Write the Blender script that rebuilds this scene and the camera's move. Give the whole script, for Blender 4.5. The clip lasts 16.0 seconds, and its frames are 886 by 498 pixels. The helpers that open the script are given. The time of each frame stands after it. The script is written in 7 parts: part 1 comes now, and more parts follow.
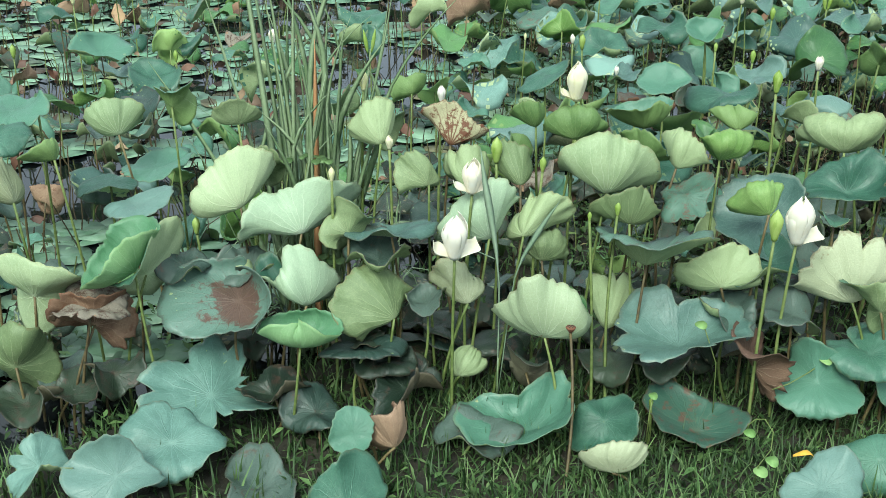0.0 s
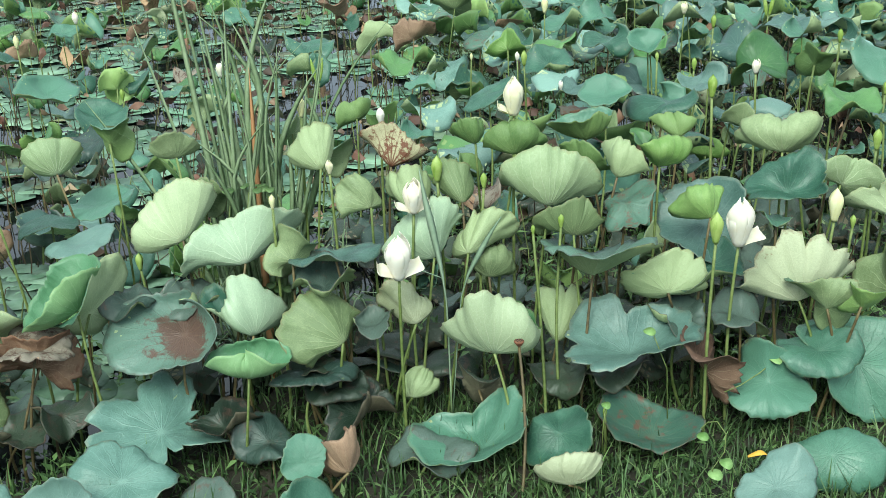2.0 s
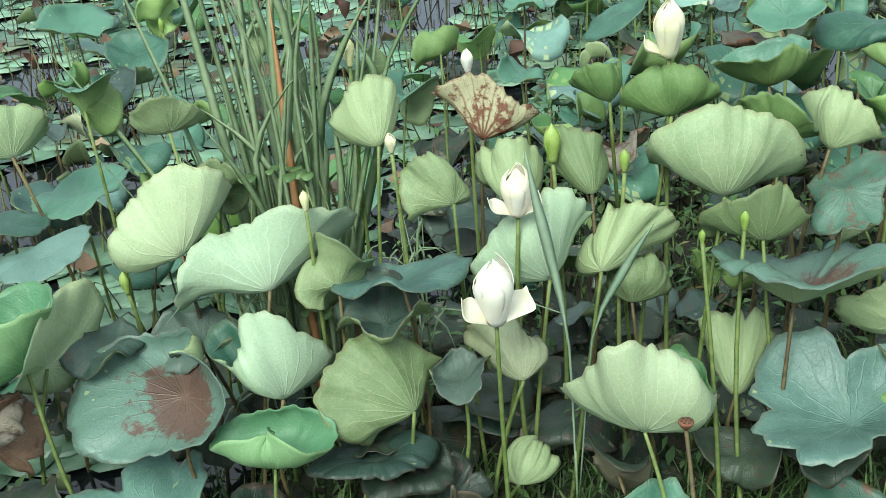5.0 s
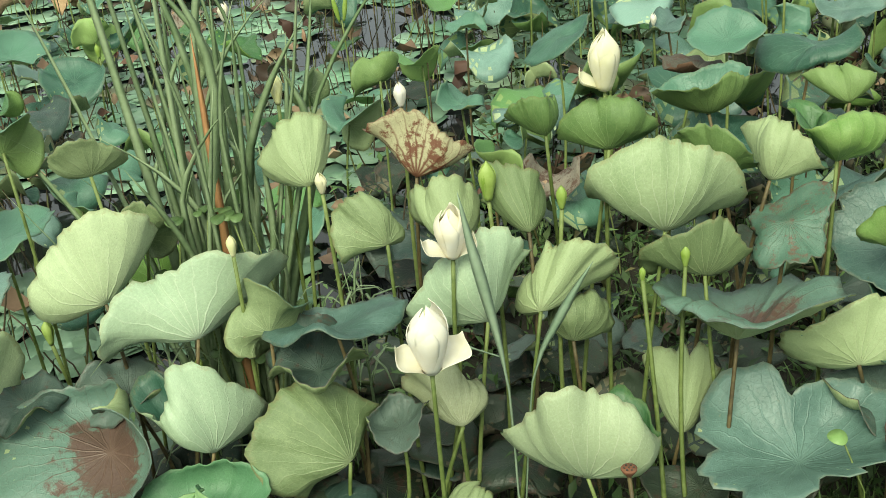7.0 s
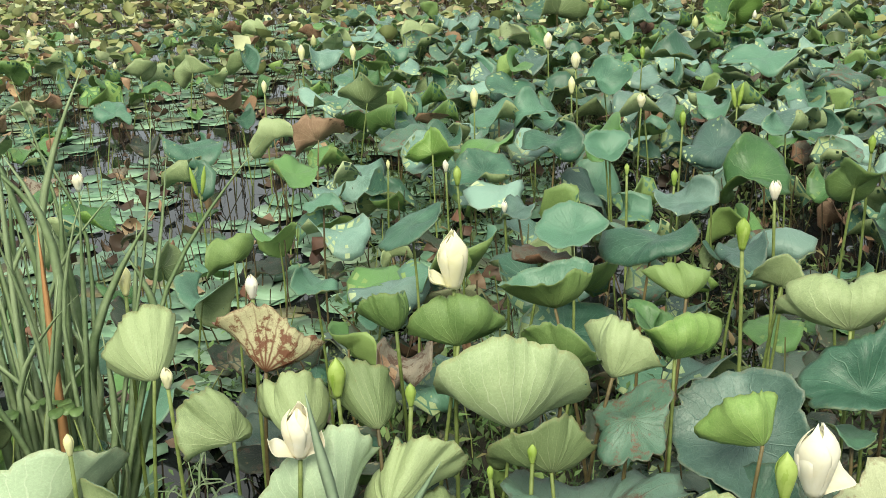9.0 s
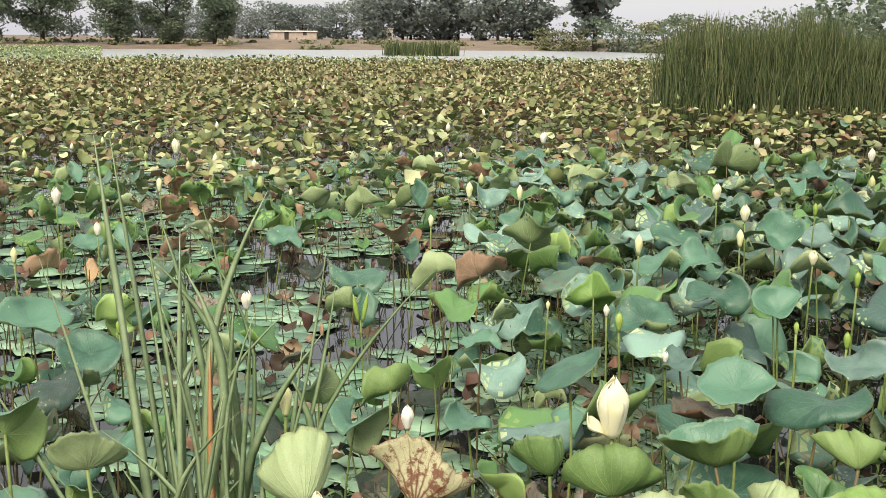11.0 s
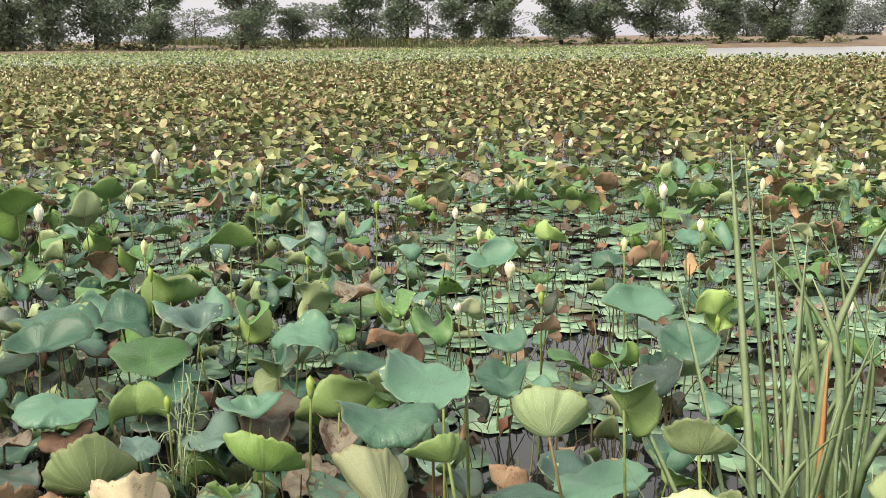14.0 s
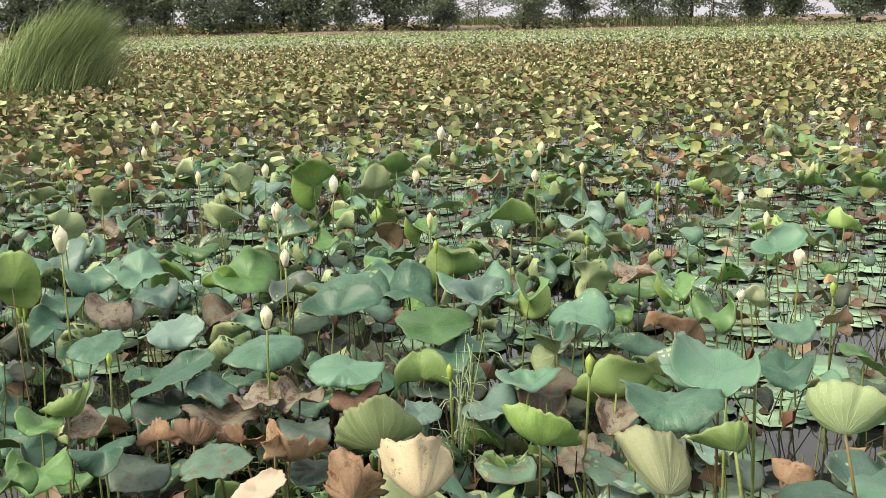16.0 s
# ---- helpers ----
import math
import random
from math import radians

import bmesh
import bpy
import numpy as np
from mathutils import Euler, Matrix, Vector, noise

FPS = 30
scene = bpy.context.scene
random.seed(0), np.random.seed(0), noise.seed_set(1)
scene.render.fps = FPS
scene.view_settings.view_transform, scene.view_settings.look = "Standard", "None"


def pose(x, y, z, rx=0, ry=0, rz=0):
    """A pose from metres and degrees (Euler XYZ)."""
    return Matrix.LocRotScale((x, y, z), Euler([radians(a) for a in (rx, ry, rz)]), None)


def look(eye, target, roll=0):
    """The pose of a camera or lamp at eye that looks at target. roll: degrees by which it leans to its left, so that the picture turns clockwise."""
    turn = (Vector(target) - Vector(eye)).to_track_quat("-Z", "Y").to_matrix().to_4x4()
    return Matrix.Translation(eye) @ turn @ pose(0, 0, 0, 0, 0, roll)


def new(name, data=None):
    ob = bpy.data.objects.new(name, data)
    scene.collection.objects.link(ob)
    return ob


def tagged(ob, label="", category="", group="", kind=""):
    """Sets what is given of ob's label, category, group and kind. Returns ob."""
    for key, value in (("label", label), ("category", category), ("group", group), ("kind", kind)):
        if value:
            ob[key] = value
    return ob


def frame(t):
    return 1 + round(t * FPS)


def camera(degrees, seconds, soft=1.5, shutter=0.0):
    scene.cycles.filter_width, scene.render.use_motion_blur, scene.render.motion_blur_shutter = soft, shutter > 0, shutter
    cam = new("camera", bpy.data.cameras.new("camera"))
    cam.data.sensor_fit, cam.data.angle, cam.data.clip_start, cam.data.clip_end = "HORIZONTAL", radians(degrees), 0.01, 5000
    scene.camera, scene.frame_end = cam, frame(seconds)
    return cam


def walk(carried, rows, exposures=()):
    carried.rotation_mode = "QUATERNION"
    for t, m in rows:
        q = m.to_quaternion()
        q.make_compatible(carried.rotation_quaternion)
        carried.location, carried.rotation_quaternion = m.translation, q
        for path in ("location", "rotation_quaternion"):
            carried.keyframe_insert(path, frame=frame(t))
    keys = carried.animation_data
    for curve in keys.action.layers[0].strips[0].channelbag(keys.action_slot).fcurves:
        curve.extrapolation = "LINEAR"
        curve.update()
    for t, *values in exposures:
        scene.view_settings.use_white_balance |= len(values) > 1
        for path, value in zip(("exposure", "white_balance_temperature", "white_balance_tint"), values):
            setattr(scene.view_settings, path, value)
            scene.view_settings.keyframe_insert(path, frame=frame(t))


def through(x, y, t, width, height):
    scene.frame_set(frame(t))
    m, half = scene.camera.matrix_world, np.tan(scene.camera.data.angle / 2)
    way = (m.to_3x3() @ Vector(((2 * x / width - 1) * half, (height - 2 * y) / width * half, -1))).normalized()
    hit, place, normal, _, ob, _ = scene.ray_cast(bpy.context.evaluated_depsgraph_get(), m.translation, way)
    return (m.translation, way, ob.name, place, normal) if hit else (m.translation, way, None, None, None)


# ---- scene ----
cam = camera(43.6, 16.0, soft=0.75)
PATH = [
    (0, (-0.102, -1.461, 2.121), (-0.117, 0.378, 1.334), 0.7),
    (0.5, (-0.126, -1.446, 2.067), (-0.094, 0.424, 1.359), -0.7),
    (1, (-0.086, -1.481, 2.061), (-0.008, 0.401, 1.388), -1.7),
    (1.5, (-0.142, -1.458, 2.061), (-0.001, 0.412, 1.368), -0.9),
    (2, (0.001, -1.459, 2.095), (0.035, 0.397, 1.351), -2.0),
    (2.5, (0.023, -1.361, 2.078), (-0.014, 0.481, 1.299), -2.5),
    (3, (-0.044, -1.085, 1.928), (-0.085, 0.765, 1.168), -1.8),
    (3.5, (0.034, -0.653, 1.734), (-0.085, 1.206, 1.007), -2.9),
    (4, (0.003, -0.4, 1.772), (-0.119, 1.432, 0.978), -3.2),
    (4.2, (-0.024, -0.283, 1.835), (-0.145, 1.521, 0.981), -4.3),
    (6.3, (0.051, -0.008, 1.814), (-0.132, 1.774, 0.924), -5.4),
    (6.5, (0.03, 0.005, 1.825), (-0.118, 1.79, 0.934), -5.4),
    (7, (0.059, 0.029, 1.854), (-0.029, 1.827, 0.982), -5.6),
    (7.5, (0.049, 0.035, 1.895), (0.109, 1.849, 1.054), -3.6),
    (8, (0.089, 0.05, 1.924), (0.247, 1.885, 1.143), -2.2),
    (8.2, (0.089, 0.043, 1.934), (0.274, 1.888, 1.185), -1.8),
    (10.3, (0.078, 0.047, 1.941), (0.183, 1.998, 1.511), 0.1),
    (10.5, (0.074, 0.048, 1.939), (0.134, 2.005, 1.532), 0.2),
    (11, (0.065, 0.05, 1.94), (-0.024, 2.013, 1.565), 0.4),
    (11.5, (0.05, 0.037, 1.944), (-0.23, 1.984, 1.581), 0.3),
    (12, (0.031, 0.043, 1.94), (-0.447, 1.952, 1.583), 0.2),
    (12.5, (0.022, 0.025, 1.942), (-0.631, 1.881, 1.583), 0.1),
    (13, (0.013, -0.012, 1.953), (-0.813, 1.773, 1.588), -0.2),
    (13.5, (0.005, -0.029, 1.954), (-0.954, 1.687, 1.585), -0.3),
    (14, (-0.001, -0.056, 1.96), (-1.065, 1.595, 1.585), -0.7),
    (14.5, (-0.009, -0.052, 1.961), (-1.155, 1.541, 1.573), -1.1),
    (15, (-0.016, -0.062, 1.963), (-1.261, 1.451, 1.563), -1.0),
    (15.5, (-0.025, -0.082, 1.963), (-1.362, 1.349, 1.558), -0.8),
    (16, (-0.041, -0.091, 1.952), (-1.476, 1.244, 1.549), -1.1),
]
walk(cam, [(t, look(eye, target, roll)) for t, eye, target, roll in PATH],
     [(0.0, 0.98, 6150, -9), (4.2, 1.0, 6200, -9), (6.3, 0.9, 6300, -9), (7.0, 0.86, 7450, -12), (10.3, 1.02, 7600, 1), (12.5, 1.06, 7750, 5), (16.0, 1.2, 7950, 4)])

# ---- daylight: a bright overcast sky with a weak, wide sun ----
world = bpy.data.worlds.new("overcast_sky")
scene.world = world
world.use_nodes = True
sky = world.node_tree.nodes.new("ShaderNodeTexSky")
sky.sky_type, sky.sun_disc = "NISHITA", False
sky.sun_elevation, sky.sun_rotation = radians(47), radians(195)
sky.air_density, sky.dust_density, sky.ozone_density, sky.altitude = 1.0, 1.5, 1.0, 0
background = world.node_tree.nodes["Background"]
background.inputs["Strength"].default_value = 0.075
veil = world.node_tree.nodes.new("ShaderNodeMix")
veil.data_type = "RGBA"
veil.inputs[0].default_value = 0.72
cloud = world.node_tree.nodes.new("ShaderNodeValToRGB")
cloud.color_ramp.elements[0].color, cloud.color_ramp.elements[1].color = (5.2, 5.35, 7.1, 1), (9.4, 9.5, 10.5, 1)
cloud.color_ramp.elements[0].position, cloud.color_ramp.elements[1].position = 0.04, 0.45
height = world.node_tree.nodes.new("ShaderNodeSeparateXYZ")
world.node_tree.links.new(world.node_tree.nodes.new("ShaderNodeTexCoord").outputs["Generated"], height.inputs[0])
world.node_tree.links.new(height.outputs[2], cloud.inputs[0])
world.node_tree.links.new(cloud.outputs[0], veil.inputs[7])
world.node_tree.links.new(sky.outputs["Color"], veil.inputs[6])
world.node_tree.links.new(veil.outputs[2], background.inputs["Color"])
sun = new("sun", bpy.data.lights.new("sun", "SUN"))
sun.data.energy, sun.data.angle, sun.data.color = 2.3, radians(30), (1.0, 0.96, 0.90)
sun.matrix_world = look((-5, -19, 21), (0, 0, 0))

WATER = -0.15
rng = np.random.default_rng(7)


# ---- materials ----
def nodes_of(name):
    m = bpy.data.materials.new(name)
    m.use_nodes = True
    nt = m.node_tree
    return m, nt, nt.nodes["Principled BSDF"], nt.nodes["Material Output"]


def node(nt, kind, **values):
    n = nt.nodes.new(kind)
    for key, value in values.items():
        if key in n.inputs:
            n.inputs[key].default_value = value
    return n


def math_node(nt, operation, a, b=None):
    n = nt.nodes.new("ShaderNodeMath")
    n.operation = operation
    for socket, v in zip(n.inputs, (a, b)):
        if v is None:
            continue
        if isinstance(v, (int, float)):
            socket.default_value = v
        else:
            nt.links.new(v, socket)
    return n.outputs[0]


def mixed(nt, factor, a, b):
    n = nt.nodes.new("ShaderNodeMix")
    n.data_type = "RGBA"
    for socket, v in ((n.inputs[0], factor), (n.inputs[6], a), (n.inputs[7], b)):
        if isinstance(v, tuple):
            socket.default_value = (*v, 1)
        elif isinstance(v, (int, float)):
            socket.default_value = v
        else:
            nt.links.new(v, socket)
    return n.outputs[2]


def stepped(nt, value, low, high):
    n = nt.nodes.new("ShaderNodeMapRange")
    n.interpolation_type = "SMOOTHSTEP"
    n.inputs["From Min"].default_value, n.inputs["From Max"].default_value = low, high
    nt.links.new(value, n.inputs["Value"])
    return n.outputs[0]


def ramp_of(nt, value, *stops):
    n = nt.nodes.new("ShaderNodeValToRGB")
    while len(n.color_ramp.elements) < len(stops):
        n.color_ramp.elements.new(0.5)
    for e, (p, c) in zip(n.color_ramp.elements, stops):
        e.position, e.color = p, (*c, 1)
    nt.links.new(value, n.inputs[0])
    return n.outputs[0]


def noise_of(nt, scale, detail=4.0, rough=0.6, vector=None):
    n = node(nt, "ShaderNodeTexNoise", Scale=scale, Detail=detail, Roughness=rough)
    if vector is None:
        vector = nt.nodes.new("ShaderNodeTexCoord").outputs["Object"]
    nt.links.new(vector, n.inputs["Vector"])
    return n.outputs["Fac"]


def blade_material(name, dark, light, vein, stain, stained=0.2, edge=0.3, rough=0.4, through=0.16, relief=1.0, heart=0.0, stripe=1.0):
    """A lotus blade's surface: radiating veins, mottling, stains and a withered edge."""
    m, nt, bsdf, out = nodes_of(name)
    link = nt.links.new
    flat = nt.nodes.new("ShaderNodeAttribute")
    flat.attribute_name = "flat"
    xyz = nt.nodes.new("ShaderNodeSeparateXYZ")
    link(flat.outputs["Vector"], xyz.inputs[0])
    rand = math_node(nt, "FRACT", math_node(nt, "ADD", nt.nodes.new("ShaderNodeObjectInfo").outputs["Random"], nt.nodes.new("ShaderNodeNewGeometry").outputs["Random Per Island"]))
    theta = math_node(nt, "ARCTAN2", xyz.outputs[1], xyz.outputs[0])
    rho = math_node(nt, "SQRT", math_node(nt, "ADD", math_node(nt, "MULTIPLY", xyz.outputs[0], xyz.outputs[0]), math_node(nt, "MULTIPLY", xyz.outputs[1], xyz.outputs[1])))
    turn = nt.nodes.new("ShaderNodeVectorRotate")
    turn.rotation_type = "EULER_XYZ"
    turn.inputs["Rotation"].default_value = (0.5, 0.85, 0.3)
    link(flat.outputs["Vector"], turn.inputs["Vector"])
    shift = nt.nodes.new("ShaderNodeVectorMath")
    shift.operation = "MULTIPLY_ADD"
    link(turn.outputs[0], shift.inputs[0])
    shift.inputs[1].default_value = (1, 1, 1)
    offset = math_node(nt, "MULTIPLY", rand, 61.0)
    link(offset, shift.inputs[2])
    wob = noise_of(nt, 3.0, 2.0, 0.5, shift.outputs[0])
    bent = math_node(nt, "ADD", theta, math_node(nt, "MULTIPLY", wob, 0.25))
    main = math_node(nt, "MULTIPLY", math_node(nt, "ABSOLUTE", math_node(nt, "SINE", math_node(nt, "MULTIPLY", bent, 10.0))), math_node(nt, "MULTIPLY", rho, 0.1))
    fine = math_node(nt, "MULTIPLY", math_node(nt, "ABSOLUTE", math_node(nt, "COSINE", math_node(nt, "MULTIPLY", bent, 10.0))), math_node(nt, "MULTIPLY", rho, 0.1))
    vmain = math_node(nt, "MULTIPLY", math_node(nt, "SUBTRACT", 1.0, stepped(nt, main, 0.001 * stripe, 0.011 * stripe)), math_node(nt, "SUBTRACT", 1.0, math_node(nt, "MULTIPLY", stepped(nt, rho, 0.2, 0.95), 0.6)))
    vfine = math_node(nt, "MULTIPLY", math_node(nt, "SUBTRACT", 1.0, stepped(nt, fine, 0.001, 0.009)), stepped(nt, rho, 0.5, 0.65))
    veins = math_node(nt, "MAXIMUM", vmain, math_node(nt, "MULTIPLY", vfine, 0.3))
    broad = noise_of(nt, 1.6, 3.0, 0.55, shift.outputs[0])
    small = noise_of(nt, 14.0, 5.0, 0.65, shift.outputs[0])
    mottle = math_node(nt, "ADD", math_node(nt, "MULTIPLY", broad, 0.7), math_node(nt, "MULTIPLY", small, 0.35))
    tone = math_node(nt, "ADD", mottle, math_node(nt, "MULTIPLY", math_node(nt, "SUBTRACT", rand, 0.5), 0.7))
    colour = ramp_of(nt, tone, (0.28, dark), (0.75, light))
    colour = mixed(nt, math_node(nt, "MULTIPLY", veins, 0.95 if stripe > 1 else 0.42 if "under" in name else 0.3), colour, vein)
    # a fine net between the veins, and freckles
    net = nt.nodes.new("ShaderNodeTexVoronoi")
    net.feature = "DISTANCE_TO_EDGE"
    net.inputs["Scale"].default_value = 13.0
    link(shift.outputs[0], net.inputs["Vector"])
    mesh_lines = math_node(nt, "SUBTRACT", 1.0, stepped(nt, net.outputs["Distance"], 0.01, 0.08))
    colour = mixed(nt, math_node(nt, "MULTIPLY", mesh_lines, 0.08), colour, vein)
    grain = nt.nodes.new("ShaderNodeHueSaturation")
    link(math_node(nt, "ADD", 0.62, math_node(nt, "MULTIPLY", noise_of(nt, 34.0, 6.0, 0.8, shift.outputs[0]), 0.76)), grain.inputs["Value"])
    link(colour, grain.inputs["Color"])
    freckle = stepped(nt, noise_of(nt, 17.0, 6.0, 0.72, shift.outputs[0]), 0.66, 0.74)
    colour = mixed(nt, math_node(nt, "MULTIPLY", freckle, 0.2 + min(0.6, 1.5 * stained)), grain.outputs[0], stain)
    blotch = stepped(nt, noise_of(nt, 2.4, 6.0, 0.75, shift.outputs[0]), 0.72 - 0.45 * stained, 0.80 - 0.42 * stained)
    rim = math_node(nt, "MULTIPLY", stepped(nt, math_node(nt, "ADD", xyz.outputs[2], math_node(nt, "MULTIPLY", math_node(nt, "SUBTRACT", small, 0.5), 0.3)), 0.93, 1.03), edge)
    colour = mixed(nt, math_node(nt, "MAXIMUM", math_node(nt, "MULTIPLY", blotch, min(1.0, 0.45 + stained)), rim), colour, stain)
    if heart:
        # withered outwards from the middle, along the veins
        reach = math_node(nt, "ADD", rho, math_node(nt, "SUBTRACT", math_node(nt, "MULTIPLY", noise_of(nt, 3.2, 6.0, 0.75, shift.outputs[0]), 1.5), math_node(nt, "MULTIPLY", veins, 0.12)))
        colour = mixed(nt, math_node(nt, "SUBTRACT", 1.0, stepped(nt, reach, heart, heart + 0.22)), colour, mixed(nt, math_node(nt, "ADD", math_node(nt, "MULTIPLY", small, 0.7), math_node(nt, "MULTIPLY", veins, 0.3)), stain, vein))
    link(colour, bsdf.inputs["Base Color"])
    link(math_node(nt, "ADD", rough - 0.12, math_node(nt, "MULTIPLY", small, 0.24)), bsdf.inputs["Roughness"])
    bsdf.inputs["Specular IOR Level"].default_value = 0.5
    bump = node(nt, "ShaderNodeBump", Strength=relief * 0.6, Distance=0.004)
    link(math_node(nt, "ADD", math_node(nt, "ADD", math_node(nt, "MULTIPLY", veins, 0.6), math_node(nt, "MULTIPLY", mesh_lines, 0.12)), math_node(nt, "ADD", math_node(nt, "MULTIPLY", small, 0.5), broad)), bump.inputs["Height"])
    link(bump.outputs[0], bsdf.inputs["Normal"])
    if through:
        back = nt.nodes.new("ShaderNodeBsdfTranslucent")
        link(colour, back.inputs["Color"])
        mix = nt.nodes.new("ShaderNodeMixShader")
        mix.inputs[0].default_value = through
        link(bsdf.outputs[0], mix.inputs[1])
        link(back.outputs[0], mix.inputs[2])
        link(mix.outputs[0], out.inputs["Surface"])
    return m


def plain_material(name, dark, light, scale=30.0, rough=0.6, relief=0.3, distance=0.003, through=0.0, metal=0.0):
    m, nt, bsdf, out = nodes_of(name)
    rand = nt.nodes.new("ShaderNodeObjectInfo").outputs["Random"]
    n = math_node(nt, "ADD", noise_of(nt, scale, 5.0, 0.65), math_node(nt, "MULTIPLY", math_node(nt, "SUBTRACT", rand, 0.5), 0.3))
    c = ramp_of(nt, n, (0.3, dark), (0.7, light))
    nt.links.new(c, bsdf.inputs["Base Color"])
    bsdf.inputs["Roughness"].default_value = rough
    bump = node(nt, "ShaderNodeBump", Strength=relief, Distance=distance)
    nt.links.new(noise_of(nt, scale * 2.5, 5.0), bump.inputs["Height"])
    nt.links.new(bump.outputs[0], bsdf.inputs["Normal"])
    if through:
        back = nt.nodes.new("ShaderNodeBsdfTranslucent")
        nt.links.new(c, back.inputs["Color"])
        mix = nt.nodes.new("ShaderNodeMixShader")
        mix.inputs[0].default_value = through
        nt.links.new(bsdf.outputs[0], mix.inputs[1])
        nt.links.new(back.outputs[0], mix.inputs[2])
        nt.links.new(mix.outputs[0], out.inputs["Surface"])
    return m


def island_material(name, *stops, rough=0.6, through=0.15, scale=20.0):
    """Many small loose pieces in one mesh, each with a colour of its own."""
    m, nt, bsdf, out = nodes_of(name)
    rand = nt.nodes.new("ShaderNodeNewGeometry").outputs["Random Per Island"]
    n = noise_of(nt, scale, 4.0)
    c = ramp_of(nt, rand, *stops)
    shade = nt.nodes.new("ShaderNodeHueSaturation")
    nt.links.new(math_node(nt, "ADD", 0.65, math_node(nt, "MULTIPLY", n, 0.7)), shade.inputs["Value"])
    nt.links.new(c, shade.inputs["Color"])
    nt.links.new(shade.outputs[0], bsdf.inputs["Base Color"])
    bsdf.inputs["Roughness"].default_value = rough
    if through:
        back = nt.nodes.new("ShaderNodeBsdfTranslucent")
        nt.links.new(shade.outputs[0], back.inputs["Color"])
        mix = nt.nodes.new("ShaderNodeMixShader")
        mix.inputs[0].default_value = through
        nt.links.new(bsdf.outputs[0], mix.inputs[1])
        nt.links.new(back.outputs[0], mix.inputs[2])
        nt.links.new(mix.outputs[0], out.inputs["Surface"])
    return m


RUST, TAN, ROT = (0.18, 0.08, 0.045), (0.36, 0.24, 0.12), (0.07, 0.045, 0.035)
TOPS = {
    "teal": blade_material("teal_upper_side", (0.034, 0.1, 0.066), (0.106, 0.232, 0.16), (0.18, 0.31, 0.23), TAN, 0.10, 0.2),
    "blue": blade_material("bluish_upper_side", (0.055, 0.115, 0.096), (0.155, 0.255, 0.22), (0.23, 0.34, 0.3), TAN, 0.12, 0.2),
    "green": blade_material("green_upper_side", (0.045, 0.125, 0.042), (0.12, 0.255, 0.085), (0.19, 0.31, 0.14), TAN, 0.04, 0.12),
    "bright": blade_material("bright_green_upper_side", (0.12, 0.27, 0.14), (0.23, 0.42, 0.24), (0.27, 0.45, 0.28), TAN, 0.0, 0.1, through=0.25),
    "silver": blade_material("silvery_upper_side", (0.115, 0.22, 0.182), (0.245, 0.395, 0.335), (0.33, 0.48, 0.42), TAN, 0.10, 0.25),
    # decayed, and darker than rotten leaf to put gap shade into the colour
    "dark": blade_material("gap_shade_decayed_side", (0.013, 0.028, 0.017), (0.045, 0.068, 0.042), (0.06, 0.08, 0.05), (0.075, 0.047, 0.034), 0.42, 0.6),
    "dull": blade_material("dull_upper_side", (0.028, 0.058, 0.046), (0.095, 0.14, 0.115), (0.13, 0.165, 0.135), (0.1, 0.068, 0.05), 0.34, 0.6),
    "stained": blade_material("stained_upper_side", (0.05, 0.12, 0.085), (0.12, 0.22, 0.16), (0.2, 0.2, 0.13), (0.15, 0.075, 0.05), 0.42, 0.6),
    "browned": blade_material("browned_upper_side", (0.05, 0.11, 0.085), (0.13, 0.22, 0.175), (0.18, 0.115, 0.085), (0.075, 0.042, 0.034), 0.25, 0.5, heart=1.15),
    "rust": blade_material("withered_upper_side", (0.10, 0.055, 0.038), (0.26, 0.155, 0.10), (0.4, 0.27, 0.18), ROT, 0.15, 0.6, 0.75),
    "peach": blade_material("bleached_upper_side", (0.46, 0.38, 0.30), (0.66, 0.56, 0.46), (0.66, 0.58, 0.46), RUST, 0.12, 0.4, 0.7),
    "mauve": blade_material("withered_mauve_side", (0.085, 0.08, 0.06), (0.25, 0.22, 0.175), (0.32, 0.28, 0.23), (0.09, 0.05, 0.035), 0.5, 0.6, 0.75),
    "tan": blade_material("dried_upper_side", (0.2, 0.115, 0.065), (0.46, 0.31, 0.18), (0.5, 0.37, 0.23), RUST, 0.2, 0.6, 0.75),
}
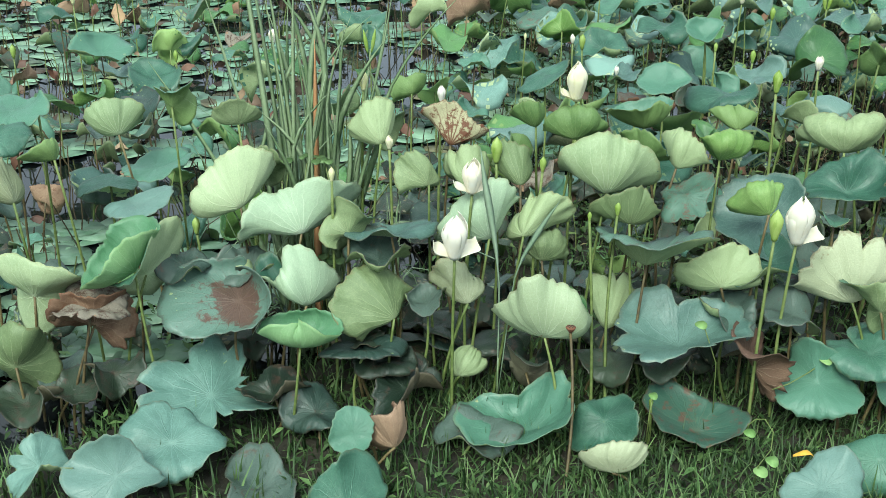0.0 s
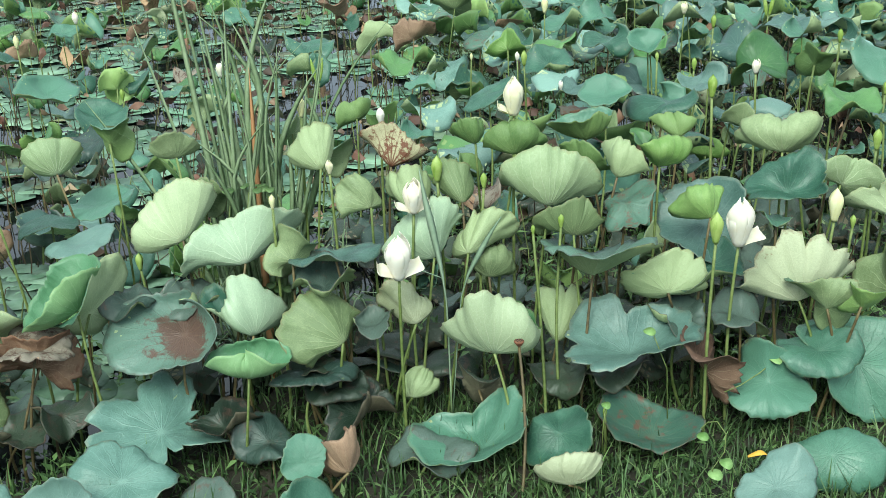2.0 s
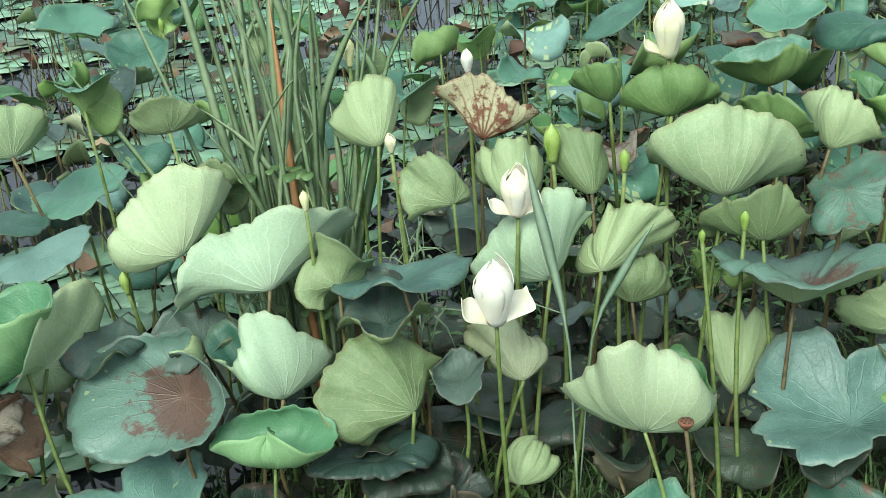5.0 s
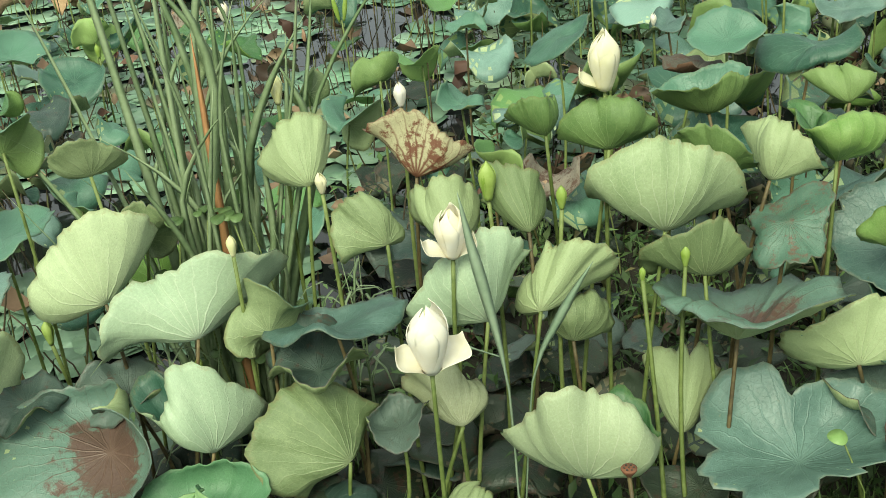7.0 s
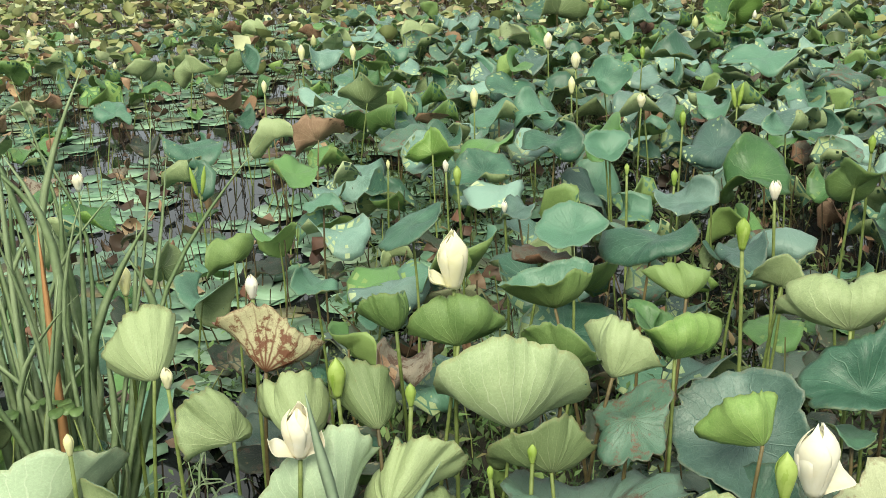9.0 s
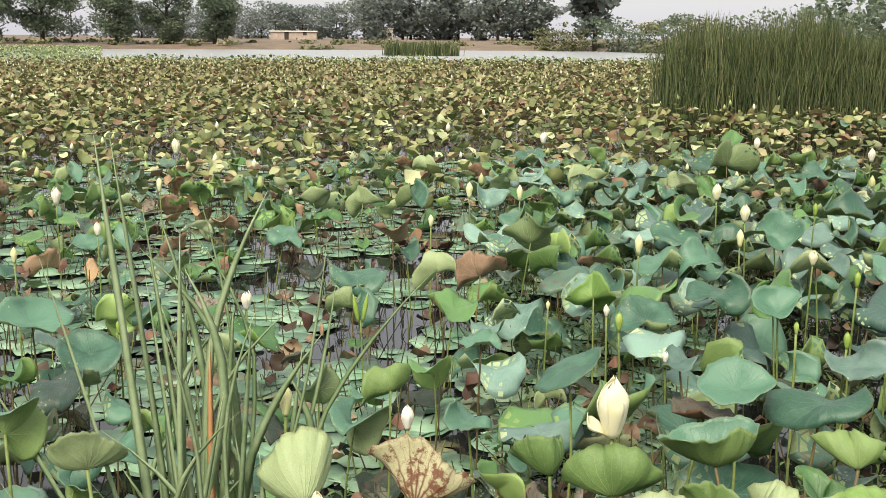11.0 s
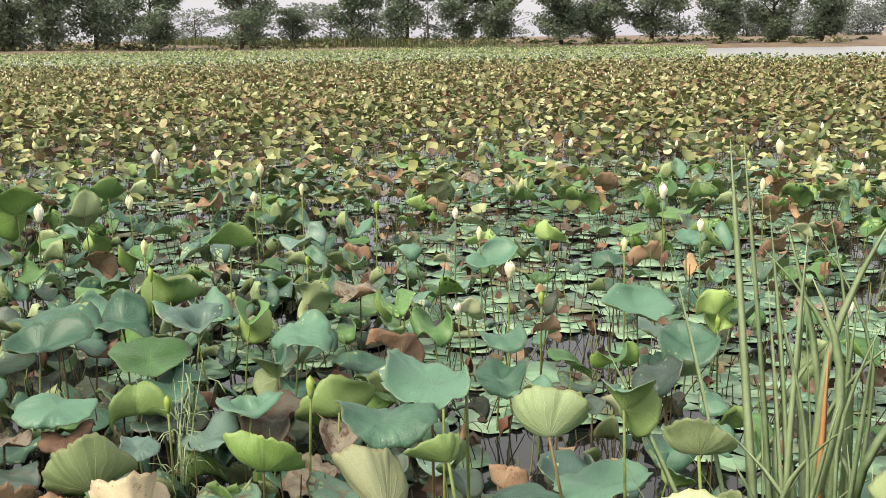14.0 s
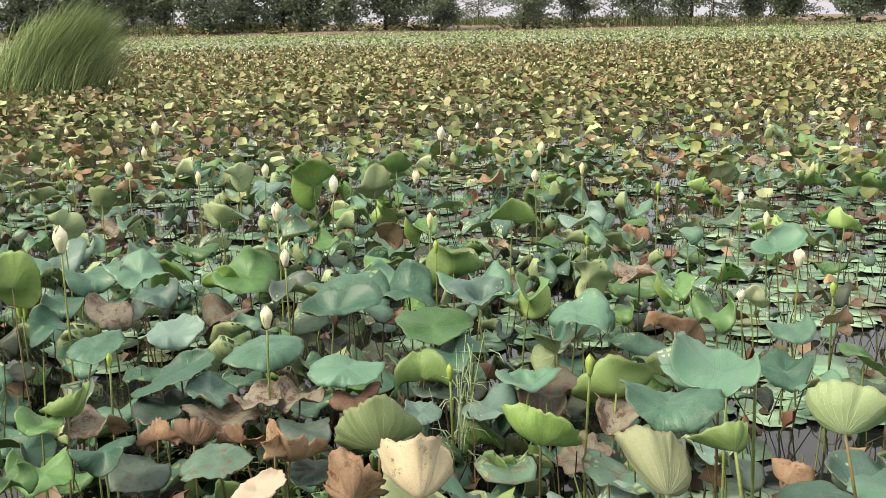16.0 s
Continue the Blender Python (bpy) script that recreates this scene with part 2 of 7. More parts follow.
UNDERS = {
    "pale": blade_material("pale_underside", (0.29, 0.385, 0.2), (0.48, 0.575, 0.34), (0.70, 0.77, 0.54), (0.3, 0.24, 0.1), 0.12, 0.45, 0.55, 0.2, 0.8),
    "mint": blade_material("mint_underside", (0.39, 0.51, 0.34), (0.59, 0.70, 0.50), (0.71, 0.79, 0.62), (0.3, 0.24, 0.1), 0.08, 0.35, 0.55, 0.2, 0.7),
    "bright": blade_material("bright_green_underside", (0.27, 0.45, 0.21), (0.44, 0.63, 0.35), (0.5, 0.68, 0.42), (0.35, 0.3, 0.1), 0.0, 0.2, 0.5, 0.25, 0.6),
    "olive": blade_material("olive_underside", (0.17, 0.235, 0.105), (0.36, 0.445, 0.235), (0.48, 0.54, 0.32), (0.2, 0.14, 0.06), 0.17, 0.5, 0.55, 0.2, 0.8),
    "lime": blade_material("lime_underside", (0.17, 0.31, 0.075), (0.34, 0.49, 0.17), (0.42, 0.55, 0.24), (0.35, 0.3, 0.1), 0.0, 0.25, 0.5, 0.25, 0.8),
    "cream": blade_material("yellowed_underside", (0.28, 0.31, 0.18), (0.47, 0.51, 0.33), (0.56, 0.58, 0.40), (0.2, 0.12, 0.07), 0.22, 0.55, 0.6, 0.2, 0.8),
    "peach": blade_material("bleached_underside", (0.5, 0.41, 0.27), (0.72, 0.63, 0.45), (0.72, 0.62, 0.42), RUST, 0.34, 0.45, 0.65, 0.25, 0.45),
    "fresh": blade_material("fresh_green_underside", (0.10, 0.19, 0.055), (0.22, 0.33, 0.115), (0.32, 0.42, 0.18), (0.2, 0.14, 0.06), 0.05, 0.3, 0.55, 0.22, 0.8),
    "spotted": blade_material("spotted_pale_underside", (0.38, 0.46, 0.28), (0.56, 0.64, 0.43), (0.70, 0.75, 0.56), (0.26, 0.17, 0.08), 0.24, 0.3, 0.55, 0.2, 0.8),
    "striped": blade_material("rust_striped_underside", (0.26, 0.26, 0.14), (0.48, 0.45, 0.28), (0.14, 0.045, 0.022), (0.15, 0.05, 0.025), 0.5, 0.7, 0.7, 0.2, 0.9, stripe=2.4),
    "rust": blade_material("withered_underside", (0.17, 0.10, 0.065), (0.38, 0.25, 0.165), (0.52, 0.4, 0.28), ROT, 0.12, 0.6, 0.75, 0.15, 0.9),
    "tan": blade_material("dried_underside", (0.17, 0.095, 0.06), (0.42, 0.28, 0.18), (0.48, 0.34, 0.23), RUST, 0.4, 0.7, 0.75, 0.2, 0.9),
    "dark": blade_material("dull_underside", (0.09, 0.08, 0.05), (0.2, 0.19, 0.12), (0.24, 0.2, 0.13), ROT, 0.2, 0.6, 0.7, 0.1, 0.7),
}
STEM = plain_material("leaf_stalk_green", (0.09, 0.13, 0.03), (0.2, 0.25, 0.08), 40)
STEM_BROWN = plain_material("leaf_stalk_brown", (0.06, 0.045, 0.02), (0.17, 0.13, 0.055), 40)
PETAL = plain_material("white_petal", (0.86, 0.80, 0.64), (0.92, 0.90, 0.83), 14, 0.5, 0.15, 0.002, 0.3)
PETAL_CREAM = plain_material("cream_petal", (0.82, 0.79, 0.54), (0.9, 0.87, 0.7), 22, 0.5, 0.15, 0.002, 0.3)
PETAL_YELLOW = plain_material("yellow_petal", (0.78, 0.77, 0.40), (0.9, 0.89, 0.6), 22, 0.5, 0.15, 0.002, 0.3)
PETAL_GREEN = plain_material("green_bud_petal", (0.25, 0.38, 0.06), (0.42, 0.54, 0.16), 22, 0.5, 0.15, 0.002, 0.25)
REED = plain_material("reed_green", (0.17, 0.25, 0.12), (0.36, 0.45, 0.27), 12, 0.5, 0.3, 0.002, 0.2)
SEDGE = plain_material("sedge_grey_green", (0.2, 0.29, 0.19), (0.36, 0.46, 0.33), 12, 0.5, 0.3, 0.002, 0.2)
REED_DRY = plain_material("reed_dry_orange", (0.34, 0.13, 0.05), (0.5, 0.26, 0.12), 12, 0.7, 0.3, 0.002, 0.1)
POD = plain_material("seed_pod_brown", (0.08, 0.03, 0.015), (0.2, 0.08, 0.04), 60, 0.7)
SOIL = plain_material("wet_soil", (0.008, 0.009, 0.006), (0.028, 0.024, 0.014), 6, 0.85, 0.8, 0.03)
DRY_EARTH = plain_material("dry_earth", (0.09, 0.07, 0.05), (0.2, 0.145, 0.11), 0.3, 0.95, 0.6, 0.05)
BARK = plain_material("tree_bark", (0.04, 0.03, 0.022), (0.11, 0.085, 0.06), 5, 0.9, 0.8, 0.03)
# leaf colours lifted towards grey, so that distance haze sits in them
CROWN = island_material("tree_leaves", (0.0, (0.125, 0.165, 0.12)), (0.5, (0.155, 0.2, 0.14)), (1.0, (0.185, 0.23, 0.155)), through=0.4, scale=2)
# greyer and flatter still: the far wood's haze is mixed into the colour
CROWN_HAZED = island_material("far_tree_leaves", (0.0, (0.14, 0.17, 0.16)), (0.5, (0.17, 0.2, 0.185)), (1.0, (0.2, 0.235, 0.21)), through=0.4, scale=2)
CATTAIL = island_material("cattail_leaves", (0.0, (0.04, 0.065, 0.024)), (0.45, (0.085, 0.12, 0.045)), (0.8, (0.15, 0.185, 0.075)), (1.0, (0.27, 0.25, 0.13)), through=0.2, scale=3)
WATER_WEED = island_material("water_weed_leaves", (0.0, (0.03, 0.05, 0.016)), (0.5, (0.07, 0.12, 0.035)), (0.9, (0.15, 0.21, 0.07)), (1.0, (0.2, 0.13, 0.07)), through=0.2)
TALLGRASS = island_material("tall_grass_blades", (0.0, (0.156, 0.23, 0.0945)), (0.5, (0.286, 0.392, 0.176)), (1.0, (0.52, 0.594, 0.324)), through=0.2, scale=3)
WEEDS = island_material("weed_leaves", (0.0, (0.025, 0.055, 0.015)), (0.6, (0.07, 0.14, 0.04)), (1.0, (0.18, 0.29, 0.1)), through=0.2)
GRASS = island_material("bank_grass", (0.0, (0.02, 0.045, 0.013)), (0.6, (0.065, 0.12, 0.036)), (1.0, (0.19, 0.27, 0.11)), through=0.25)
SCRUB = island_material("scrub_leaves", (0.0, (0.06, 0.08, 0.03)), (0.5, (0.12, 0.14, 0.06)), (1.0, (0.24, 0.2, 0.11)), scale=3)
FIELD = island_material("lotus_field_leaves", (0.0, (0.0573, 0.0864, 0.0337)), (0.2, (0.114, 0.152, 0.0567)), (0.42, (0.192, 0.216, 0.081)), (0.58, (0.268, 0.267, 0.108)),
                        (0.72, (0.484, 0.546, 0.324)), (0.8, (0.383, 0.356, 0.203)), (0.88, (0.217, 0.133, 0.0743)), (1.0, (0.102, 0.0635, 0.0405)), scale=9)
FIELD_BROWN = island_material("browned_lotus_leaves", (0.0, (0.0948, 0.114, 0.0441)), (0.25, (0.153, 0.17, 0.063)), (0.45, (0.237, 0.228, 0.101)), (0.62, (0.296, 0.239, 0.12)),
                              (0.74, (0.343, 0.342, 0.189)), (0.84, (0.202, 0.131, 0.0693)), (1.0, (0.118, 0.074, 0.0441)), scale=6)
FIELD_FAR = island_material("far_lotus_leaves", (0.0, (0.08, 0.13, 0.045)), (0.3, (0.13, 0.19, 0.065)), (0.55, (0.18, 0.24, 0.09)), (0.75, (0.24, 0.28, 0.12)),
                            (0.88, (0.32, 0.36, 0.2)), (1.0, (0.18, 0.14, 0.075)), scale=6)
PADS = island_material("floating_pads", (0.0, (0.122, 0.242, 0.154)), (0.4, (0.187, 0.328, 0.217)), (0.8, (0.274, 0.413, 0.287)), (0.93, (0.18, 0.187, 0.098)), (1.0, (0.0864, 0.0546, 0.035)), rough=0.35, through=0.0, scale=14)
PADS_SINGLE = plain_material("single_pad", (0.09, 0.17, 0.105), (0.22, 0.33, 0.225), 9, 0.35)
STALKS = island_material("standing_stalks", (0.0, (0.03, 0.022, 0.014)), (0.5, (0.09, 0.065, 0.03)), (0.75, (0.12, 0.13, 0.045)), (1.0, (0.22, 0.27, 0.09)), through=0.0)
DEAD = island_material("dead_stalks", (0.0, (0.02, 0.014, 0.01)), (0.6, (0.06, 0.04, 0.025)), (1.0, (0.14, 0.09, 0.05)), through=0.0)
BLOSSOM = island_material("far_blossoms", (0.0, (0.42, 0.5, 0.2)), (0.35, (0.6, 0.62, 0.32)), (0.6, (0.78, 0.75, 0.5)), (1.0, (0.85, 0.83, 0.74)), through=0.3, scale=10)
LITTER = island_material("withered_litter", (0.0, (0.03, 0.02, 0.014)), (0.5, (0.085, 0.05, 0.032)), (0.8, (0.17, 0.11, 0.07)), (1.0, (0.3, 0.22, 0.14)), through=0.0, scale=18)
HANGING = island_material("shrivelled_leaves", (0.0, (0.06, 0.03, 0.022)), (0.5, (0.16, 0.075, 0.05)), (0.8, (0.27, 0.16, 0.1)), (1.0, (0.42, 0.3, 0.19)), through=0.1, scale=18)
BRICK = plain_material("mud_brick", (0.34, 0.27, 0.23), (0.48, 0.4, 0.35), 1.5, 0.95, 0.5, 0.03)
PLASTER = plain_material("pale_plaster", (0.55, 0.5, 0.44), (0.68, 0.63, 0.57), 1.5, 0.9)
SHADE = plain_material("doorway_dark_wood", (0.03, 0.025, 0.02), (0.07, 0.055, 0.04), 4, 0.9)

water_m, nt, bsdf, _ = nodes_of("pond_water")
bsdf.inputs["Base Color"].default_value = (0.009, 0.011, 0.012, 1)
bsdf.inputs["Roughness"].default_value = 0.05
bsdf.inputs["Specular IOR Level"].default_value = 0.7
bsdf.inputs["IOR"].default_value = 1.33
ripple = node(nt, "ShaderNodeBump", Strength=0.3, Distance=0.012)
nt.links.new(noise_of(nt, 3.0, 3.0, 0.5), ripple.inputs["Height"])
nt.links.new(ripple.outputs[0], bsdf.inputs["Normal"])

open_water, nt, bsdf, _ = nodes_of("sky_paled_rippled_water")
# pale base colour stands in for the sky reflected by far ripples
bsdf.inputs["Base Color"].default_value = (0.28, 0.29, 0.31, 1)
bsdf.inputs["Roughness"].default_value = 0.42
bsdf.inputs["IOR"].default_value = 1.33
ripple = node(nt, "ShaderNodeBump", Strength=0.8, Distance=0.08)
nt.links.new(noise_of(nt, 1.2, 4.0, 0.6), ripple.inputs["Height"])
nt.links.new(ripple.outputs[0], bsdf.inputs["Normal"])


# ---- mesh helpers ----
def mesh_of(name, verts, faces, materials, indices=None, smooth=True, flat=None):
    me = bpy.data.meshes.new(name)
    me.from_pydata([tuple(v) for v in np.asarray(verts, float).tolist()], [], [tuple(f) for f in faces])
    for m in materials:
        me.materials.append(m)
    if indices is not None:
        me.polygons.foreach_set("material_index", np.asarray(indices, np.int32))
    if smooth:
        me.polygons.foreach_set("use_smooth", np.ones(len(me.polygons), bool))
    if flat is not None:
        a = me.attributes.new("flat", "FLOAT_VECTOR", "POINT")
        a.data.foreach_set("vector", np.asarray(flat, np.float32).ravel())
    me.update()
    return me


def part(name, me, parent, label=""):
    ob = new(name, me)
    ob.parent = parent
    return tagged(ob, label)


def thing(name, x, y, z, label, category, group=""):
    ob = new(name)
    ob.empty_display_size = 0.05
    ob.location = (x, y, z)
    return tagged(ob, label, category, group)


def tube(points, radii, sides=6):
    """Vertices and faces of a tapering tube along points."""
    pts = np.asarray(points, float)
    verts, faces = [], []
    for i, p in enumerate(pts):
        d = pts[min(i + 1, len(pts) - 1)] - pts[max(i - 1, 0)]
        d = d / (np.linalg.norm(d) + 1e-9)
        a = np.cross(d, (0.31, 0.95, 0.05) if abs(d[2]) > 0.8 else (0, 0, 1))
        a /= np.linalg.norm(a) + 1e-9
        b = np.cross(d, a)
        for k in range(sides):
            w = 2 * math.pi * k / sides
            verts.append(p + radii[i] * (math.cos(w) * a + math.sin(w) * b))
    for i in range(len(pts) - 1):
        for k in range(sides):
            faces.append((i * sides + k, i * sides + (k + 1) % sides, (i + 1) * sides + (k + 1) % sides, (i + 1) * sides + k))
    faces.append(tuple(range(sides - 1, -1, -1)))
    faces.append(tuple((len(pts) - 1) * sides + k for k in range(sides)))
    return verts, faces


def stalk_curve(foot, head, bow, steps=9):
    """A gently bowed line from foot to head."""
    foot, head = np.asarray(foot, float), np.asarray(head, float)
    out = []
    for i in range(steps):
        s = i / (steps - 1)
        p = foot + (head - foot) * s
        p[:2] += np.asarray(bow) * math.sin(math.pi * s)
        out.append(p)
    return out


def lean_matrix(tilt, az):
    """Tips the up axis by tilt degrees towards the compass direction az (0: +y, 90: +x)."""
    axis = Vector((math.cos(radians(az)), -math.sin(radians(az)), 0))
    return Matrix.Rotation(-radians(tilt), 4, axis)


def series(c, th):
    """A value round the blade: a mean, then cosine and sine shares of the first, second, third turn..."""
    return c[0] + sum(c[2 * k - 1] * math.cos(k * th) + c[2 * k] * math.sin(k * th) for k in range(1, len(c) // 2 + 1))


def wild_blade(g, cup, under):
    """How a blade grown at random bends from its middle, curls at its rim and departs from a circle."""
    a, b, c = (10, 24, 10) if under else (8, 13, 9)
    bend = (cup, g.gauss(0, a), g.gauss(0, a), g.gauss(0, b), g.gauss(0, b), g.gauss(0, c), g.gauss(0, c))
    curl = (g.uniform(-40, 20) if under else g.uniform(-55, 20), g.gauss(0, 18), g.gauss(0, 18), g.gauss(0, 22), g.gauss(0, 22), g.gauss(0, 20), g.gauss(0, 20))
    return bend, curl, tuple(g.gauss(0, w) for w in (0.05, 0.05, 0.07, 0.07, 0.05, 0.05, 0.04, 0.04))


def blade_shape(r, bend, curl, rim, wave, ragged, seed, rings=7, segs=40, thick=0.0025, rough=0.06, pleat=0.0):
    """A lotus blade round the origin: bend is how steeply it rises from the middle, curl how its outer half turns on, rim how its edge departs
    from a circle (degrees and shares, as series() takes them); wavy and torn at the edge; upper and under layer with an edge between them."""
    g = random.Random(seed)
    ph = [g.uniform(0, 6.283) for _ in range(8)]
    n1, n2 = g.choice((3, 4, 5)), g.choice((6, 7, 8))
    tears = [(g.uniform(0, 6.283), g.uniform(0.04, 0.14), g.uniform(0.2, 0.6)) for _ in range(int(ragged * 12))]
    grid, flat = [(0.0, 0.0, 0.0)], [(0.0, 0.0, 0.0)]
    ring_at = [((i + 1) / rings) ** 0.9 for i in range(rings)]
    lines = []
    for k in range(segs):
        th = 2 * math.pi * k / segs
        edge = 1 + series((0, *rim), th) + 0.018 * math.sin(n1 * 3 * th + ph[1]) + 0.014 * math.sin(n2 * 3 * th + ph[2]) + (0.008 + 0.06 * ragged) * g.uniform(-1, 1)
        for centre, width, deep in tears:
            d = abs((th - centre + math.pi) % (2 * math.pi) - math.pi)
            if d < width:
                edge -= deep * ragged * (1 - d / width) ** 0.7
        edge = min(max(edge, 0.2), 1.5)
        rise, turn = (radians(min(max(series(q, th), -w), w)) for q, w in ((bend, 95), (curl, 110)))
        u = z = last = 0.0
        line = []
        for rho in ring_at:
            a = rise * rho**0.4 + turn * max(0.0, rho - 0.45) / 0.55
            a += wave * rho**1.6 * (0.4 * math.sin(n1 * th + ph[3]) + 0.42 * rho * math.sin(n2 * th + ph[4]) + 0.22 * rho * math.sin(2 * n2 * th + ph[5]))
            step = (rho - last) * r * edge
            u += math.cos(a) * step
            z += math.sin(a) * step
            last = rho
            line.append((u * math.cos(th), u * math.sin(th), z, rho, edge, th))
        lines.append(line)
    for i in range(rings):
        for k in range(segs):
            x, y, z, rho, edge, th = lines[k][i]
            z += r * pleat * math.sin(math.pi * min(1.0, rho * 0.9)) * (abs(math.sin(10 * (th + 0.125))) - 0.6)
            z += r * rho * (rough * noise.noise((x * 1.9 / r + seed, y * 1.9 / r, z)) + 0.035 * noise.noise((x * 7 / r, y * 7 / r + seed, z)))
            grid.append((x, y, z))
            flat.append((rho * edge * math.cos(th), rho * edge * math.sin(th), rho))
    top = np.array(grid)
    faces = [(0, 1 + k, 1 + (k + 1) % segs) for k in range(segs)]
    for i in range(rings - 1):
        a, b = 1 + i * segs, 1 + (i + 1) * segs
        faces += [(a + k, b + k, b + (k + 1) % segs, a + (k + 1) % segs) for k in range(segs)]
    # vertex normals, to offset the under layer
    nrm = np.zeros_like(top)
    for f in faces:
        n = np.cross(top[f[1]] - top[f[0]], top[f[2]] - top[f[0]])
        for v in f:
            nrm[v] += n
    nrm /= np.linalg.norm(nrm, axis=1, keepdims=True) + 1e-9
    count = len(top)
    verts = np.concatenate([top, top - nrm * thick])
    under = [tuple(v + count for v in reversed(f)) for f in faces]
    a = 1 + (rings - 1) * segs
    rim = [(a + k, a + count + k, a + count + (k + 1) % segs, a + (k + 1) % segs) for k in range(segs)]
    return verts, faces + under + rim, [0] * len(faces) + [1] * len(under) + [0] * len(rim), flat + flat


LOOKS = {
    "teal": ("teal", "olive", "waxy blue-green lotus leaf with shallow dish-shaped blade"),
    "blue": ("blue", "pale", "bluish waxy lotus leaf with wavy rim"),
    "moss": ("teal", "fresh", "tipped lotus leaf showing its dark green underside"),
    "silver": ("silver", "pale", "silvery blue-green lotus leaf with torn lobes"),
    "green": ("green", "fresh", "fresh green lotus leaf on a tall stalk"),
    "lime": ("green", "lime", "young lime-green lotus leaf half unrolled"),
    "pale": ("teal", "pale", "lotus leaf turned up showing its pale green underside"),
    "olive": ("teal", "olive", "tipped lotus leaf showing its olive veined underside"),
    "dark": ("dark", "dark", "dark decaying lotus leaf low over the mud"),
    "dish": ("teal", "fresh", "blue-green lotus leaf cupped upwards, its green underside in view"),
    "dull": ("dull", "olive", "dull grey-green lotus leaf with withered brown patches"),
    "limecup": ("green", "lime", "young lime-green lotus leaf curled up into a bowl"),
    "peach": ("tan", "peach", "dying lotus leaf bleached to a peach colour"),
    "peachtop": ("peach", "tan", "bleached pinkish lotus leaf lying over its neighbours"),
    "stained": ("stained", "olive", "blue-green lotus leaf with brown withered stains"),
    "browned": ("browned", "olive", "blue-green lotus leaf withered brown round its middle"),
    "rust": ("rust", "rust", "withered rust-brown lotus leaf curled up"),
    "tan": ("tan", "tan", "dried tan lotus leaf with crisp edges"),
    "cream": ("stained", "cream", "yellowing lotus leaf folded with torn rim"),
    "cup": ("bright", "bright", "young bright green lotus leaf curled up into a boat"),
    "mint": ("teal", "mint", "folded lotus leaf showing its pale mint underside"),
    "spotted": ("green", "spotted", "pale lotus leaf underside freckled with brown spots"),
    "mauve": ("mauve", "tan", "withered greyish-pink lotus leaf with crumpled torn rim"),
    "striped": ("rust", "striped", "dying lotus leaf with rust-coloured stripes along veins"),
}
count_leaf = [0]


def lotus_leaf(x, y, z, r, kind="teal", tilt=8, az=180, cup=16, wave=0.32, ragged=0.1, bend=None, curl=None, rim=None, foot=(0.0, 0.0), group="lotus leaves near the bank"):
    """A lotus leaf whose stalk meets the blade at (x, y, z). Without bend, curl and rim it grows at random."""
    count_leaf[0] += 1
    seed = count_leaf[0] * 13 + 5
    g = random.Random(seed)
    top, under, label = LOOKS[kind]
    bx, by = x + foot[0] + g.uniform(-0.11, 0.11), y + foot[1] + g.uniform(-0.08, 0.08)
    fz = floor_at(bx, by)
    ob = thing("lotus_leaf", bx, by, fz, label, "lotus leaf", group)
    m = Matrix.Translation((x - bx, y - by, z - fz)) @ lean_matrix(tilt, az)
    near = y < 3.2
    grown = bend is None
    if grown:
        bend, curl, rim = wild_blade(g, cup, tilt > 38)
    verts, faces, index, flat = blade_shape(r, bend, curl, rim, wave * 0.6 if grown else 0.2, ragged, seed, 10 if near else 6, 72 if near else 40, rough=0.17 if kind in ("tan", "rust", "mauve", "peach", "peachtop") else 0.1 if grown else 0.045, pleat=0.007 if near else 0.0)
    verts = [m @ Vector(v) for v in verts]
    part("blade", mesh_of("blade", verts, faces, (TOPS[top], UNDERS[under]), index, flat=flat), ob)
    v, f = tube(stalk_curve((0, 0, -0.05), (x - bx, y - by, z - fz - 0.003), (g.uniform(-0.05, 0.05), g.uniform(-0.04, 0.04))), np.linspace(0.0068, 0.0046, 9))
    part("stalk", mesh_of("stalk", v, f, (STEM_BROWN if kind in ("rust", "tan", "dark") or g.random() < 0.45 else STEM,)), ob)
    return ob


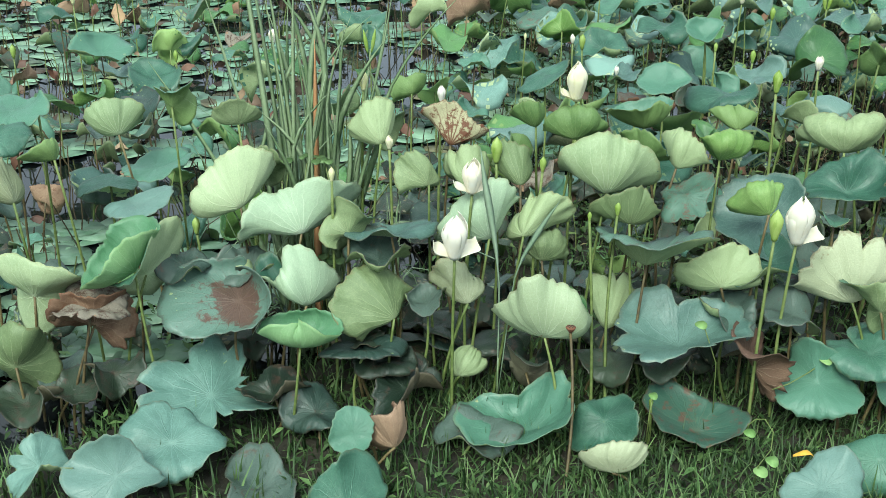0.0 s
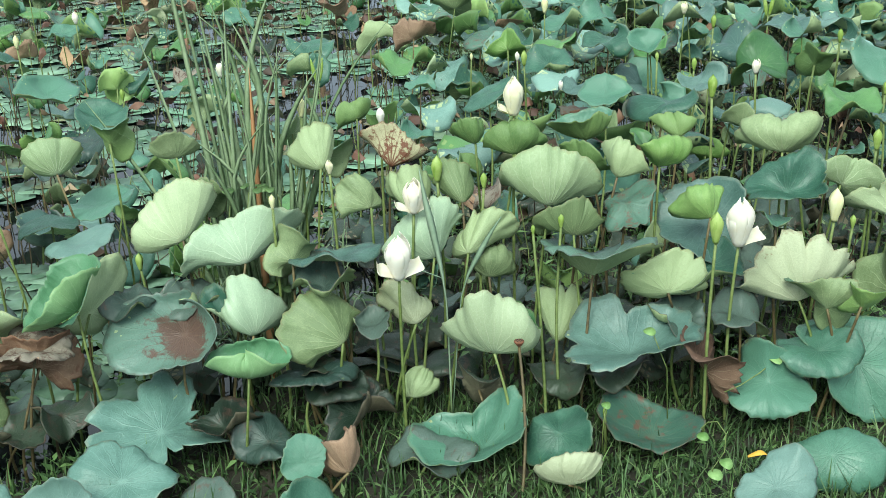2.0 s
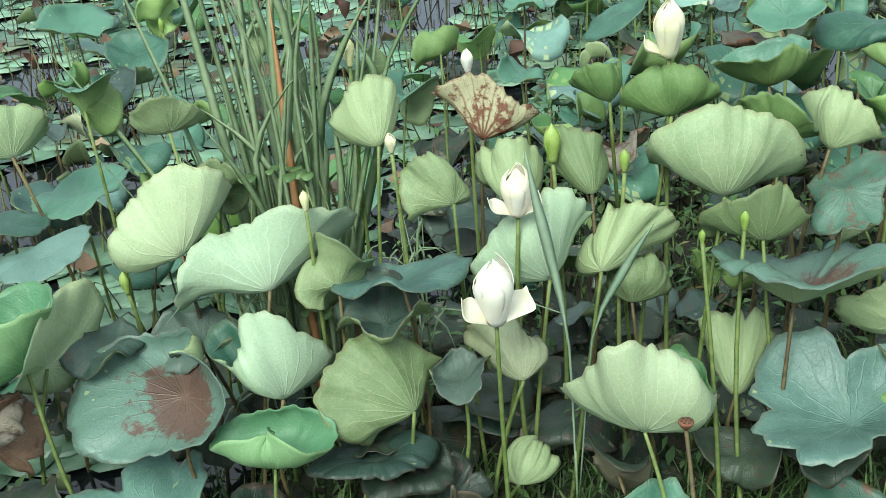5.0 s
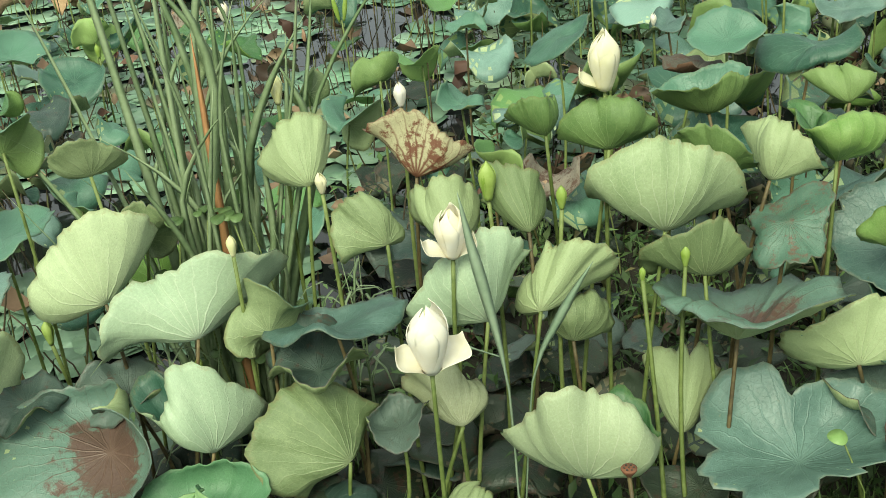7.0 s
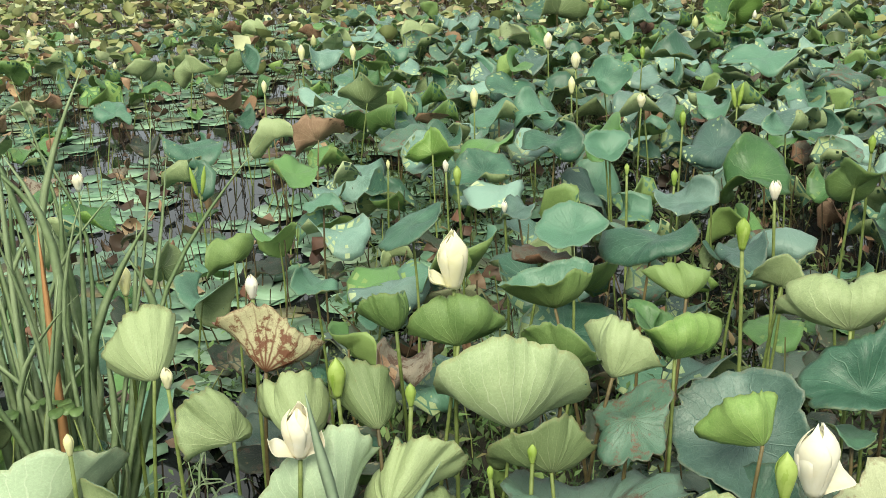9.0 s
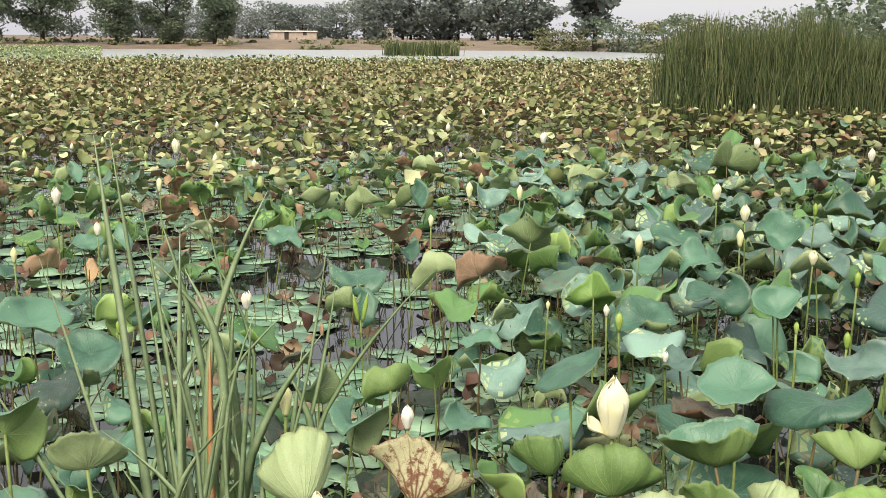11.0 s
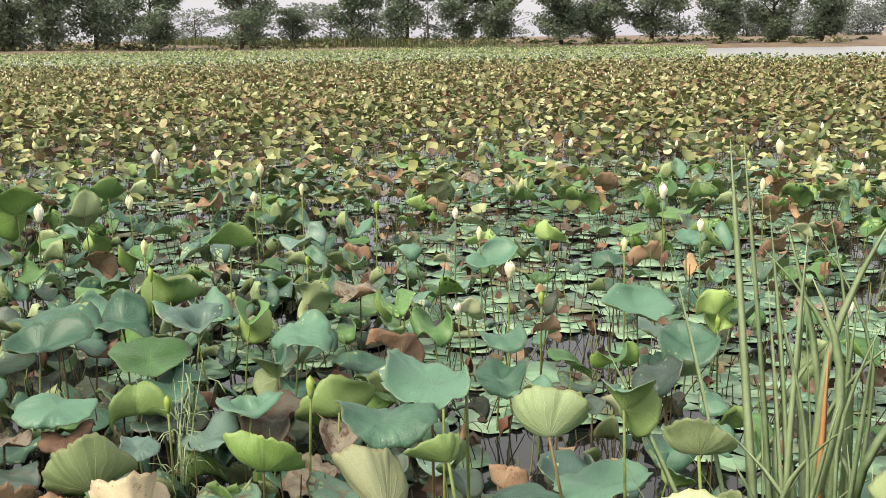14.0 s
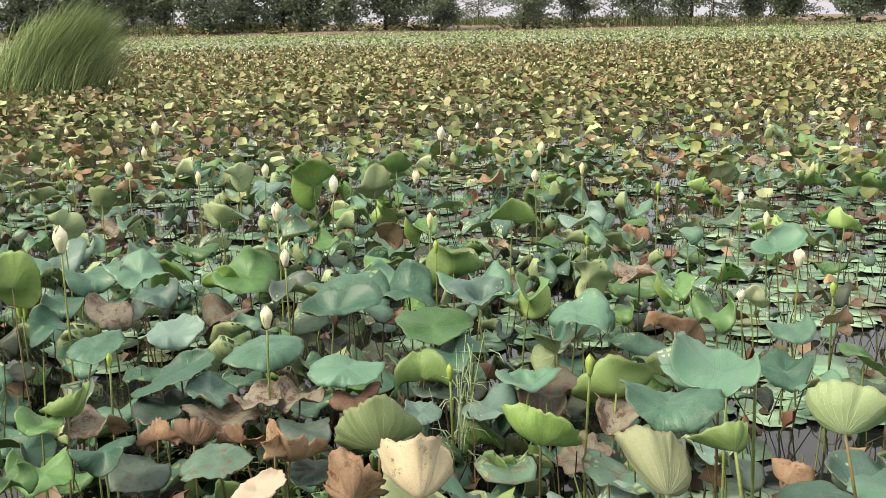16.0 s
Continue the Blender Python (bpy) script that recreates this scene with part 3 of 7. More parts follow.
def petal_shape(length, width, half, open_out=0.0, thick=0.0012, rows=11, cols=10):
    """A petal that wraps round the flower's axis: length along z, width the bud's radius, half its half-angle in degrees; open_out leans it outwards."""
    top = []
    for i in range(rows + 1):
        s = i / rows
        body = width * (0.30 + 0.70 * math.sin(math.pi * min(1.0, 0.06 + s * 0.62) * 0.9) ** 1.1) * max(0.03, 1 - max(0.0, s - 0.5) ** 2.2 / 0.5**2.2 * 0.97)
        reach = radians(half) * (0.55 + 0.45 * math.sin(math.pi * min(0.5, 0.15 + s))) * (1 - max(0.0, s - 0.62) ** 1.5 / 0.38**1.5 * 0.8)
        flat = 0.55 * min(1.0, abs(open_out) / 60)
        for j in range(cols + 1):
            a = (j / cols * 2 - 1) * reach
            grow = 1 + 0.05 * math.cos(a * 3 + s * 4)
            top.append((body * grow * (math.sin(a) * (1 - flat) + flat * a), body * grow * (math.cos(a) * (1 - flat) + flat * 0.6), length * s))
    top = np.array(top)
    if open_out:
        w = radians(open_out)
        y, z = top[:, 1].copy(), top[:, 2].copy()
        bend = w * np.minimum(1, 0.45 + 0.55 * z / length)
        top[:, 1], top[:, 2] = y * np.cos(bend) + z * np.sin(bend), z * np.cos(bend) - y * np.sin(bend)
    n = cols + 1
    faces = [(i * n + j, i * n + j + 1, (i + 1) * n + j + 1, (i + 1) * n + j) for i in range(rows) for j in range(cols)]
    inward = top * (1, 1, 0)
    inward /= np.linalg.norm(inward, axis=1, keepdims=True) + 1e-9
    verts = np.concatenate([top, top - inward * thick])
    k = len(top)
    ring = list(range(cols)) + [i * n + cols for i in range(rows)] + [rows * n + j for j in range(cols, 0, -1)] + [i * n for i in range(rows, 0, -1)]
    under = [tuple(v + k for v in reversed(f)) for f in faces]
    rim = [(ring[i], ring[i] + k, ring[(i + 1) % len(ring)] + k, ring[(i + 1) % len(ring)]) for i in range(len(ring))]
    return verts, faces + under + rim


FLOWER_LABELS = {
    "white": "white lotus flower half open on a tall stalk",
    "cream": "cream lotus flower with outer petals folding down",
    "yellow": "closed yellow lotus bud standing above the leaves",
    "green": "closed green lotus bud on a thin stalk",
}


def lotus_flower(x, y, z, size, kind="white", droop=0, spread=0.12, lean=(0.0, 0.0), foot=(0.0, 0.0), turn=0, group="lotus flowers and buds"):
    """A lotus flower or bud with its base at (x, y, z); size is its height. droop: petals that hang down."""
    count_leaf[0] += 1
    g = random.Random(count_leaf[0] * 7 + 1)
    bx, by = x + foot[0], y + foot[1]
    fz = floor_at(bx, by)
    bud = kind in ("yellow", "green")
    ob = thing("lotus_bud" if bud else "lotus_flower", bx, by, fz, FLOWER_LABELS[kind], "lotus bud" if bud else "lotus flower", group)
    place = Matrix.Translation((x - bx, y - by, z - fz)) @ Euler((radians(lean[1]), radians(lean[0]), 0)).to_matrix().to_4x4()
    material = {"white": PETAL, "cream": PETAL_CREAM, "yellow": PETAL_YELLOW, "green": PETAL_GREEN}[kind]
    wide = size * (0.22 if bud else 0.265)
    fine = dict(rows=11, cols=10) if y < 3.0 else dict(rows=6, cols=5)
    # a closed heart of four petals, and round an opened one a whorl of petals that hug it, their tips apart
    heart = 1.0 if bud else 0.9
    for i in range(4):
        outer = i % 2 == 0
        v, f = petal_shape(size * heart * (1.0 if outer else 0.98), wide * heart * (1.0 if outer else 0.95), 82 if outer else 112, 0, **fine)
        m = place @ Matrix.Rotation(math.pi / 2 * i + radians(turn) + g.uniform(-0.2, 0.2), 4, "Z")
        part("petal", mesh_of("petal", [m @ Vector(q) for q in v], f, (material if bud else PETAL_CREAM,)), ob)
    if not bud:
        whorl = 7
        for i in range(whorl):
            v, f = petal_shape(size * g.uniform(0.86, 1.06), wide * g.uniform(0.96, 1.06), 58, 1 + 20 * spread * g.uniform(0.1, 1.2), **fine)
            m = place @ Matrix.Rotation(2 * math.pi * i / whorl + radians(turn) + g.uniform(-0.15, 0.15), 4, "Z")
            part("petal", mesh_of("petal", [m @ Vector(q) for q in v], f, (material,)), ob)
    for i in range(droop):
        v, f = petal_shape(size * g.uniform(0.52, 0.64), wide * 1.25, 70, 46 + 24 * g.random(), **fine)
        m = place @ Matrix.Rotation(radians(turn) + math.pi / 2 + (math.pi + 0.5) * i + g.uniform(-0.3, 0.3), 4, "Z") @ Matrix.Translation((0, 0, size * 0.05))
        part("petal", mesh_of("petal", [m @ Vector(q) for q in v], f, (material,)), ob, "outer petal folding down")
    v, f = tube(stalk_curve((0, 0, -0.05), (x - bx, y - by, z - fz + 0.004), (g.uniform(-0.02, 0.02), g.uniform(-0.02, 0.02))), np.linspace(0.0068, 0.0052, 9))
    part("stalk", mesh_of("stalk", v, f, (STEM,)), ob)
    return ob


# ---- ground, pond and far shore ----
def shore_far(az):
    """Distance of the far shore in a compass direction, in degrees from +y."""
    return 183 + 18 * math.sin(radians(az * 2.3 + 30)) * 0.5 if az < 6 else max(30.0, 190 - 7.5 * (az - 6))


def ground_height(x, y):
    d, az = math.hypot(x, y), math.degrees(math.atan2(x, y))
    bed = -0.55 + 0.03 * noise.noise((x * 0.7, y * 0.7, 0.3))
    near = -0.09 + 0.04 * noise.noise((x * 1.3, y * 1.3, 1.0)) + 0.25 * max(0.0, min(1.0, (0.4 - y) / 2.6))
    # the near bank runs across the foreground and bends back on both sides
    edge = 3.0 + 0.3 * noise.noise((x * 0.5, 2.0, 0.0)) + 1.6 * max(0.0, min(1.0, (x + 0.7) / 1.1)) - 0.75 * max(0.0, -x - 0.3) - 0.2 * max(0.0, x - 2.0)
    s = max(0.0, min(1.0, (edge + 0.5 - y) / 0.9))
    h = bed + (near - bed) * s * s * (3 - 2 * s)
    if d > 20:
        f = shore_far(az) if -95 < az < 95 else 60.0
        k = max(0.0, min(1.0, (d - f + 2) / 7.0))
        bank = 0.45 + 0.3 * noise.noise((x * 0.06, y * 0.06, 0.0)) + 0.02 * min(45.0, max(0.0, d - f))
        h = max(h, bed + (bank - bed) * k * k * (3 - 2 * k))
    return h


def floor_at(x, y):
    return ground_height(x, y)


def ground_sheet():
    rings = [0.0] + list(np.arange(0.4, 6, 0.2)) + list(np.geomspace(6, 60, 26)) + list(np.arange(64, 260, 4)) + [300, 400, 600, 1000, 2000, 4500]
    segs = 150
    verts, faces = [(0, 0, ground_height(0, 0))], []
    for d in rings[1:]:
        for k in range(segs):
            w = 2 * math.pi * k / segs
            x, y = d * math.sin(w), d * math.cos(w)
            verts.append((x, y, ground_height(x, y)))
    faces += [(0, 1 + (k + 1) % segs, 1 + k) for k in range(segs)]
    index = [0] * segs
    for i in range(len(rings) - 2):
        a, b = 1 + i * segs, 1 + (i + 1) * segs
        faces += [(a + k, a + (k + 1) % segs, b + (k + 1) % segs, b + k) for k in range(segs)]
        index += [0 if rings[i + 1] < 20 else 1] * segs
    return tagged(new("ground", mesh_of("ground", verts, faces, (SOIL, DRY_EARTH), index)), "muddy pond bank and dry earth of the far shore", "ground", kind="structure")


ground_sheet()


def water_sheet():
    segs, verts, faces = 96, [(0, 20, WATER)], []
    for d in (8, 74, 340):
        for k in range(segs):
            w = 2 * math.pi * k / segs
            verts.append((d * math.sin(w), 20 + d * math.cos(w), WATER))
    faces += [(0, 1 + (k + 1) % segs, 1 + k) for k in range(segs)]
    for i in range(2):
        a, b = 1 + i * segs, 1 + (i + 1) * segs
        faces += [(a + k, a + (k + 1) % segs, b + (k + 1) % segs, b + k) for k in range(segs)]
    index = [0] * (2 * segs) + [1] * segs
    return tagged(new("water", mesh_of("water", verts, faces, (water_m, open_water), index)), "still dark pond water reflecting the pale sky, coloured sky-pale far out", "water", kind="structure")


water_sheet()


def scattered(name, verts, faces, spots, turns, sizes, material, label, category, smooth=False, indices=None, flat=None):
    """One mesh of many copies of a small shape: spots (n, 3), turns (n, 3, 3), sizes (n,) or (n, 3)."""
    verts, n = np.asarray(verts, float), len(spots)
    sizes = np.asarray(sizes, float)
    sizes = sizes[:, None] * np.ones(3) if sizes.ndim == 1 else sizes
    placed = np.einsum("nij,nvj->nvi", turns, verts[None] * sizes[:, None]) + np.asarray(spots)[:, None]
    me = bpy.data.meshes.new(name)
    k = len(verts)
    widths = np.array([len(f) for f in faces])
    loops = np.concatenate([np.asarray(f) for f in faces])
    all_loops = (loops[None] + (np.arange(n) * k)[:, None]).ravel()
    totals = np.tile(widths, n)
    me.vertices.add(n * k)
    me.vertices.foreach_set("co", placed.ravel())
    me.loops.add(len(all_loops))
    me.loops.foreach_set("vertex_index", all_loops.astype(np.int32))
    me.polygons.add(len(totals))
    me.polygons.foreach_set("loop_start", np.concatenate([[0], np.cumsum(totals)[:-1]]).astype(np.int32))
    for m in material if isinstance(material, tuple) else (material,):
        me.materials.append(m)
    if indices is not None:
        me.polygons.foreach_set("material_index", np.tile(np.asarray(indices, np.int32), n))
    if flat is not None:
        me.attributes.new("flat", "FLOAT_VECTOR", "POINT").data.foreach_set("vector", np.tile(np.asarray(flat, np.float32).ravel(), n))
    if smooth:
        me.polygons.foreach_set("use_smooth", np.ones(len(totals), bool))
    me.update(calc_edges=True)
    me.validate()
    return tagged(new(name, me), label, category, kind="stuff")


def turned(yaw, tip, roll=None):
    """Rotation matrices: tip about x, then yaw about z (radians, arrays)."""
    c, s, ct, st = np.cos(yaw), np.sin(yaw), np.cos(tip), np.sin(tip)
    z = np.zeros_like(c)
    rz = np.stack([np.stack([c, -s, z], -1), np.stack([s, c, z], -1), np.stack([z, z, z + 1], -1)], -2)
    rx = np.stack([np.stack([z + 1, z, z], -1), np.stack([z, ct, -st], -1), np.stack([z, st, ct], -1)], -2)
    return rz @ rx


def wedge(n, near, far, low=-78.0, high=34.0, power=2.0):
    """Random places in a wedge of the pond seen from the bank."""
    d = (near**power + (far**power - near**power) * rng.random(n)) ** (1 / power)
    w = np.radians(low + (high - low) * rng.random(n))
    return np.stack([d * np.sin(w), d * np.cos(w)], -1)


def simple_leaf(segs, cup, seed):
    """A small leaf for the field: cupped or drooping, torn and uneven at its rim."""
    g = random.Random(seed)
    v, f = [(0, 0, -0.02)], []
    fold, turn = g.uniform(-0.35, 0.35), g.uniform(0, 6.28)
    for k in range(segs):
        w = 2 * math.pi * k / segs
        e = 1 + g.uniform(-0.34, 0.16)
        lift = fold * math.cos(2 * w + turn)
        v.append((e * math.cos(w), e * math.sin(w), cup + lift + g.uniform(-0.26, 0.22)))
        v.append((0.55 * e * math.cos(w), 0.55 * e * math.sin(w), cup * 0.4 + lift * 0.4 - 0.03 + g.uniform(-0.06, 0.06)))
    for k in range(segs):
        a, b = 1 + 2 * k, 1 + 2 * ((k + 1) % segs)
        f += [(0, a + 1, b + 1), (a + 1, a, b, b + 1)]
    return v, f


# ---- lotus leaves, from the bank outwards ----
lotus_leaf(0.475, 2.435, 0.691, 0.234, "pale", tilt=34, az=8, ragged=0.1, bend=(56, 3, -13, -7, -13, 6, 2), curl=(12, -6, 2, -32, 12, -4, -29), rim=(0.03, -0.02, -0.02, 0.06, 0.00, -0.03, 0.00, 0.00))
lotus_leaf(-0.654, 2.303, 0.565, 0.241, "mint", tilt=64, az=-34, ragged=0.1, bend=(61, -23, 6, -18, -12, 1, 3), curl=(-15, 28, 9, -28, -5, 7, 7), rim=(-0.01, 0.15, 0.12, 0.04, 0.04, 0.05, -0.01, 0.00))
lotus_leaf(-0.892, 2.402, 0.625, 0.211, "pale", tilt=53, az=-28, ragged=0.1, bend=(64, 13, 15, -33, 3, 4, -5), curl=(24, -19, 14, -3, 5, -4, -18), rim=(0.11, -0.04, 0.06, 0.03, -0.04, 0.01, -0.02, -0.02))
lotus_leaf(-1.204, 2.172, 0.450, 0.184, "pale", tilt=65, az=-31, ragged=0.1, bend=(0, 18, 21, 21, 2, 2, -5), curl=(28, -5, 28, 4, -23, -22, 0), rim=(0.16, -0.01, 0.05, -0.10, 0.00, 0.02, 0.06, -0.02))
lotus_leaf(-1.229, 2.124, 0.482, 0.197, "cup", tilt=46, az=-72, ragged=0.1, bend=(41, -1, 21, -13, -4, -2, 1), curl=(32, -23, 19, -4, -12, -15, 1), rim=(-0.01, 0.12, 0.05, 0.05, -0.02, -0.02, -0.02, -0.04))
lotus_leaf(-0.624, 2.142, 0.349, 0.201, "mint", tilt=40, az=-48, ragged=0.1, bend=(65, -31, -22, 14, -31, -4, 1), curl=(19, 6, 4, -22, 6, 18, 13), rim=(-0.05, -0.02, 0.05, -0.20, -0.08, 0.09, -0.04, -0.05))
lotus_leaf(-0.304, 2.112, 0.319, 0.205, "olive", tilt=87, az=-55, ragged=0.1, bend=(71, -19, -2, -6, -16, 9, 6), curl=(-29, 22, 4, -15, -4, -3, -20), rim=(0.05, -0.06, -0.15, -0.05, 0.03, -0.03, 0.00, -0.05))
lotus_leaf(-0.632, 2.001, 0.251, 0.170, "cup", tilt=-7, az=-12, ragged=0.1, bend=(40, 0, -44, -17, 6, 0, 0), curl=(70, -13, 12, -49, 21, 9, -17), rim=(0.00, 0.07, -0.02, 0.02, -0.01, 0.01, -0.02, 0.00))
lotus_leaf(-0.953, 1.968, 0.068, 0.224, "silver", tilt=30, az=153, ragged=0.7, bend=(10, 8, -22, -7, -21, -1, -8), curl=(1, -5, 6, 11, 16, -9, 5), rim=(-0.09, 0.01, 0.02, 0.00, -0.02, -0.12, 0.08, -0.02))
lotus_leaf(-1.03, 1.69, 0.05, 0.177, "silver", tilt=25, az=-176, ragged=0.3, wave=0.45)
lotus_leaf(-1.42, 1.53, 0.05, 0.114, "silver", tilt=10, az=156, cup=18, ragged=0.6, wave=0.4)
lotus_leaf(-1.16, 1.49, 0.05, 0.141, "blue", tilt=30, az=-180, cup=12, wave=0.35)
lotus_leaf(-0.874, 2.163, 0.354, 0.226, "browned", tilt=23, az=181, ragged=0.2, bend=(19, 29, 5, 25, 16, 0, 8), curl=(51, 36, 47, -31, -3, 6, 4), rim=(-0.14, 0.03, 0.14, 0.02, 0.00, -0.03, 0.00, 0.02))
lotus_leaf(-1.60, 2.12, 0.38, 0.168, "pale", tilt=60, az=-3, cup=15)
lotus_leaf(-1.38, 2.08, 0.29, 0.157, "tan", tilt=61, az=-4, cup=34, wave=0.17, ragged=0.5)
lotus_leaf(-1.38, 2.07, 0.36, 0.157, "mauve", tilt=2, az=160, cup=28, wave=0.7, ragged=0.4)
lotus_leaf(-1.65, 1.99, 0.16, 0.180, "olive", tilt=65, az=-8, cup=34, wave=0.17, ragged=0.4)
lotus_leaf(0.735, 2.140, 0.208, 0.245, "blue", tilt=-4, az=-172, ragged=0.5, bend=(33, 8, 9, -14, -5, 2, -5), curl=(-6, 7, 18, 2, 9, -13, 5), rim=(0.01, 0.01, 0.09, 0.00, 0.10, 0.01, -0.05, 0.05))
lotus_leaf(0.233, 2.021, 0.298, 0.230, "spotted", tilt=32, az=10, ragged=0.1, bend=(45, -4, -4, -26, 13, -10, -1), curl=(34, 28, -24, 29, -11, 4, -4), rim=(0.02, -0.04, -0.01, 0.02, 0.00, 0.03, -0.08, -0.03))
lotus_leaf(0.180, 1.901, -0.010, 0.228, "teal", tilt=-3, az=-180, ragged=0.1, bend=(27, 30, -1, 6, 4, -11, 7), curl=(25, -12, 31, -15, -13, 23, -17), rim=(-0.03, -0.03, 0.08, 0.02, -0.10, 0.02, -0.02, -0.01))
lotus_leaf(0.444, 1.879, 0.047, 0.132, "teal", tilt=42, az=187, ragged=0.1, bend=(-6, 20, -22, 27, -19, 12, 5), curl=(20, 30, -10, -46, 36, 7, 12), rim=(0.01, -0.04, 0.11, 0.08, -0.01, -0.08, 0.00, -0.03))
lotus_leaf(0.446, 1.636, -0.001, 0.136, "cream", tilt=56, az=32, ragged=0.1, bend=(40, 37, -4, -7, 12, -7, -1), curl=(26, -21, -28, 7, -8, 16, -1), rim=(0.08, 0.01, -0.04, -0.04, -0.01, 0.03, -0.04, -0.02))
lotus_leaf(0.789, 1.958, -0.038, 0.186, "stained", tilt=15, az=-178, ragged=0.1, bend=(31, -3, -20, 3, 6, 3, 3), curl=(-5, 5, 15, -2, -11, -7, -12), rim=(-0.09, 0.05, 0.08, -0.06, 0.13, -0.03, -0.04, 0.03))
lotus_leaf(1.00, 2.08, 0.16, 0.163, "rust", tilt=58, az=65, cup=33, wave=0.17, ragged=0.6)
lotus_leaf(1.231, 2.062, 0.113, 0.158, "teal", tilt=46, az=-149, ragged=0.1, bend=(6, -21, -3, -30, 19, -13, -4), curl=(-16, 35, 13, 23, 4, -9, -15), rim=(-0.04, -0.04, -0.02, -0.06, -0.03, -0.06, 0.01, -0.02))
lotus_leaf(1.43, 2.12, 0.20, 0.150, "teal", tilt=15, az=-157, cup=18, wave=0.65)
lotus_leaf(1.09, 1.49, 0.05, 0.131, "blue", tilt=20, az=-158, cup=12, wave=0.55)
lotus_leaf(-0.424, 1.691, 0.098, 0.082, "teal", tilt=61, az=-180, ragged=0.1, bend=(11, -9, -13, -3, -5, -2, 3), curl=(6, 3, -16, 9, -10, -2, 1), rim=(-0.01, 0.06, -0.08, 0.01, -0.04, -0.02, -0.02, 0.04))
lotus_leaf(-0.28, 1.69, 0.05, 0.15, "rust", tilt=50, az=-19, ragged=0.5, bend=(64, 8, -6, 14, 10, 9, -8), curl=(12, 20, -12, 25, 20, -28, 22), rim=(0.05, 0, 0.06, -0.05, 0.06, 0.05, -0.05, 0.06))
lotus_leaf(-0.41, 1.35, 0.05, 0.144, "teal", tilt=12, az=174, cup=18, wave=0.3)
lotus_leaf(1.375, 2.223, 0.357, 0.262, "cream", tilt=57, az=-7, ragged=0.6, bend=(67, -10, 33, -30, 12, 3, -6), curl=(-8, 11, -3, -10, -35, 7, 2), rim=(0.04, 0.03, 0.00, 0.00, 0.02, 0.05, -0.01, 0.03))
lotus_leaf(1.087, 2.501, 0.570, 0.187, "blue", tilt=44, az=-161, ragged=0.25, bend=(4, -2, 3, 2, 13, 8, 0), curl=(20, 0, 0, 7, 13, 8, 4), rim=(-0.02, 0.03, -0.03, 0.04, 0.01, 0.06, -0.02, 0.02))
lotus_leaf(1.044, 2.283, 0.675, 0.146, "lime", tilt=60, az=3, ragged=0.1, bend=(71, 42, 8, -2, -7, -7, -6), curl=(36, -17, 2, -18, 40, -18, -6), rim=(-0.09, 0.02, 0.02, -0.04, 0.01, 0.00, -0.02, 0.00))
lotus_leaf(1.384, 2.471, 0.692, 0.166, "teal", tilt=22, az=-170, ragged=0.25, bend=(44, -2, 14, -23, 15, -3, -11), curl=(-27, 49, -38, 25, -14, 8, 11), rim=(0.04, 0.03, 0.06, 0.01, -0.05, 0.02, -0.06, 0.03))
lotus_leaf(1.393, 2.593, 0.814, 0.209, "olive", tilt=40, az=19, ragged=0.1, bend=(46, 7, 7, -11, 6, 5, -7), curl=(40, -10, -59, 19, 35, -11, 6), rim=(0.04, 0.07, 0.05, -0.02, -0.01, 0.00, 0.02, 0.06))
lotus_leaf(0.909, 2.543, 0.792, 0.155, "lime", tilt=39, az=-8, ragged=0.1, bend=(57, -41, 32, 8, 3, -19, -2), curl=(44, 41, -21, -26, -42, -4, 13), rim=(-0.04, -0.04, 0.04, -0.07, -0.09, -0.04, 0.04, -0.05))
lotus_leaf(0.744, 2.525, 0.763, 0.153, "olive", tilt=35, az=29, ragged=0.1, bend=(80, -14, 12, -12, 9, -11, 0), curl=(2, -13, -18, 0, 26, -4, -4), rim=(-0.11, 0.02, -0.01, 0.03, 0.03, 0.01, 0.01, 0.02))
lotus_leaf(0.628, 2.547, 0.783, 0.124, "moss", tilt=39, az=10, ragged=0.1, bend=(50, -20, -5, -2, 7, 1, -6), curl=(-16, 0, 13, -10, -1, 2, 14), rim=(-0.11, 0.07, 0.00, 0.12, -0.06, 0.05, 0.00, -0.01))
lotus_leaf(0.365, 2.585, 0.853, 0.144, "moss", tilt=38, az=1, ragged=0.1, bend=(46, -6, 6, -16, 7, 5, -3), curl=(35, 8, -5, -31, -4, -8, -10), rim=(-0.01, -0.01, -0.04, -0.04, 0.02, 0.01, -0.01, 0.04))
lotus_leaf(0.214, 2.622, 0.888, 0.117, "moss", tilt=22, az=-4, ragged=0.1, bend=(65, 19, -15, 7, 0, 3, -3), curl=(27, 25, 9, -13, 20, -18, -2), rim=(-0.06, 0.08, -0.05, 0.02, 0.02, 0.00, -0.01, 0.02))
lotus_leaf(0.619, 2.285, 0.467, 0.262, "browned", tilt=44, az=31, ragged=0.1, bend=(51, 30, 16, 21, 10, 3, -1), curl=(-35, -2, 22, -27, -32, -4, 12), rim=(0.06, 0.03, -0.05, -0.05, 0.01, 0.00, -0.02, 0.03))
lotus_leaf(0.891, 2.237, 0.404, 0.168, "olive", tilt=73, az=13, ragged=0.3, bend=(39, 15, 9, -18, 11, -7, 5), curl=(5, -5, 15, 5, -13, 4, -2), rim=(0.01, 0.04, 0.01, 0.03, -0.13, 0.06, -0.02, -0.05), foot=(0.1, 0.4))
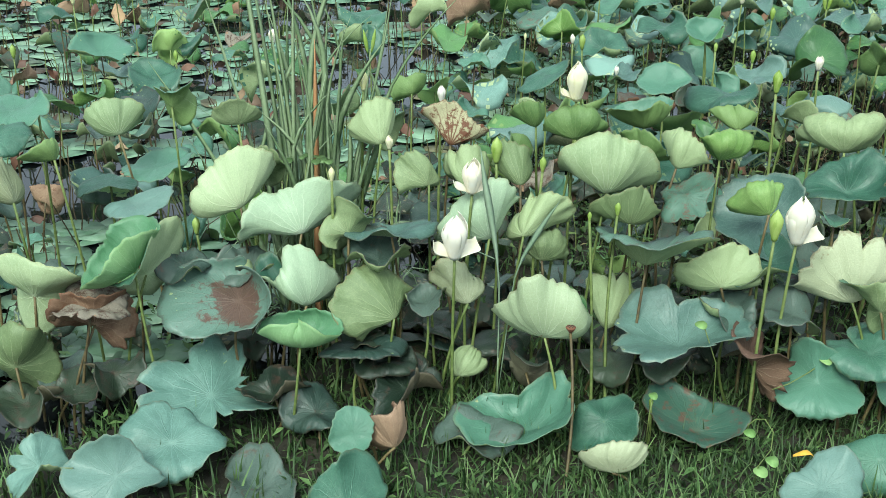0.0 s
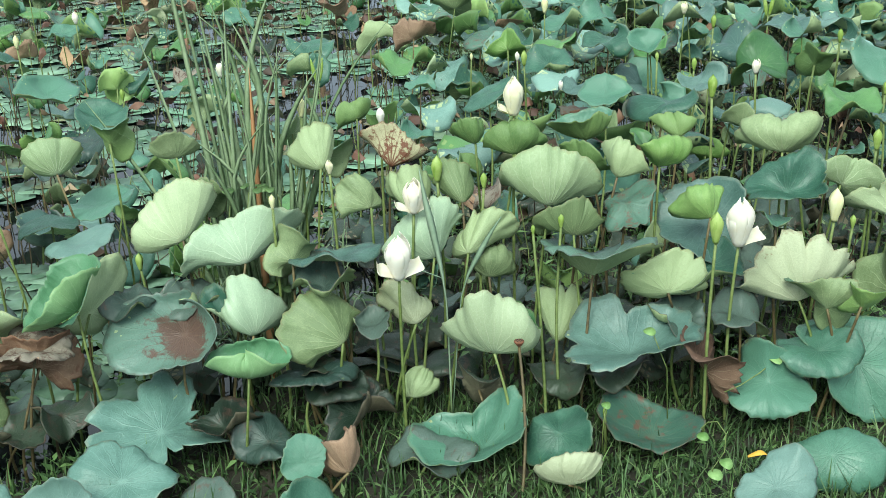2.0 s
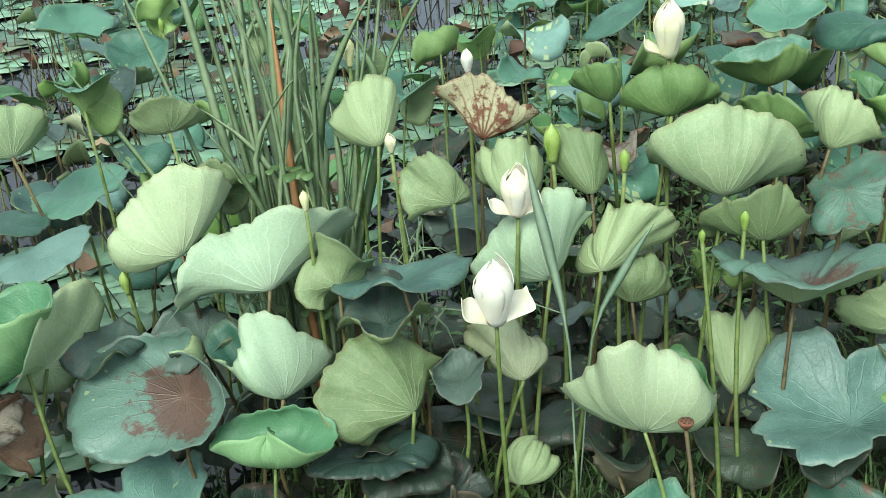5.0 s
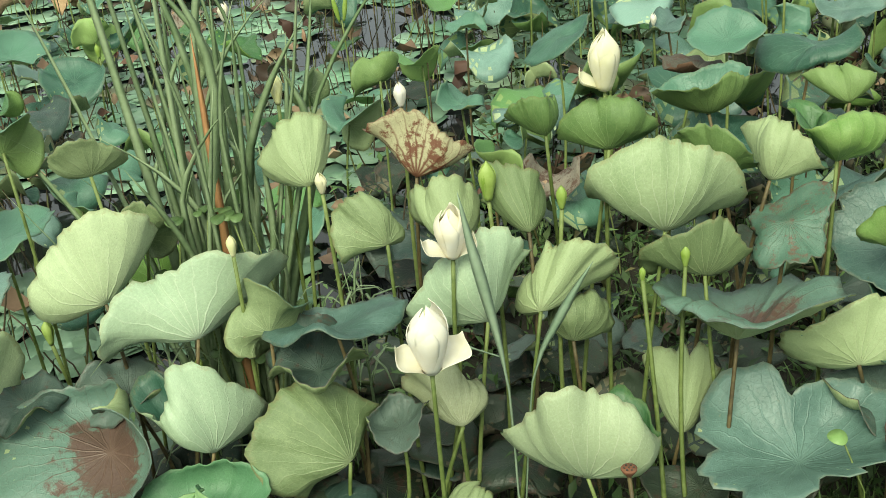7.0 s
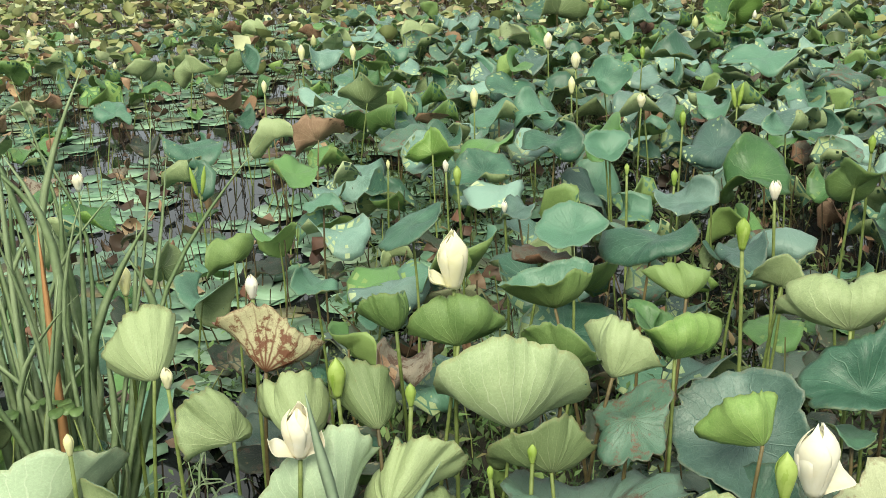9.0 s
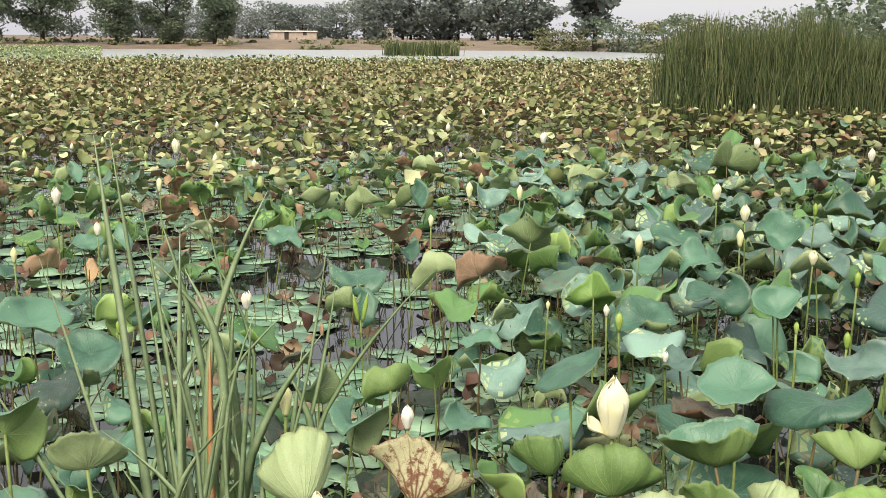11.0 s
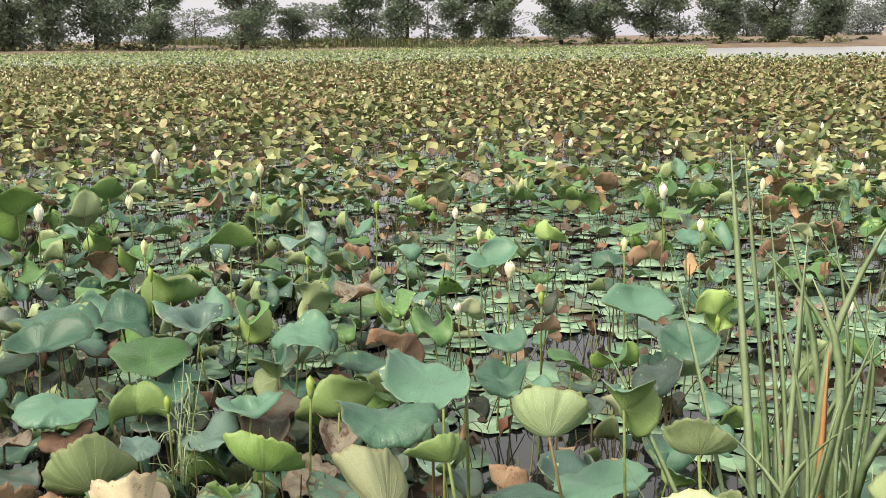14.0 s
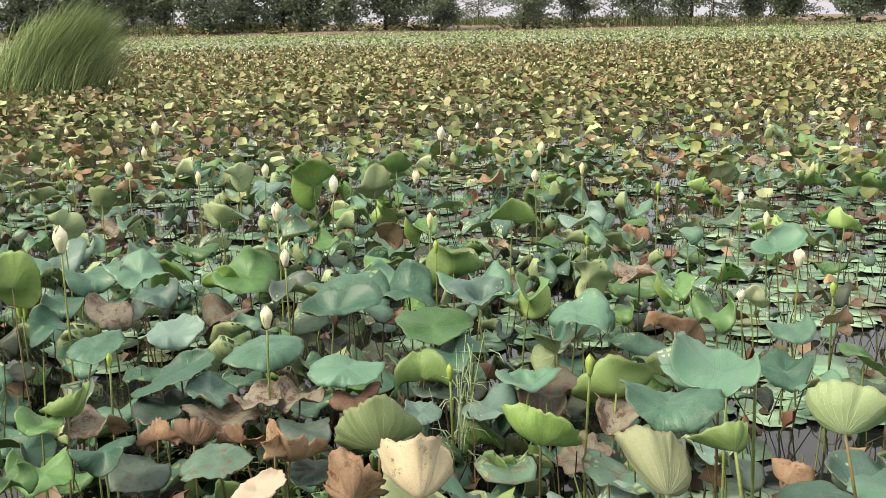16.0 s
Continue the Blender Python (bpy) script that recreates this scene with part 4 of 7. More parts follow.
lotus_leaf(0.561, 2.384, 0.591, 0.149, "olive", tilt=33, az=22, ragged=0.1, bend=(47, 19, -23, -17, -12, 4, -5), curl=(3, 11, 2, 4, 39, -31, 0), rim=(-0.06, 0.02, -0.01, 0.03, -0.06, 0.05, -0.01, 0.00))
lotus_leaf(0.770, 2.442, 0.686, 0.114, "stained", tilt=22, az=-180, ragged=0.3, bend=(-21, 20, -1, 17, 7, 0, 8), curl=(15, 31, 17, -41, 7, 2, -2), rim=(-0.01, -0.01, -0.06, 0.10, 0.01, 0.07, -0.07, 0.07))
lotus_leaf(0.163, 2.320, 0.562, 0.199, "olive", tilt=65, az=28, ragged=0.1, bend=(97, 15, -19, 34, 30, -11, -6), curl=(2, -56, 29, 3, -22, 1, 17), rim=(0.09, 0.02, 0.02, -0.03, -0.07, -0.07, 0.05, -0.03))
lotus_leaf(0.037, 2.302, 0.555, 0.213, "mint", tilt=43, az=-7, ragged=0.1, bend=(64, 37, 5, -12, 6, 2, -6), curl=(6, -36, -13, -20, 17, -6, 4), rim=(0.03, -0.03, -0.01, 0.01, -0.02, 0.09, -0.04, -0.01))
lotus_leaf(-0.032, 2.423, 0.701, 0.168, "olive", tilt=48, az=-17, ragged=0.1, bend=(82, -25, -18, 4, -10, 2, -3), curl=(-5, 16, -6, 19, 37, -15, -3), rim=(-0.08, -0.01, 0.02, -0.02, -0.05, -0.04, 0.05, 0.01))
lotus_leaf(0.150, 2.409, 0.729, 0.170, "olive", tilt=57, az=-19, ragged=0.1, bend=(108, -25, -10, -5, -21, 6, 8), curl=(2, 11, 35, -23, 24, 0, 2), rim=(0.02, -0.04, -0.05, 0.13, 0.00, 0.04, -0.03, -0.01))
lotus_leaf(-0.189, 2.413, 0.723, 0.146, "olive", tilt=66, az=-44, ragged=0.1, bend=(59, -15, -10, 1, -19, 17, 6), curl=(32, 74, 20, -10, 30, 6, -11), rim=(-0.02, 0.01, -0.10, -0.11, 0.09, -0.05, 0.01, -0.04))
lotus_leaf(-0.111, 2.542, 0.837, 0.168, "striped", tilt=58, az=11, ragged=0.2, bend=(77, -17, 29, -12, 0, 2, 13), curl=(-1, -1, 23, -13, -52, 17, -18), rim=(-0.03, 0.11, -0.02, 0.09, 0.00, -0.04, 0.05, -0.01))
lotus_leaf(-0.374, 2.524, 0.844, 0.172, "olive", tilt=61, az=-9, ragged=0.1, bend=(88, 24, -1, -12, -6, -2, -7), curl=(0, -17, 13, -4, 8, 7, -7), rim=(0.01, -0.04, -0.05, -0.01, 0.01, 0.01, 0.00, 0.01))
lotus_leaf(-0.322, 2.296, 0.561, 0.150, "blue", tilt=1, az=155, ragged=0.1, bend=(19, 5, -42, 2, 14, 6, 2), curl=(-17, -12, 68, -25, -33, -10, 11), rim=(-0.01, 0.01, 0.09, 0.13, -0.05, 0.08, 0.01, 0.03))
lotus_leaf(-0.37, 2.25, 0.48, 0.140, "dull", az=176, cup=28, wave=0.6, ragged=0.4)
lotus_leaf(-0.039, 2.173, 0.353, 0.161, "cream", tilt=66, az=-8, ragged=0.1, bend=(90, -9, 8, -19, 10, -5, -6), curl=(11, 52, 16, 15, -41, 19, -10), rim=(-0.17, -0.11, 0.15, 0.00, 0.04, 0.05, -0.02, -0.01))
lotus_leaf(-0.48, 2.30, 0.57, 0.122, "olive", tilt=62, az=-22, cup=38, wave=0.17, ragged=0.24)
lotus_leaf(-0.412, 2.103, 0.180, 0.157, "dull", tilt=11, az=186, ragged=0.3, bend=(41, 5, -34, 2, 4, -2, 5), curl=(-101, -5, -12, -12, 3, -9, -17), rim=(0.03, 0.04, 0.12, 0.07, -0.04, 0.02, 0.04, 0.05))
lotus_leaf(-0.26, 2.07, 0.05, 0.161, "dark", tilt=10, az=177, cup=28, wave=0.7, ragged=0.5)
lotus_leaf(-0.189, 2.216, 0.329, 0.089, "dull", tilt=-9, az=168, ragged=0.3, bend=(18, 25, 23, 12, 3, 3, -9), curl=(33, -52, 19, 15, -27, 1, -5), rim=(-0.07, 0.08, 0.03, -0.02, 0.03, 0.00, 0.03, 0.03))
lotus_leaf(-1.315, 2.500, 0.595, 0.138, "blue", tilt=20, az=178, ragged=0.1, bend=(16, 11, -20, 2, 8, -1, -2), curl=(-51, 25, -17, 6, 1, 1, 14), rim=(0.06, 0.03, 0.01, 0.06, -0.05, 0.01, 0.02, -0.01))
lotus_leaf(-1.325, 2.852, 0.617, 0.145, "teal", tilt=2, az=168, ragged=0.1, bend=(9, 13, -6, 9, 1, 1, -6), curl=(0, -6, 25, -20, 0, -3, 2), rim=(0.04, 0.06, -0.02, 0.03, -0.04, 0.02, -0.02, 0.02))
lotus_leaf(-1.453, 2.652, 0.631, 0.127, "teal", tilt=3, az=177, ragged=0.1, bend=(-10, 4, -14, -9, -3, 1, 2), curl=(-2, 5, 11, -6, -7, -3, -1), rim=(-0.14, -0.06, 0.04, -0.10, -0.04, 0.04, -0.03, 0.03))
lotus_leaf(0.03, 2.57, 0.50, 0.069, "teal", tilt=30, az=-178, cup=12, wave=0.65)
lotus_leaf(0.494, 2.306, 0.195, 0.205, "olive", tilt=73, az=10, ragged=0.3, bend=(107, 5, -8, 6, -9, -10, -2), curl=(3, 3, 37, -13, 5, 7, 18), rim=(-0.03, -0.13, -0.08, 0.05, -0.01, -0.05, 0.04, 0.04))
lotus_leaf(1.05, 2.34, 0.45, 0.143, "teal", tilt=25, az=-163, cup=18, wave=0.35)
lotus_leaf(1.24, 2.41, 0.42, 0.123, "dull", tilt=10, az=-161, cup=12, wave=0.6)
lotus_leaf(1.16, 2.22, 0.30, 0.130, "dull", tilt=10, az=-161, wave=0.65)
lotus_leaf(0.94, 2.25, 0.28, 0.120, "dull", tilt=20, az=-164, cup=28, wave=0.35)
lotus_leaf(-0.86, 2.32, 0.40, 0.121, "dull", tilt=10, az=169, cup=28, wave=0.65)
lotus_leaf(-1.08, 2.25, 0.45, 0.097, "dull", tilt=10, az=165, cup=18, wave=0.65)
lotus_leaf(-0.065, 2.125, 0.078, 0.131, "olive", tilt=55, az=29, ragged=0.2, bend=(68, -13, -30, 11, 15, -13, 0), curl=(43, -19, 7, 1, -6, 5, -11), rim=(-0.05, -0.02, 0.06, 0.07, -0.09, -0.01, 0.02, -0.02))
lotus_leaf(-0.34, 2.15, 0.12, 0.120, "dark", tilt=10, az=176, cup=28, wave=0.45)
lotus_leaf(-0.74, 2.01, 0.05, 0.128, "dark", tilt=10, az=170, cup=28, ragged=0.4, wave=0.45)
lotus_leaf(0.878, 3.603, 0.803, 0.124, "teal", tilt=21, az=-164, ragged=0.1, bend=(14, 2, 1, -14, -1, -3, -8), curl=(13, 9, 5, 11, 5, 1, 3), rim=(0.00, 0.04, 0.05, 0.00, 0.04, 0.02, 0.01, -0.01), group="lotus leaves out on the pond")
lotus_leaf(0.692, 2.981, 0.779, 0.162, "dish", tilt=7, az=49, ragged=0.1, bend=(49, 13, -19, -11, 9, 1, -4), curl=(18, 14, 25, 2, -21, 0, -2), rim=(0.00, 0.08, 0.05, 0.00, -0.05, 0.03, -0.01, 0.03))
lotus_leaf(1.165, 3.605, 0.760, 0.157, "teal", tilt=6, az=-162, ragged=0.25, bend=(1, 16, -8, -8, -14, 9, 6), curl=(-36, 13, 18, 43, 2, 1, -12), rim=(-0.05, 0.19, 0.03, -0.10, -0.02, 0.01, -0.02, -0.07), group="lotus leaves out on the pond")
lotus_leaf(1.098, 3.033, 0.760, 0.132, "moss", tilt=47, az=-7, ragged=0.1, bend=(81, -8, 23, -19, 16, 3, 11), curl=(36, 33, 1, -25, 25, -19, -9), rim=(-0.10, 0.09, 0.01, 0.00, -0.02, 0.03, 0.03, -0.01))
lotus_leaf(1.53, 4.41, 0.65, 0.132, "blue", tilt=10, az=-161, cup=18, wave=0.55, group="lotus leaves out on the pond")
lotus_leaf(1.701, 3.743, 0.730, 0.148, "blue", tilt=16, az=-165, ragged=0.1, bend=(-33, -11, -33, 10, -1, -1, -1), curl=(-37, 49, 21, 0, -16, -19, 12), rim=(-0.15, 0.00, 0.02, 0.09, -0.04, -0.02, 0.01, 0.02), group="lotus leaves out on the pond")
lotus_leaf(0.363, 4.124, 0.712, 0.144, "teal", tilt=27, az=154, ragged=0.1, bend=(2, 58, -18, -8, -4, -9, 5), curl=(-14, 16, -6, 30, 9, 13, -7), rim=(-0.02, -0.03, 0.15, -0.06, 0.05, 0.00, 0.00, 0.02), group="lotus leaves out on the pond")
lotus_leaf(0.86, 4.60, 0.60, 0.100, "blue", tilt=10, az=-170, cup=12, ragged=0.6, wave=0.35, group="lotus leaves out on the pond")
lotus_leaf(-0.32, 4.14, 0.60, 0.115, "green", tilt=55, az=-21, cup=33, wave=0.17, ragged=0.24, group="lotus leaves out on the pond")
lotus_leaf(0.77, 3.57, 0.72, 0.118, "mauve", tilt=4, az=-169, cup=18, ragged=0.4, wave=0.55, group="lotus leaves out on the pond")
lotus_leaf(-0.01, 3.77, 0.60, 0.094, "teal", tilt=10, az=179, cup=28, wave=0.45, group="lotus leaves out on the pond")
lotus_leaf(0.02, 5.01, 0.55, 0.094, "teal", tilt=10, wave=0.65, group="lotus leaves out on the pond")
lotus_leaf(1.31, 2.85, 0.85, 0.101, "olive", tilt=50, az=54, cup=15)
lotus_leaf(1.47, 3.56, 0.70, 0.099, "blue", tilt=10, az=-158, cup=18, wave=0.65, group="lotus leaves out on the pond")
lotus_leaf(0.32, 7.34, 0.60, 0.211, "olive", tilt=43, az=12, cup=33, wave=0.17, ragged=0.24, group="lotus leaves out on the pond")
lotus_leaf(0.51, 7.55, 0.50, 0.149, "lime", tilt=42, az=19, cup=33, wave=0.17, ragged=0.24, group="lotus leaves out on the pond")
lotus_leaf(-0.01, 6.96, 0.45, 0.191, "rust", tilt=46, az=9, cup=33, wave=0.17, ragged=0.5, group="lotus leaves out on the pond")
lotus_leaf(-0.69, 8.28, 0.45, 0.188, "rust", tilt=39, az=-0, cup=33, wave=0.17, ragged=0.3, group="lotus leaves out on the pond")
lotus_leaf(-0.85, 7.35, 0.35, 0.207, "teal", tilt=10, az=173, cup=12, wave=0.35, group="lotus leaves out on the pond")
lotus_leaf(-0.15, 6.27, 0.40, 0.169, "green", tilt=22, az=148, wave=0.55, group="lotus leaves out on the pond")
lotus_leaf(-0.30, 7.19, 0.42, 0.153, "olive", tilt=50, az=-12, cup=33, wave=0.17, ragged=0.24, group="lotus leaves out on the pond")
lotus_leaf(0.64, 6.18, 0.50, 0.161, "lime", tilt=49, az=10, cup=33, wave=0.17, ragged=0.24, group="lotus leaves out on the pond")
lotus_leaf(0.86, 5.66, 0.50, 0.169, "teal", tilt=25, az=-172, cup=12, wave=0.35, group="lotus leaves out on the pond")
lotus_leaf(1.56, 5.88, 0.60, 0.152, "green", tilt=40, az=-166, cup=21, wave=0.65, group="lotus leaves out on the pond")
lotus_leaf(1.95, 7.47, 0.65, 0.191, "teal", tilt=40, az=-166, cup=18, wave=0.45, group="lotus leaves out on the pond")
lotus_leaf(1.50, 8.54, 0.60, 0.155, "lime", tilt=41, az=50, cup=33, wave=0.17, ragged=0.24, group="lotus leaves out on the pond")
lotus_leaf(2.00, 6.65, 0.60, 0.216, "blue", tilt=10, az=-164, cup=12, wave=0.55, group="lotus leaves out on the pond")
lotus_leaf(1.41, 7.24, 0.50, 0.176, "teal", tilt=10, az=-169, cup=28, wave=0.65, group="lotus leaves out on the pond")
lotus_leaf(1.377, 5.053, 0.718, 0.138, "teal", tilt=16, az=-157, ragged=0.1, bend=(41, 1, 11, 3, -2, -10, -4), curl=(8, -4, 3, -5, -19, 20, -9), rim=(-0.08, 0.00, 0.04, 0.01, -0.01, -0.02, -0.06, 0.02), group="lotus leaves out on the pond")
lotus_leaf(2.98, 8.99, 0.55, 0.254, "teal", tilt=10, az=-162, cup=18, ragged=0.3, wave=0.65, group="lotus leaves out on the pond")
lotus_leaf(3.44, 8.38, 0.60, 0.249, "teal", tilt=10, az=-158, cup=18, wave=0.45, group="lotus leaves out on the pond")
lotus_leaf(4.55, 12.00, 0.55, 0.327, "lime", tilt=43, az=26, cup=33, wave=0.17, ragged=0.24, group="lotus leaves out on the pond")
lotus_leaf(2.77, 13.01, 0.50, 0.360, "olive", tilt=41, az=3, cup=33, wave=0.17, ragged=0.24, group="lotus leaves out on the pond")
lotus_leaf(0.17, 11.83, 0.45, 0.178, "olive", tilt=40, az=16, cup=33, wave=0.17, ragged=0.24, group="lotus leaves out on the pond")
lotus_leaf(1.06, 11.59, 0.45, 0.209, "olive", tilt=45, az=-4, cup=33, wave=0.17, ragged=0.24, group="lotus leaves out on the pond")
lotus_leaf(3.65, 12.32, 0.45, 0.230, "teal", tilt=10, az=-164, cup=28, wave=0.45, group="lotus leaves out on the pond")
lotus_leaf(1.90, 4.57, 0.70, 0.188, "green", tilt=20, az=-138, wave=0.45, group="lotus leaves out on the pond")
lotus_leaf(2.04, 5.46, 0.62, 0.179, "blue", tilt=10, az=-160, wave=0.65, group="lotus leaves out on the pond")
lotus_leaf(2.58, 5.86, 0.60, 0.144, "teal", tilt=10, az=-157, cup=28, wave=0.55, group="lotus leaves out on the pond")
lotus_leaf(1.33, 6.10, 0.55, 0.182, "teal", tilt=10, az=-168, wave=0.55, group="lotus leaves out on the pond")
lotus_leaf(2.50, 6.89, 0.55, 0.187, "teal", tilt=10, az=-160, cup=18, ragged=0.3, wave=0.65, group="lotus leaves out on the pond")
lotus_leaf(2.60, 6.15, 0.60, 0.184, "blue", tilt=10, az=-157, ragged=0.3, wave=0.35, group="lotus leaves out on the pond")
lotus_leaf(0.81, 6.92, 0.40, 0.150, "teal", tilt=10, az=-174, cup=28, wave=0.45, group="lotus leaves out on the pond")
lotus_leaf(1.21, 7.40, 0.45, 0.180, "teal", tilt=10, az=-171, cup=12, wave=0.45, group="lotus leaves out on the pond")
lotus_leaf(3.69, 17.05, 0.40, 0.226, "green", tilt=10, az=-168, cup=18, wave=0.35, group="lotus leaves out on the pond")
lotus_leaf(6.69, 21.23, 0.40, 0.225, "teal", tilt=10, az=-163, wave=0.55, group="lotus leaves out on the pond")
lotus_leaf(3.14, 11.58, 0.45, 0.186, "teal", tilt=10, az=-165, cup=28, wave=0.55, group="lotus leaves out on the pond")
lotus_leaf(-0.74, 12.87, 0.45, 0.173, "olive", tilt=36, az=12, cup=33, wave=0.17, ragged=0.24, group="lotus leaves out on the pond")
lotus_leaf(-1.16, 10.34, 0.40, 0.186, "olive", tilt=42, az=-16, cup=33, wave=0.17, ragged=0.24, group="lotus leaves out on the pond")
lotus_leaf(-1.63, 10.35, 0.40, 0.171, "olive", tilt=38, az=-25, cup=33, wave=0.17, ragged=0.24, group="lotus leaves out on the pond")
lotus_leaf(-1.60, 8.72, 0.35, 0.163, "teal", tilt=10, az=169, cup=18, wave=0.65, group="lotus leaves out on the pond")
lotus_leaf(-0.58, 8.24, 0.35, 0.110, "teal", tilt=10, az=175, cup=12, wave=0.45, group="lotus leaves out on the pond")
lotus_leaf(0.60, 7.56, 0.40, 0.142, "teal", tilt=10, az=-176, cup=12, wave=0.55, group="lotus leaves out on the pond")
lotus_leaf(-1.416, 2.702, 0.809, 0.154, "pale", tilt=61, az=-21, ragged=0.1, bend=(59, 1, 21, -11, -7, 3, -6), curl=(28, -25, 7, -7, -7, -5, 6), rim=(0.00, 0.00, -0.05, 0.06, -0.01, -0.07, 0.04, -0.01))
lotus_leaf(-1.670, 2.226, 0.700, 0.186, "cream", tilt=63, az=-55, ragged=0.1, bend=(82, -11, -17, 23, 3, 2, 5), curl=(13, -12, 34, -11, -1, -13, -3), rim=(0.01, -0.05, -0.05, 0.02, 0.02, 0.04, -0.01, 0.01))
lotus_leaf(-1.562, 2.381, 0.810, 0.103, "moss", tilt=66, az=-32, ragged=0.1, bend=(76, 18, 65, 13, -13, 12, 7), curl=(39, 6, 15, -25, -19, -12, -10), rim=(-0.08, 0.02, 0.08, 0.11, 0.00, -0.06, 0.00, 0.04))
lotus_leaf(-2.822, 3.004, 0.297, 0.194, "limecup", tilt=18, az=-56, ragged=0.1, bend=(51, -2, -33, 5, -22, 8, 0), curl=(1, 6, -30, -11, 32, -8, 4), rim=(-0.16, 0.06, -0.06, -0.01, 0.06, -0.06, -0.01, 0.05), group="lotus leaves out on the pond")
lotus_leaf(-3.22, 4.53, 0.33, 0.135, "rust", tilt=57, az=-30, cup=43, wave=0.17, ragged=0.24, group="lotus leaves out on the pond")
lotus_leaf(-1.22, 2.79, 0.90, 0.112, "moss", tilt=63, az=-3, cup=50, wave=0.17, ragged=0.24)
lotus_leaf(-0.914, 2.561, 0.901, 0.112, "olive", tilt=49, az=-38, ragged=0.1, bend=(43, -27, 9, -14, -19, 7, -2), curl=(14, 2, 8, 11, 18, -7, -9), rim=(-0.05, 0.06, -0.12, -0.01, 0.01, -0.02, 0.00, 0.05))
lotus_leaf(-4.68, 3.95, 0.45, 0.205, "teal", tilt=10, az=130, wave=0.45, group="lotus leaves out on the pond")
lotus_leaf(-4.19, 4.43, 0.40, 0.163, "lime", tilt=53, az=-27, cup=42, wave=0.17, ragged=0.24, group="lotus leaves out on the pond")
lotus_leaf(-4.80, 4.42, 0.45, 0.196, "green", tilt=48, az=-31, cup=35, wave=0.17, ragged=0.24, group="lotus leaves out on the pond")
lotus_leaf(-4.24, 5.53, 0.35, 0.169, "mauve", tilt=10, az=143, ragged=0.5, wave=0.8, group="lotus leaves out on the pond")
lotus_leaf(-3.952, 3.807, 0.491, 0.206, "blue", tilt=8, az=125, ragged=0.1, bend=(123, -12, 11, 5, 2, 8, 9), curl=(-121, 53, 4, 5, 16, 0, 14), rim=(-0.22, 0.01, 0.00, -0.02, 0.09, -0.11, 0.00, 0.01), group="lotus leaves out on the pond")
lotus_leaf(-3.89, 3.55, 0.33, 0.167, "teal", tilt=10, az=133, wave=0.35, group="lotus leaves out on the pond")
lotus_leaf(-3.81, 4.41, 0.38, 0.189, "teal", tilt=10, az=139, cup=18, wave=0.65, group="lotus leaves out on the pond")
lotus_leaf(-3.58, 3.97, 0.30, 0.164, "olive", tilt=74, az=-74, cup=54, wave=0.17, ragged=0.24, group="lotus leaves out on the pond")
lotus_leaf(-3.03, 3.75, 0.28, 0.180, "moss", tilt=69, az=-55, cup=48, wave=0.17, ragged=0.24, group="lotus leaves out on the pond")
lotus_leaf(-3.357, 3.522, 0.277, 0.175, "moss", tilt=46, az=-54, ragged=0.1, bend=(38, -21, 19, 7, 22, 6, 3), curl=(-8, -51, 37, -31, -12, -9, -8), rim=(-0.04, 0.00, -0.02, -0.05, -0.01, 0.10, -0.02, 0.01), group="lotus leaves out on the pond")
lotus_leaf(-3.81, 3.25, 0.28, 0.165, "moss", tilt=40, az=-44, cup=23, wave=0.17, ragged=0.24, group="lotus leaves out on the pond")
lotus_leaf(-1.83, 2.45, 0.86, 0.140, "teal", tilt=10, az=143, cup=18, wave=0.65)
lotus_leaf(-3.36, 3.67, 0.20, 0.190, "mauve", tilt=10, az=138, wave=0.7, ragged=0.4, group="lotus leaves out on the pond")
lotus_leaf(-3.00, 3.78, 0.20, 0.147, "mauve", tilt=10, az=142, cup=12, wave=0.7, ragged=0.4, group="lotus leaves out on the pond")
lotus_leaf(-3.46, 3.37, 0.20, 0.156, "blue", tilt=10, az=134, cup=18, wave=0.6, group="lotus leaves out on the pond")
lotus_leaf(-3.73, 3.33, 0.22, 0.145, "dull", tilt=10, az=132, cup=28, wave=0.6, group="lotus leaves out on the pond")
lotus_leaf(-3.44, 2.92, 0.30, 0.083, "blue", tilt=20, az=131, cup=18, wave=0.65, group="lotus leaves out on the pond")
lotus_leaf(-2.50, 5.94, 0.35, 0.228, "teal", tilt=14, az=157, wave=0.35, group="lotus leaves out on the pond")
lotus_leaf(-3.17, 7.10, 0.35, 0.168, "teal", tilt=10, az=156, cup=28, wave=0.65, group="lotus leaves out on the pond")
lotus_leaf(-2.07, 6.12, 0.35, 0.147, "lime", tilt=49, az=-23, cup=32, wave=0.17, ragged=0.24, group="lotus leaves out on the pond")
lotus_leaf(-1.28, 6.08, 0.25, 0.172, "lime", tilt=10, az=168, cup=12, wave=0.45, group="lotus leaves out on the pond")
lotus_leaf(-1.99, 5.11, 0.25, 0.181, "dull", tilt=10, az=159, cup=12, wave=0.55, group="lotus leaves out on the pond")
lotus_leaf(-2.57, 4.78, 0.15, 0.136, "teal", tilt=10, az=152, wave=0.55, group="lotus leaves out on the pond")
lotus_leaf(-2.84, 4.90, 0.15, 0.157, "teal", tilt=10, az=150, cup=18, wave=0.45, group="lotus leaves out on the pond")
lotus_leaf(-2.09, 5.72, 0.25, 0.199, "teal", tilt=10, az=160, cup=18, wave=0.35, group="lotus leaves out on the pond")
lotus_leaf(-3.53, 5.30, 0.25, 0.157, "green", tilt=10, az=146, cup=12, wave=0.65, group="lotus leaves out on the pond")
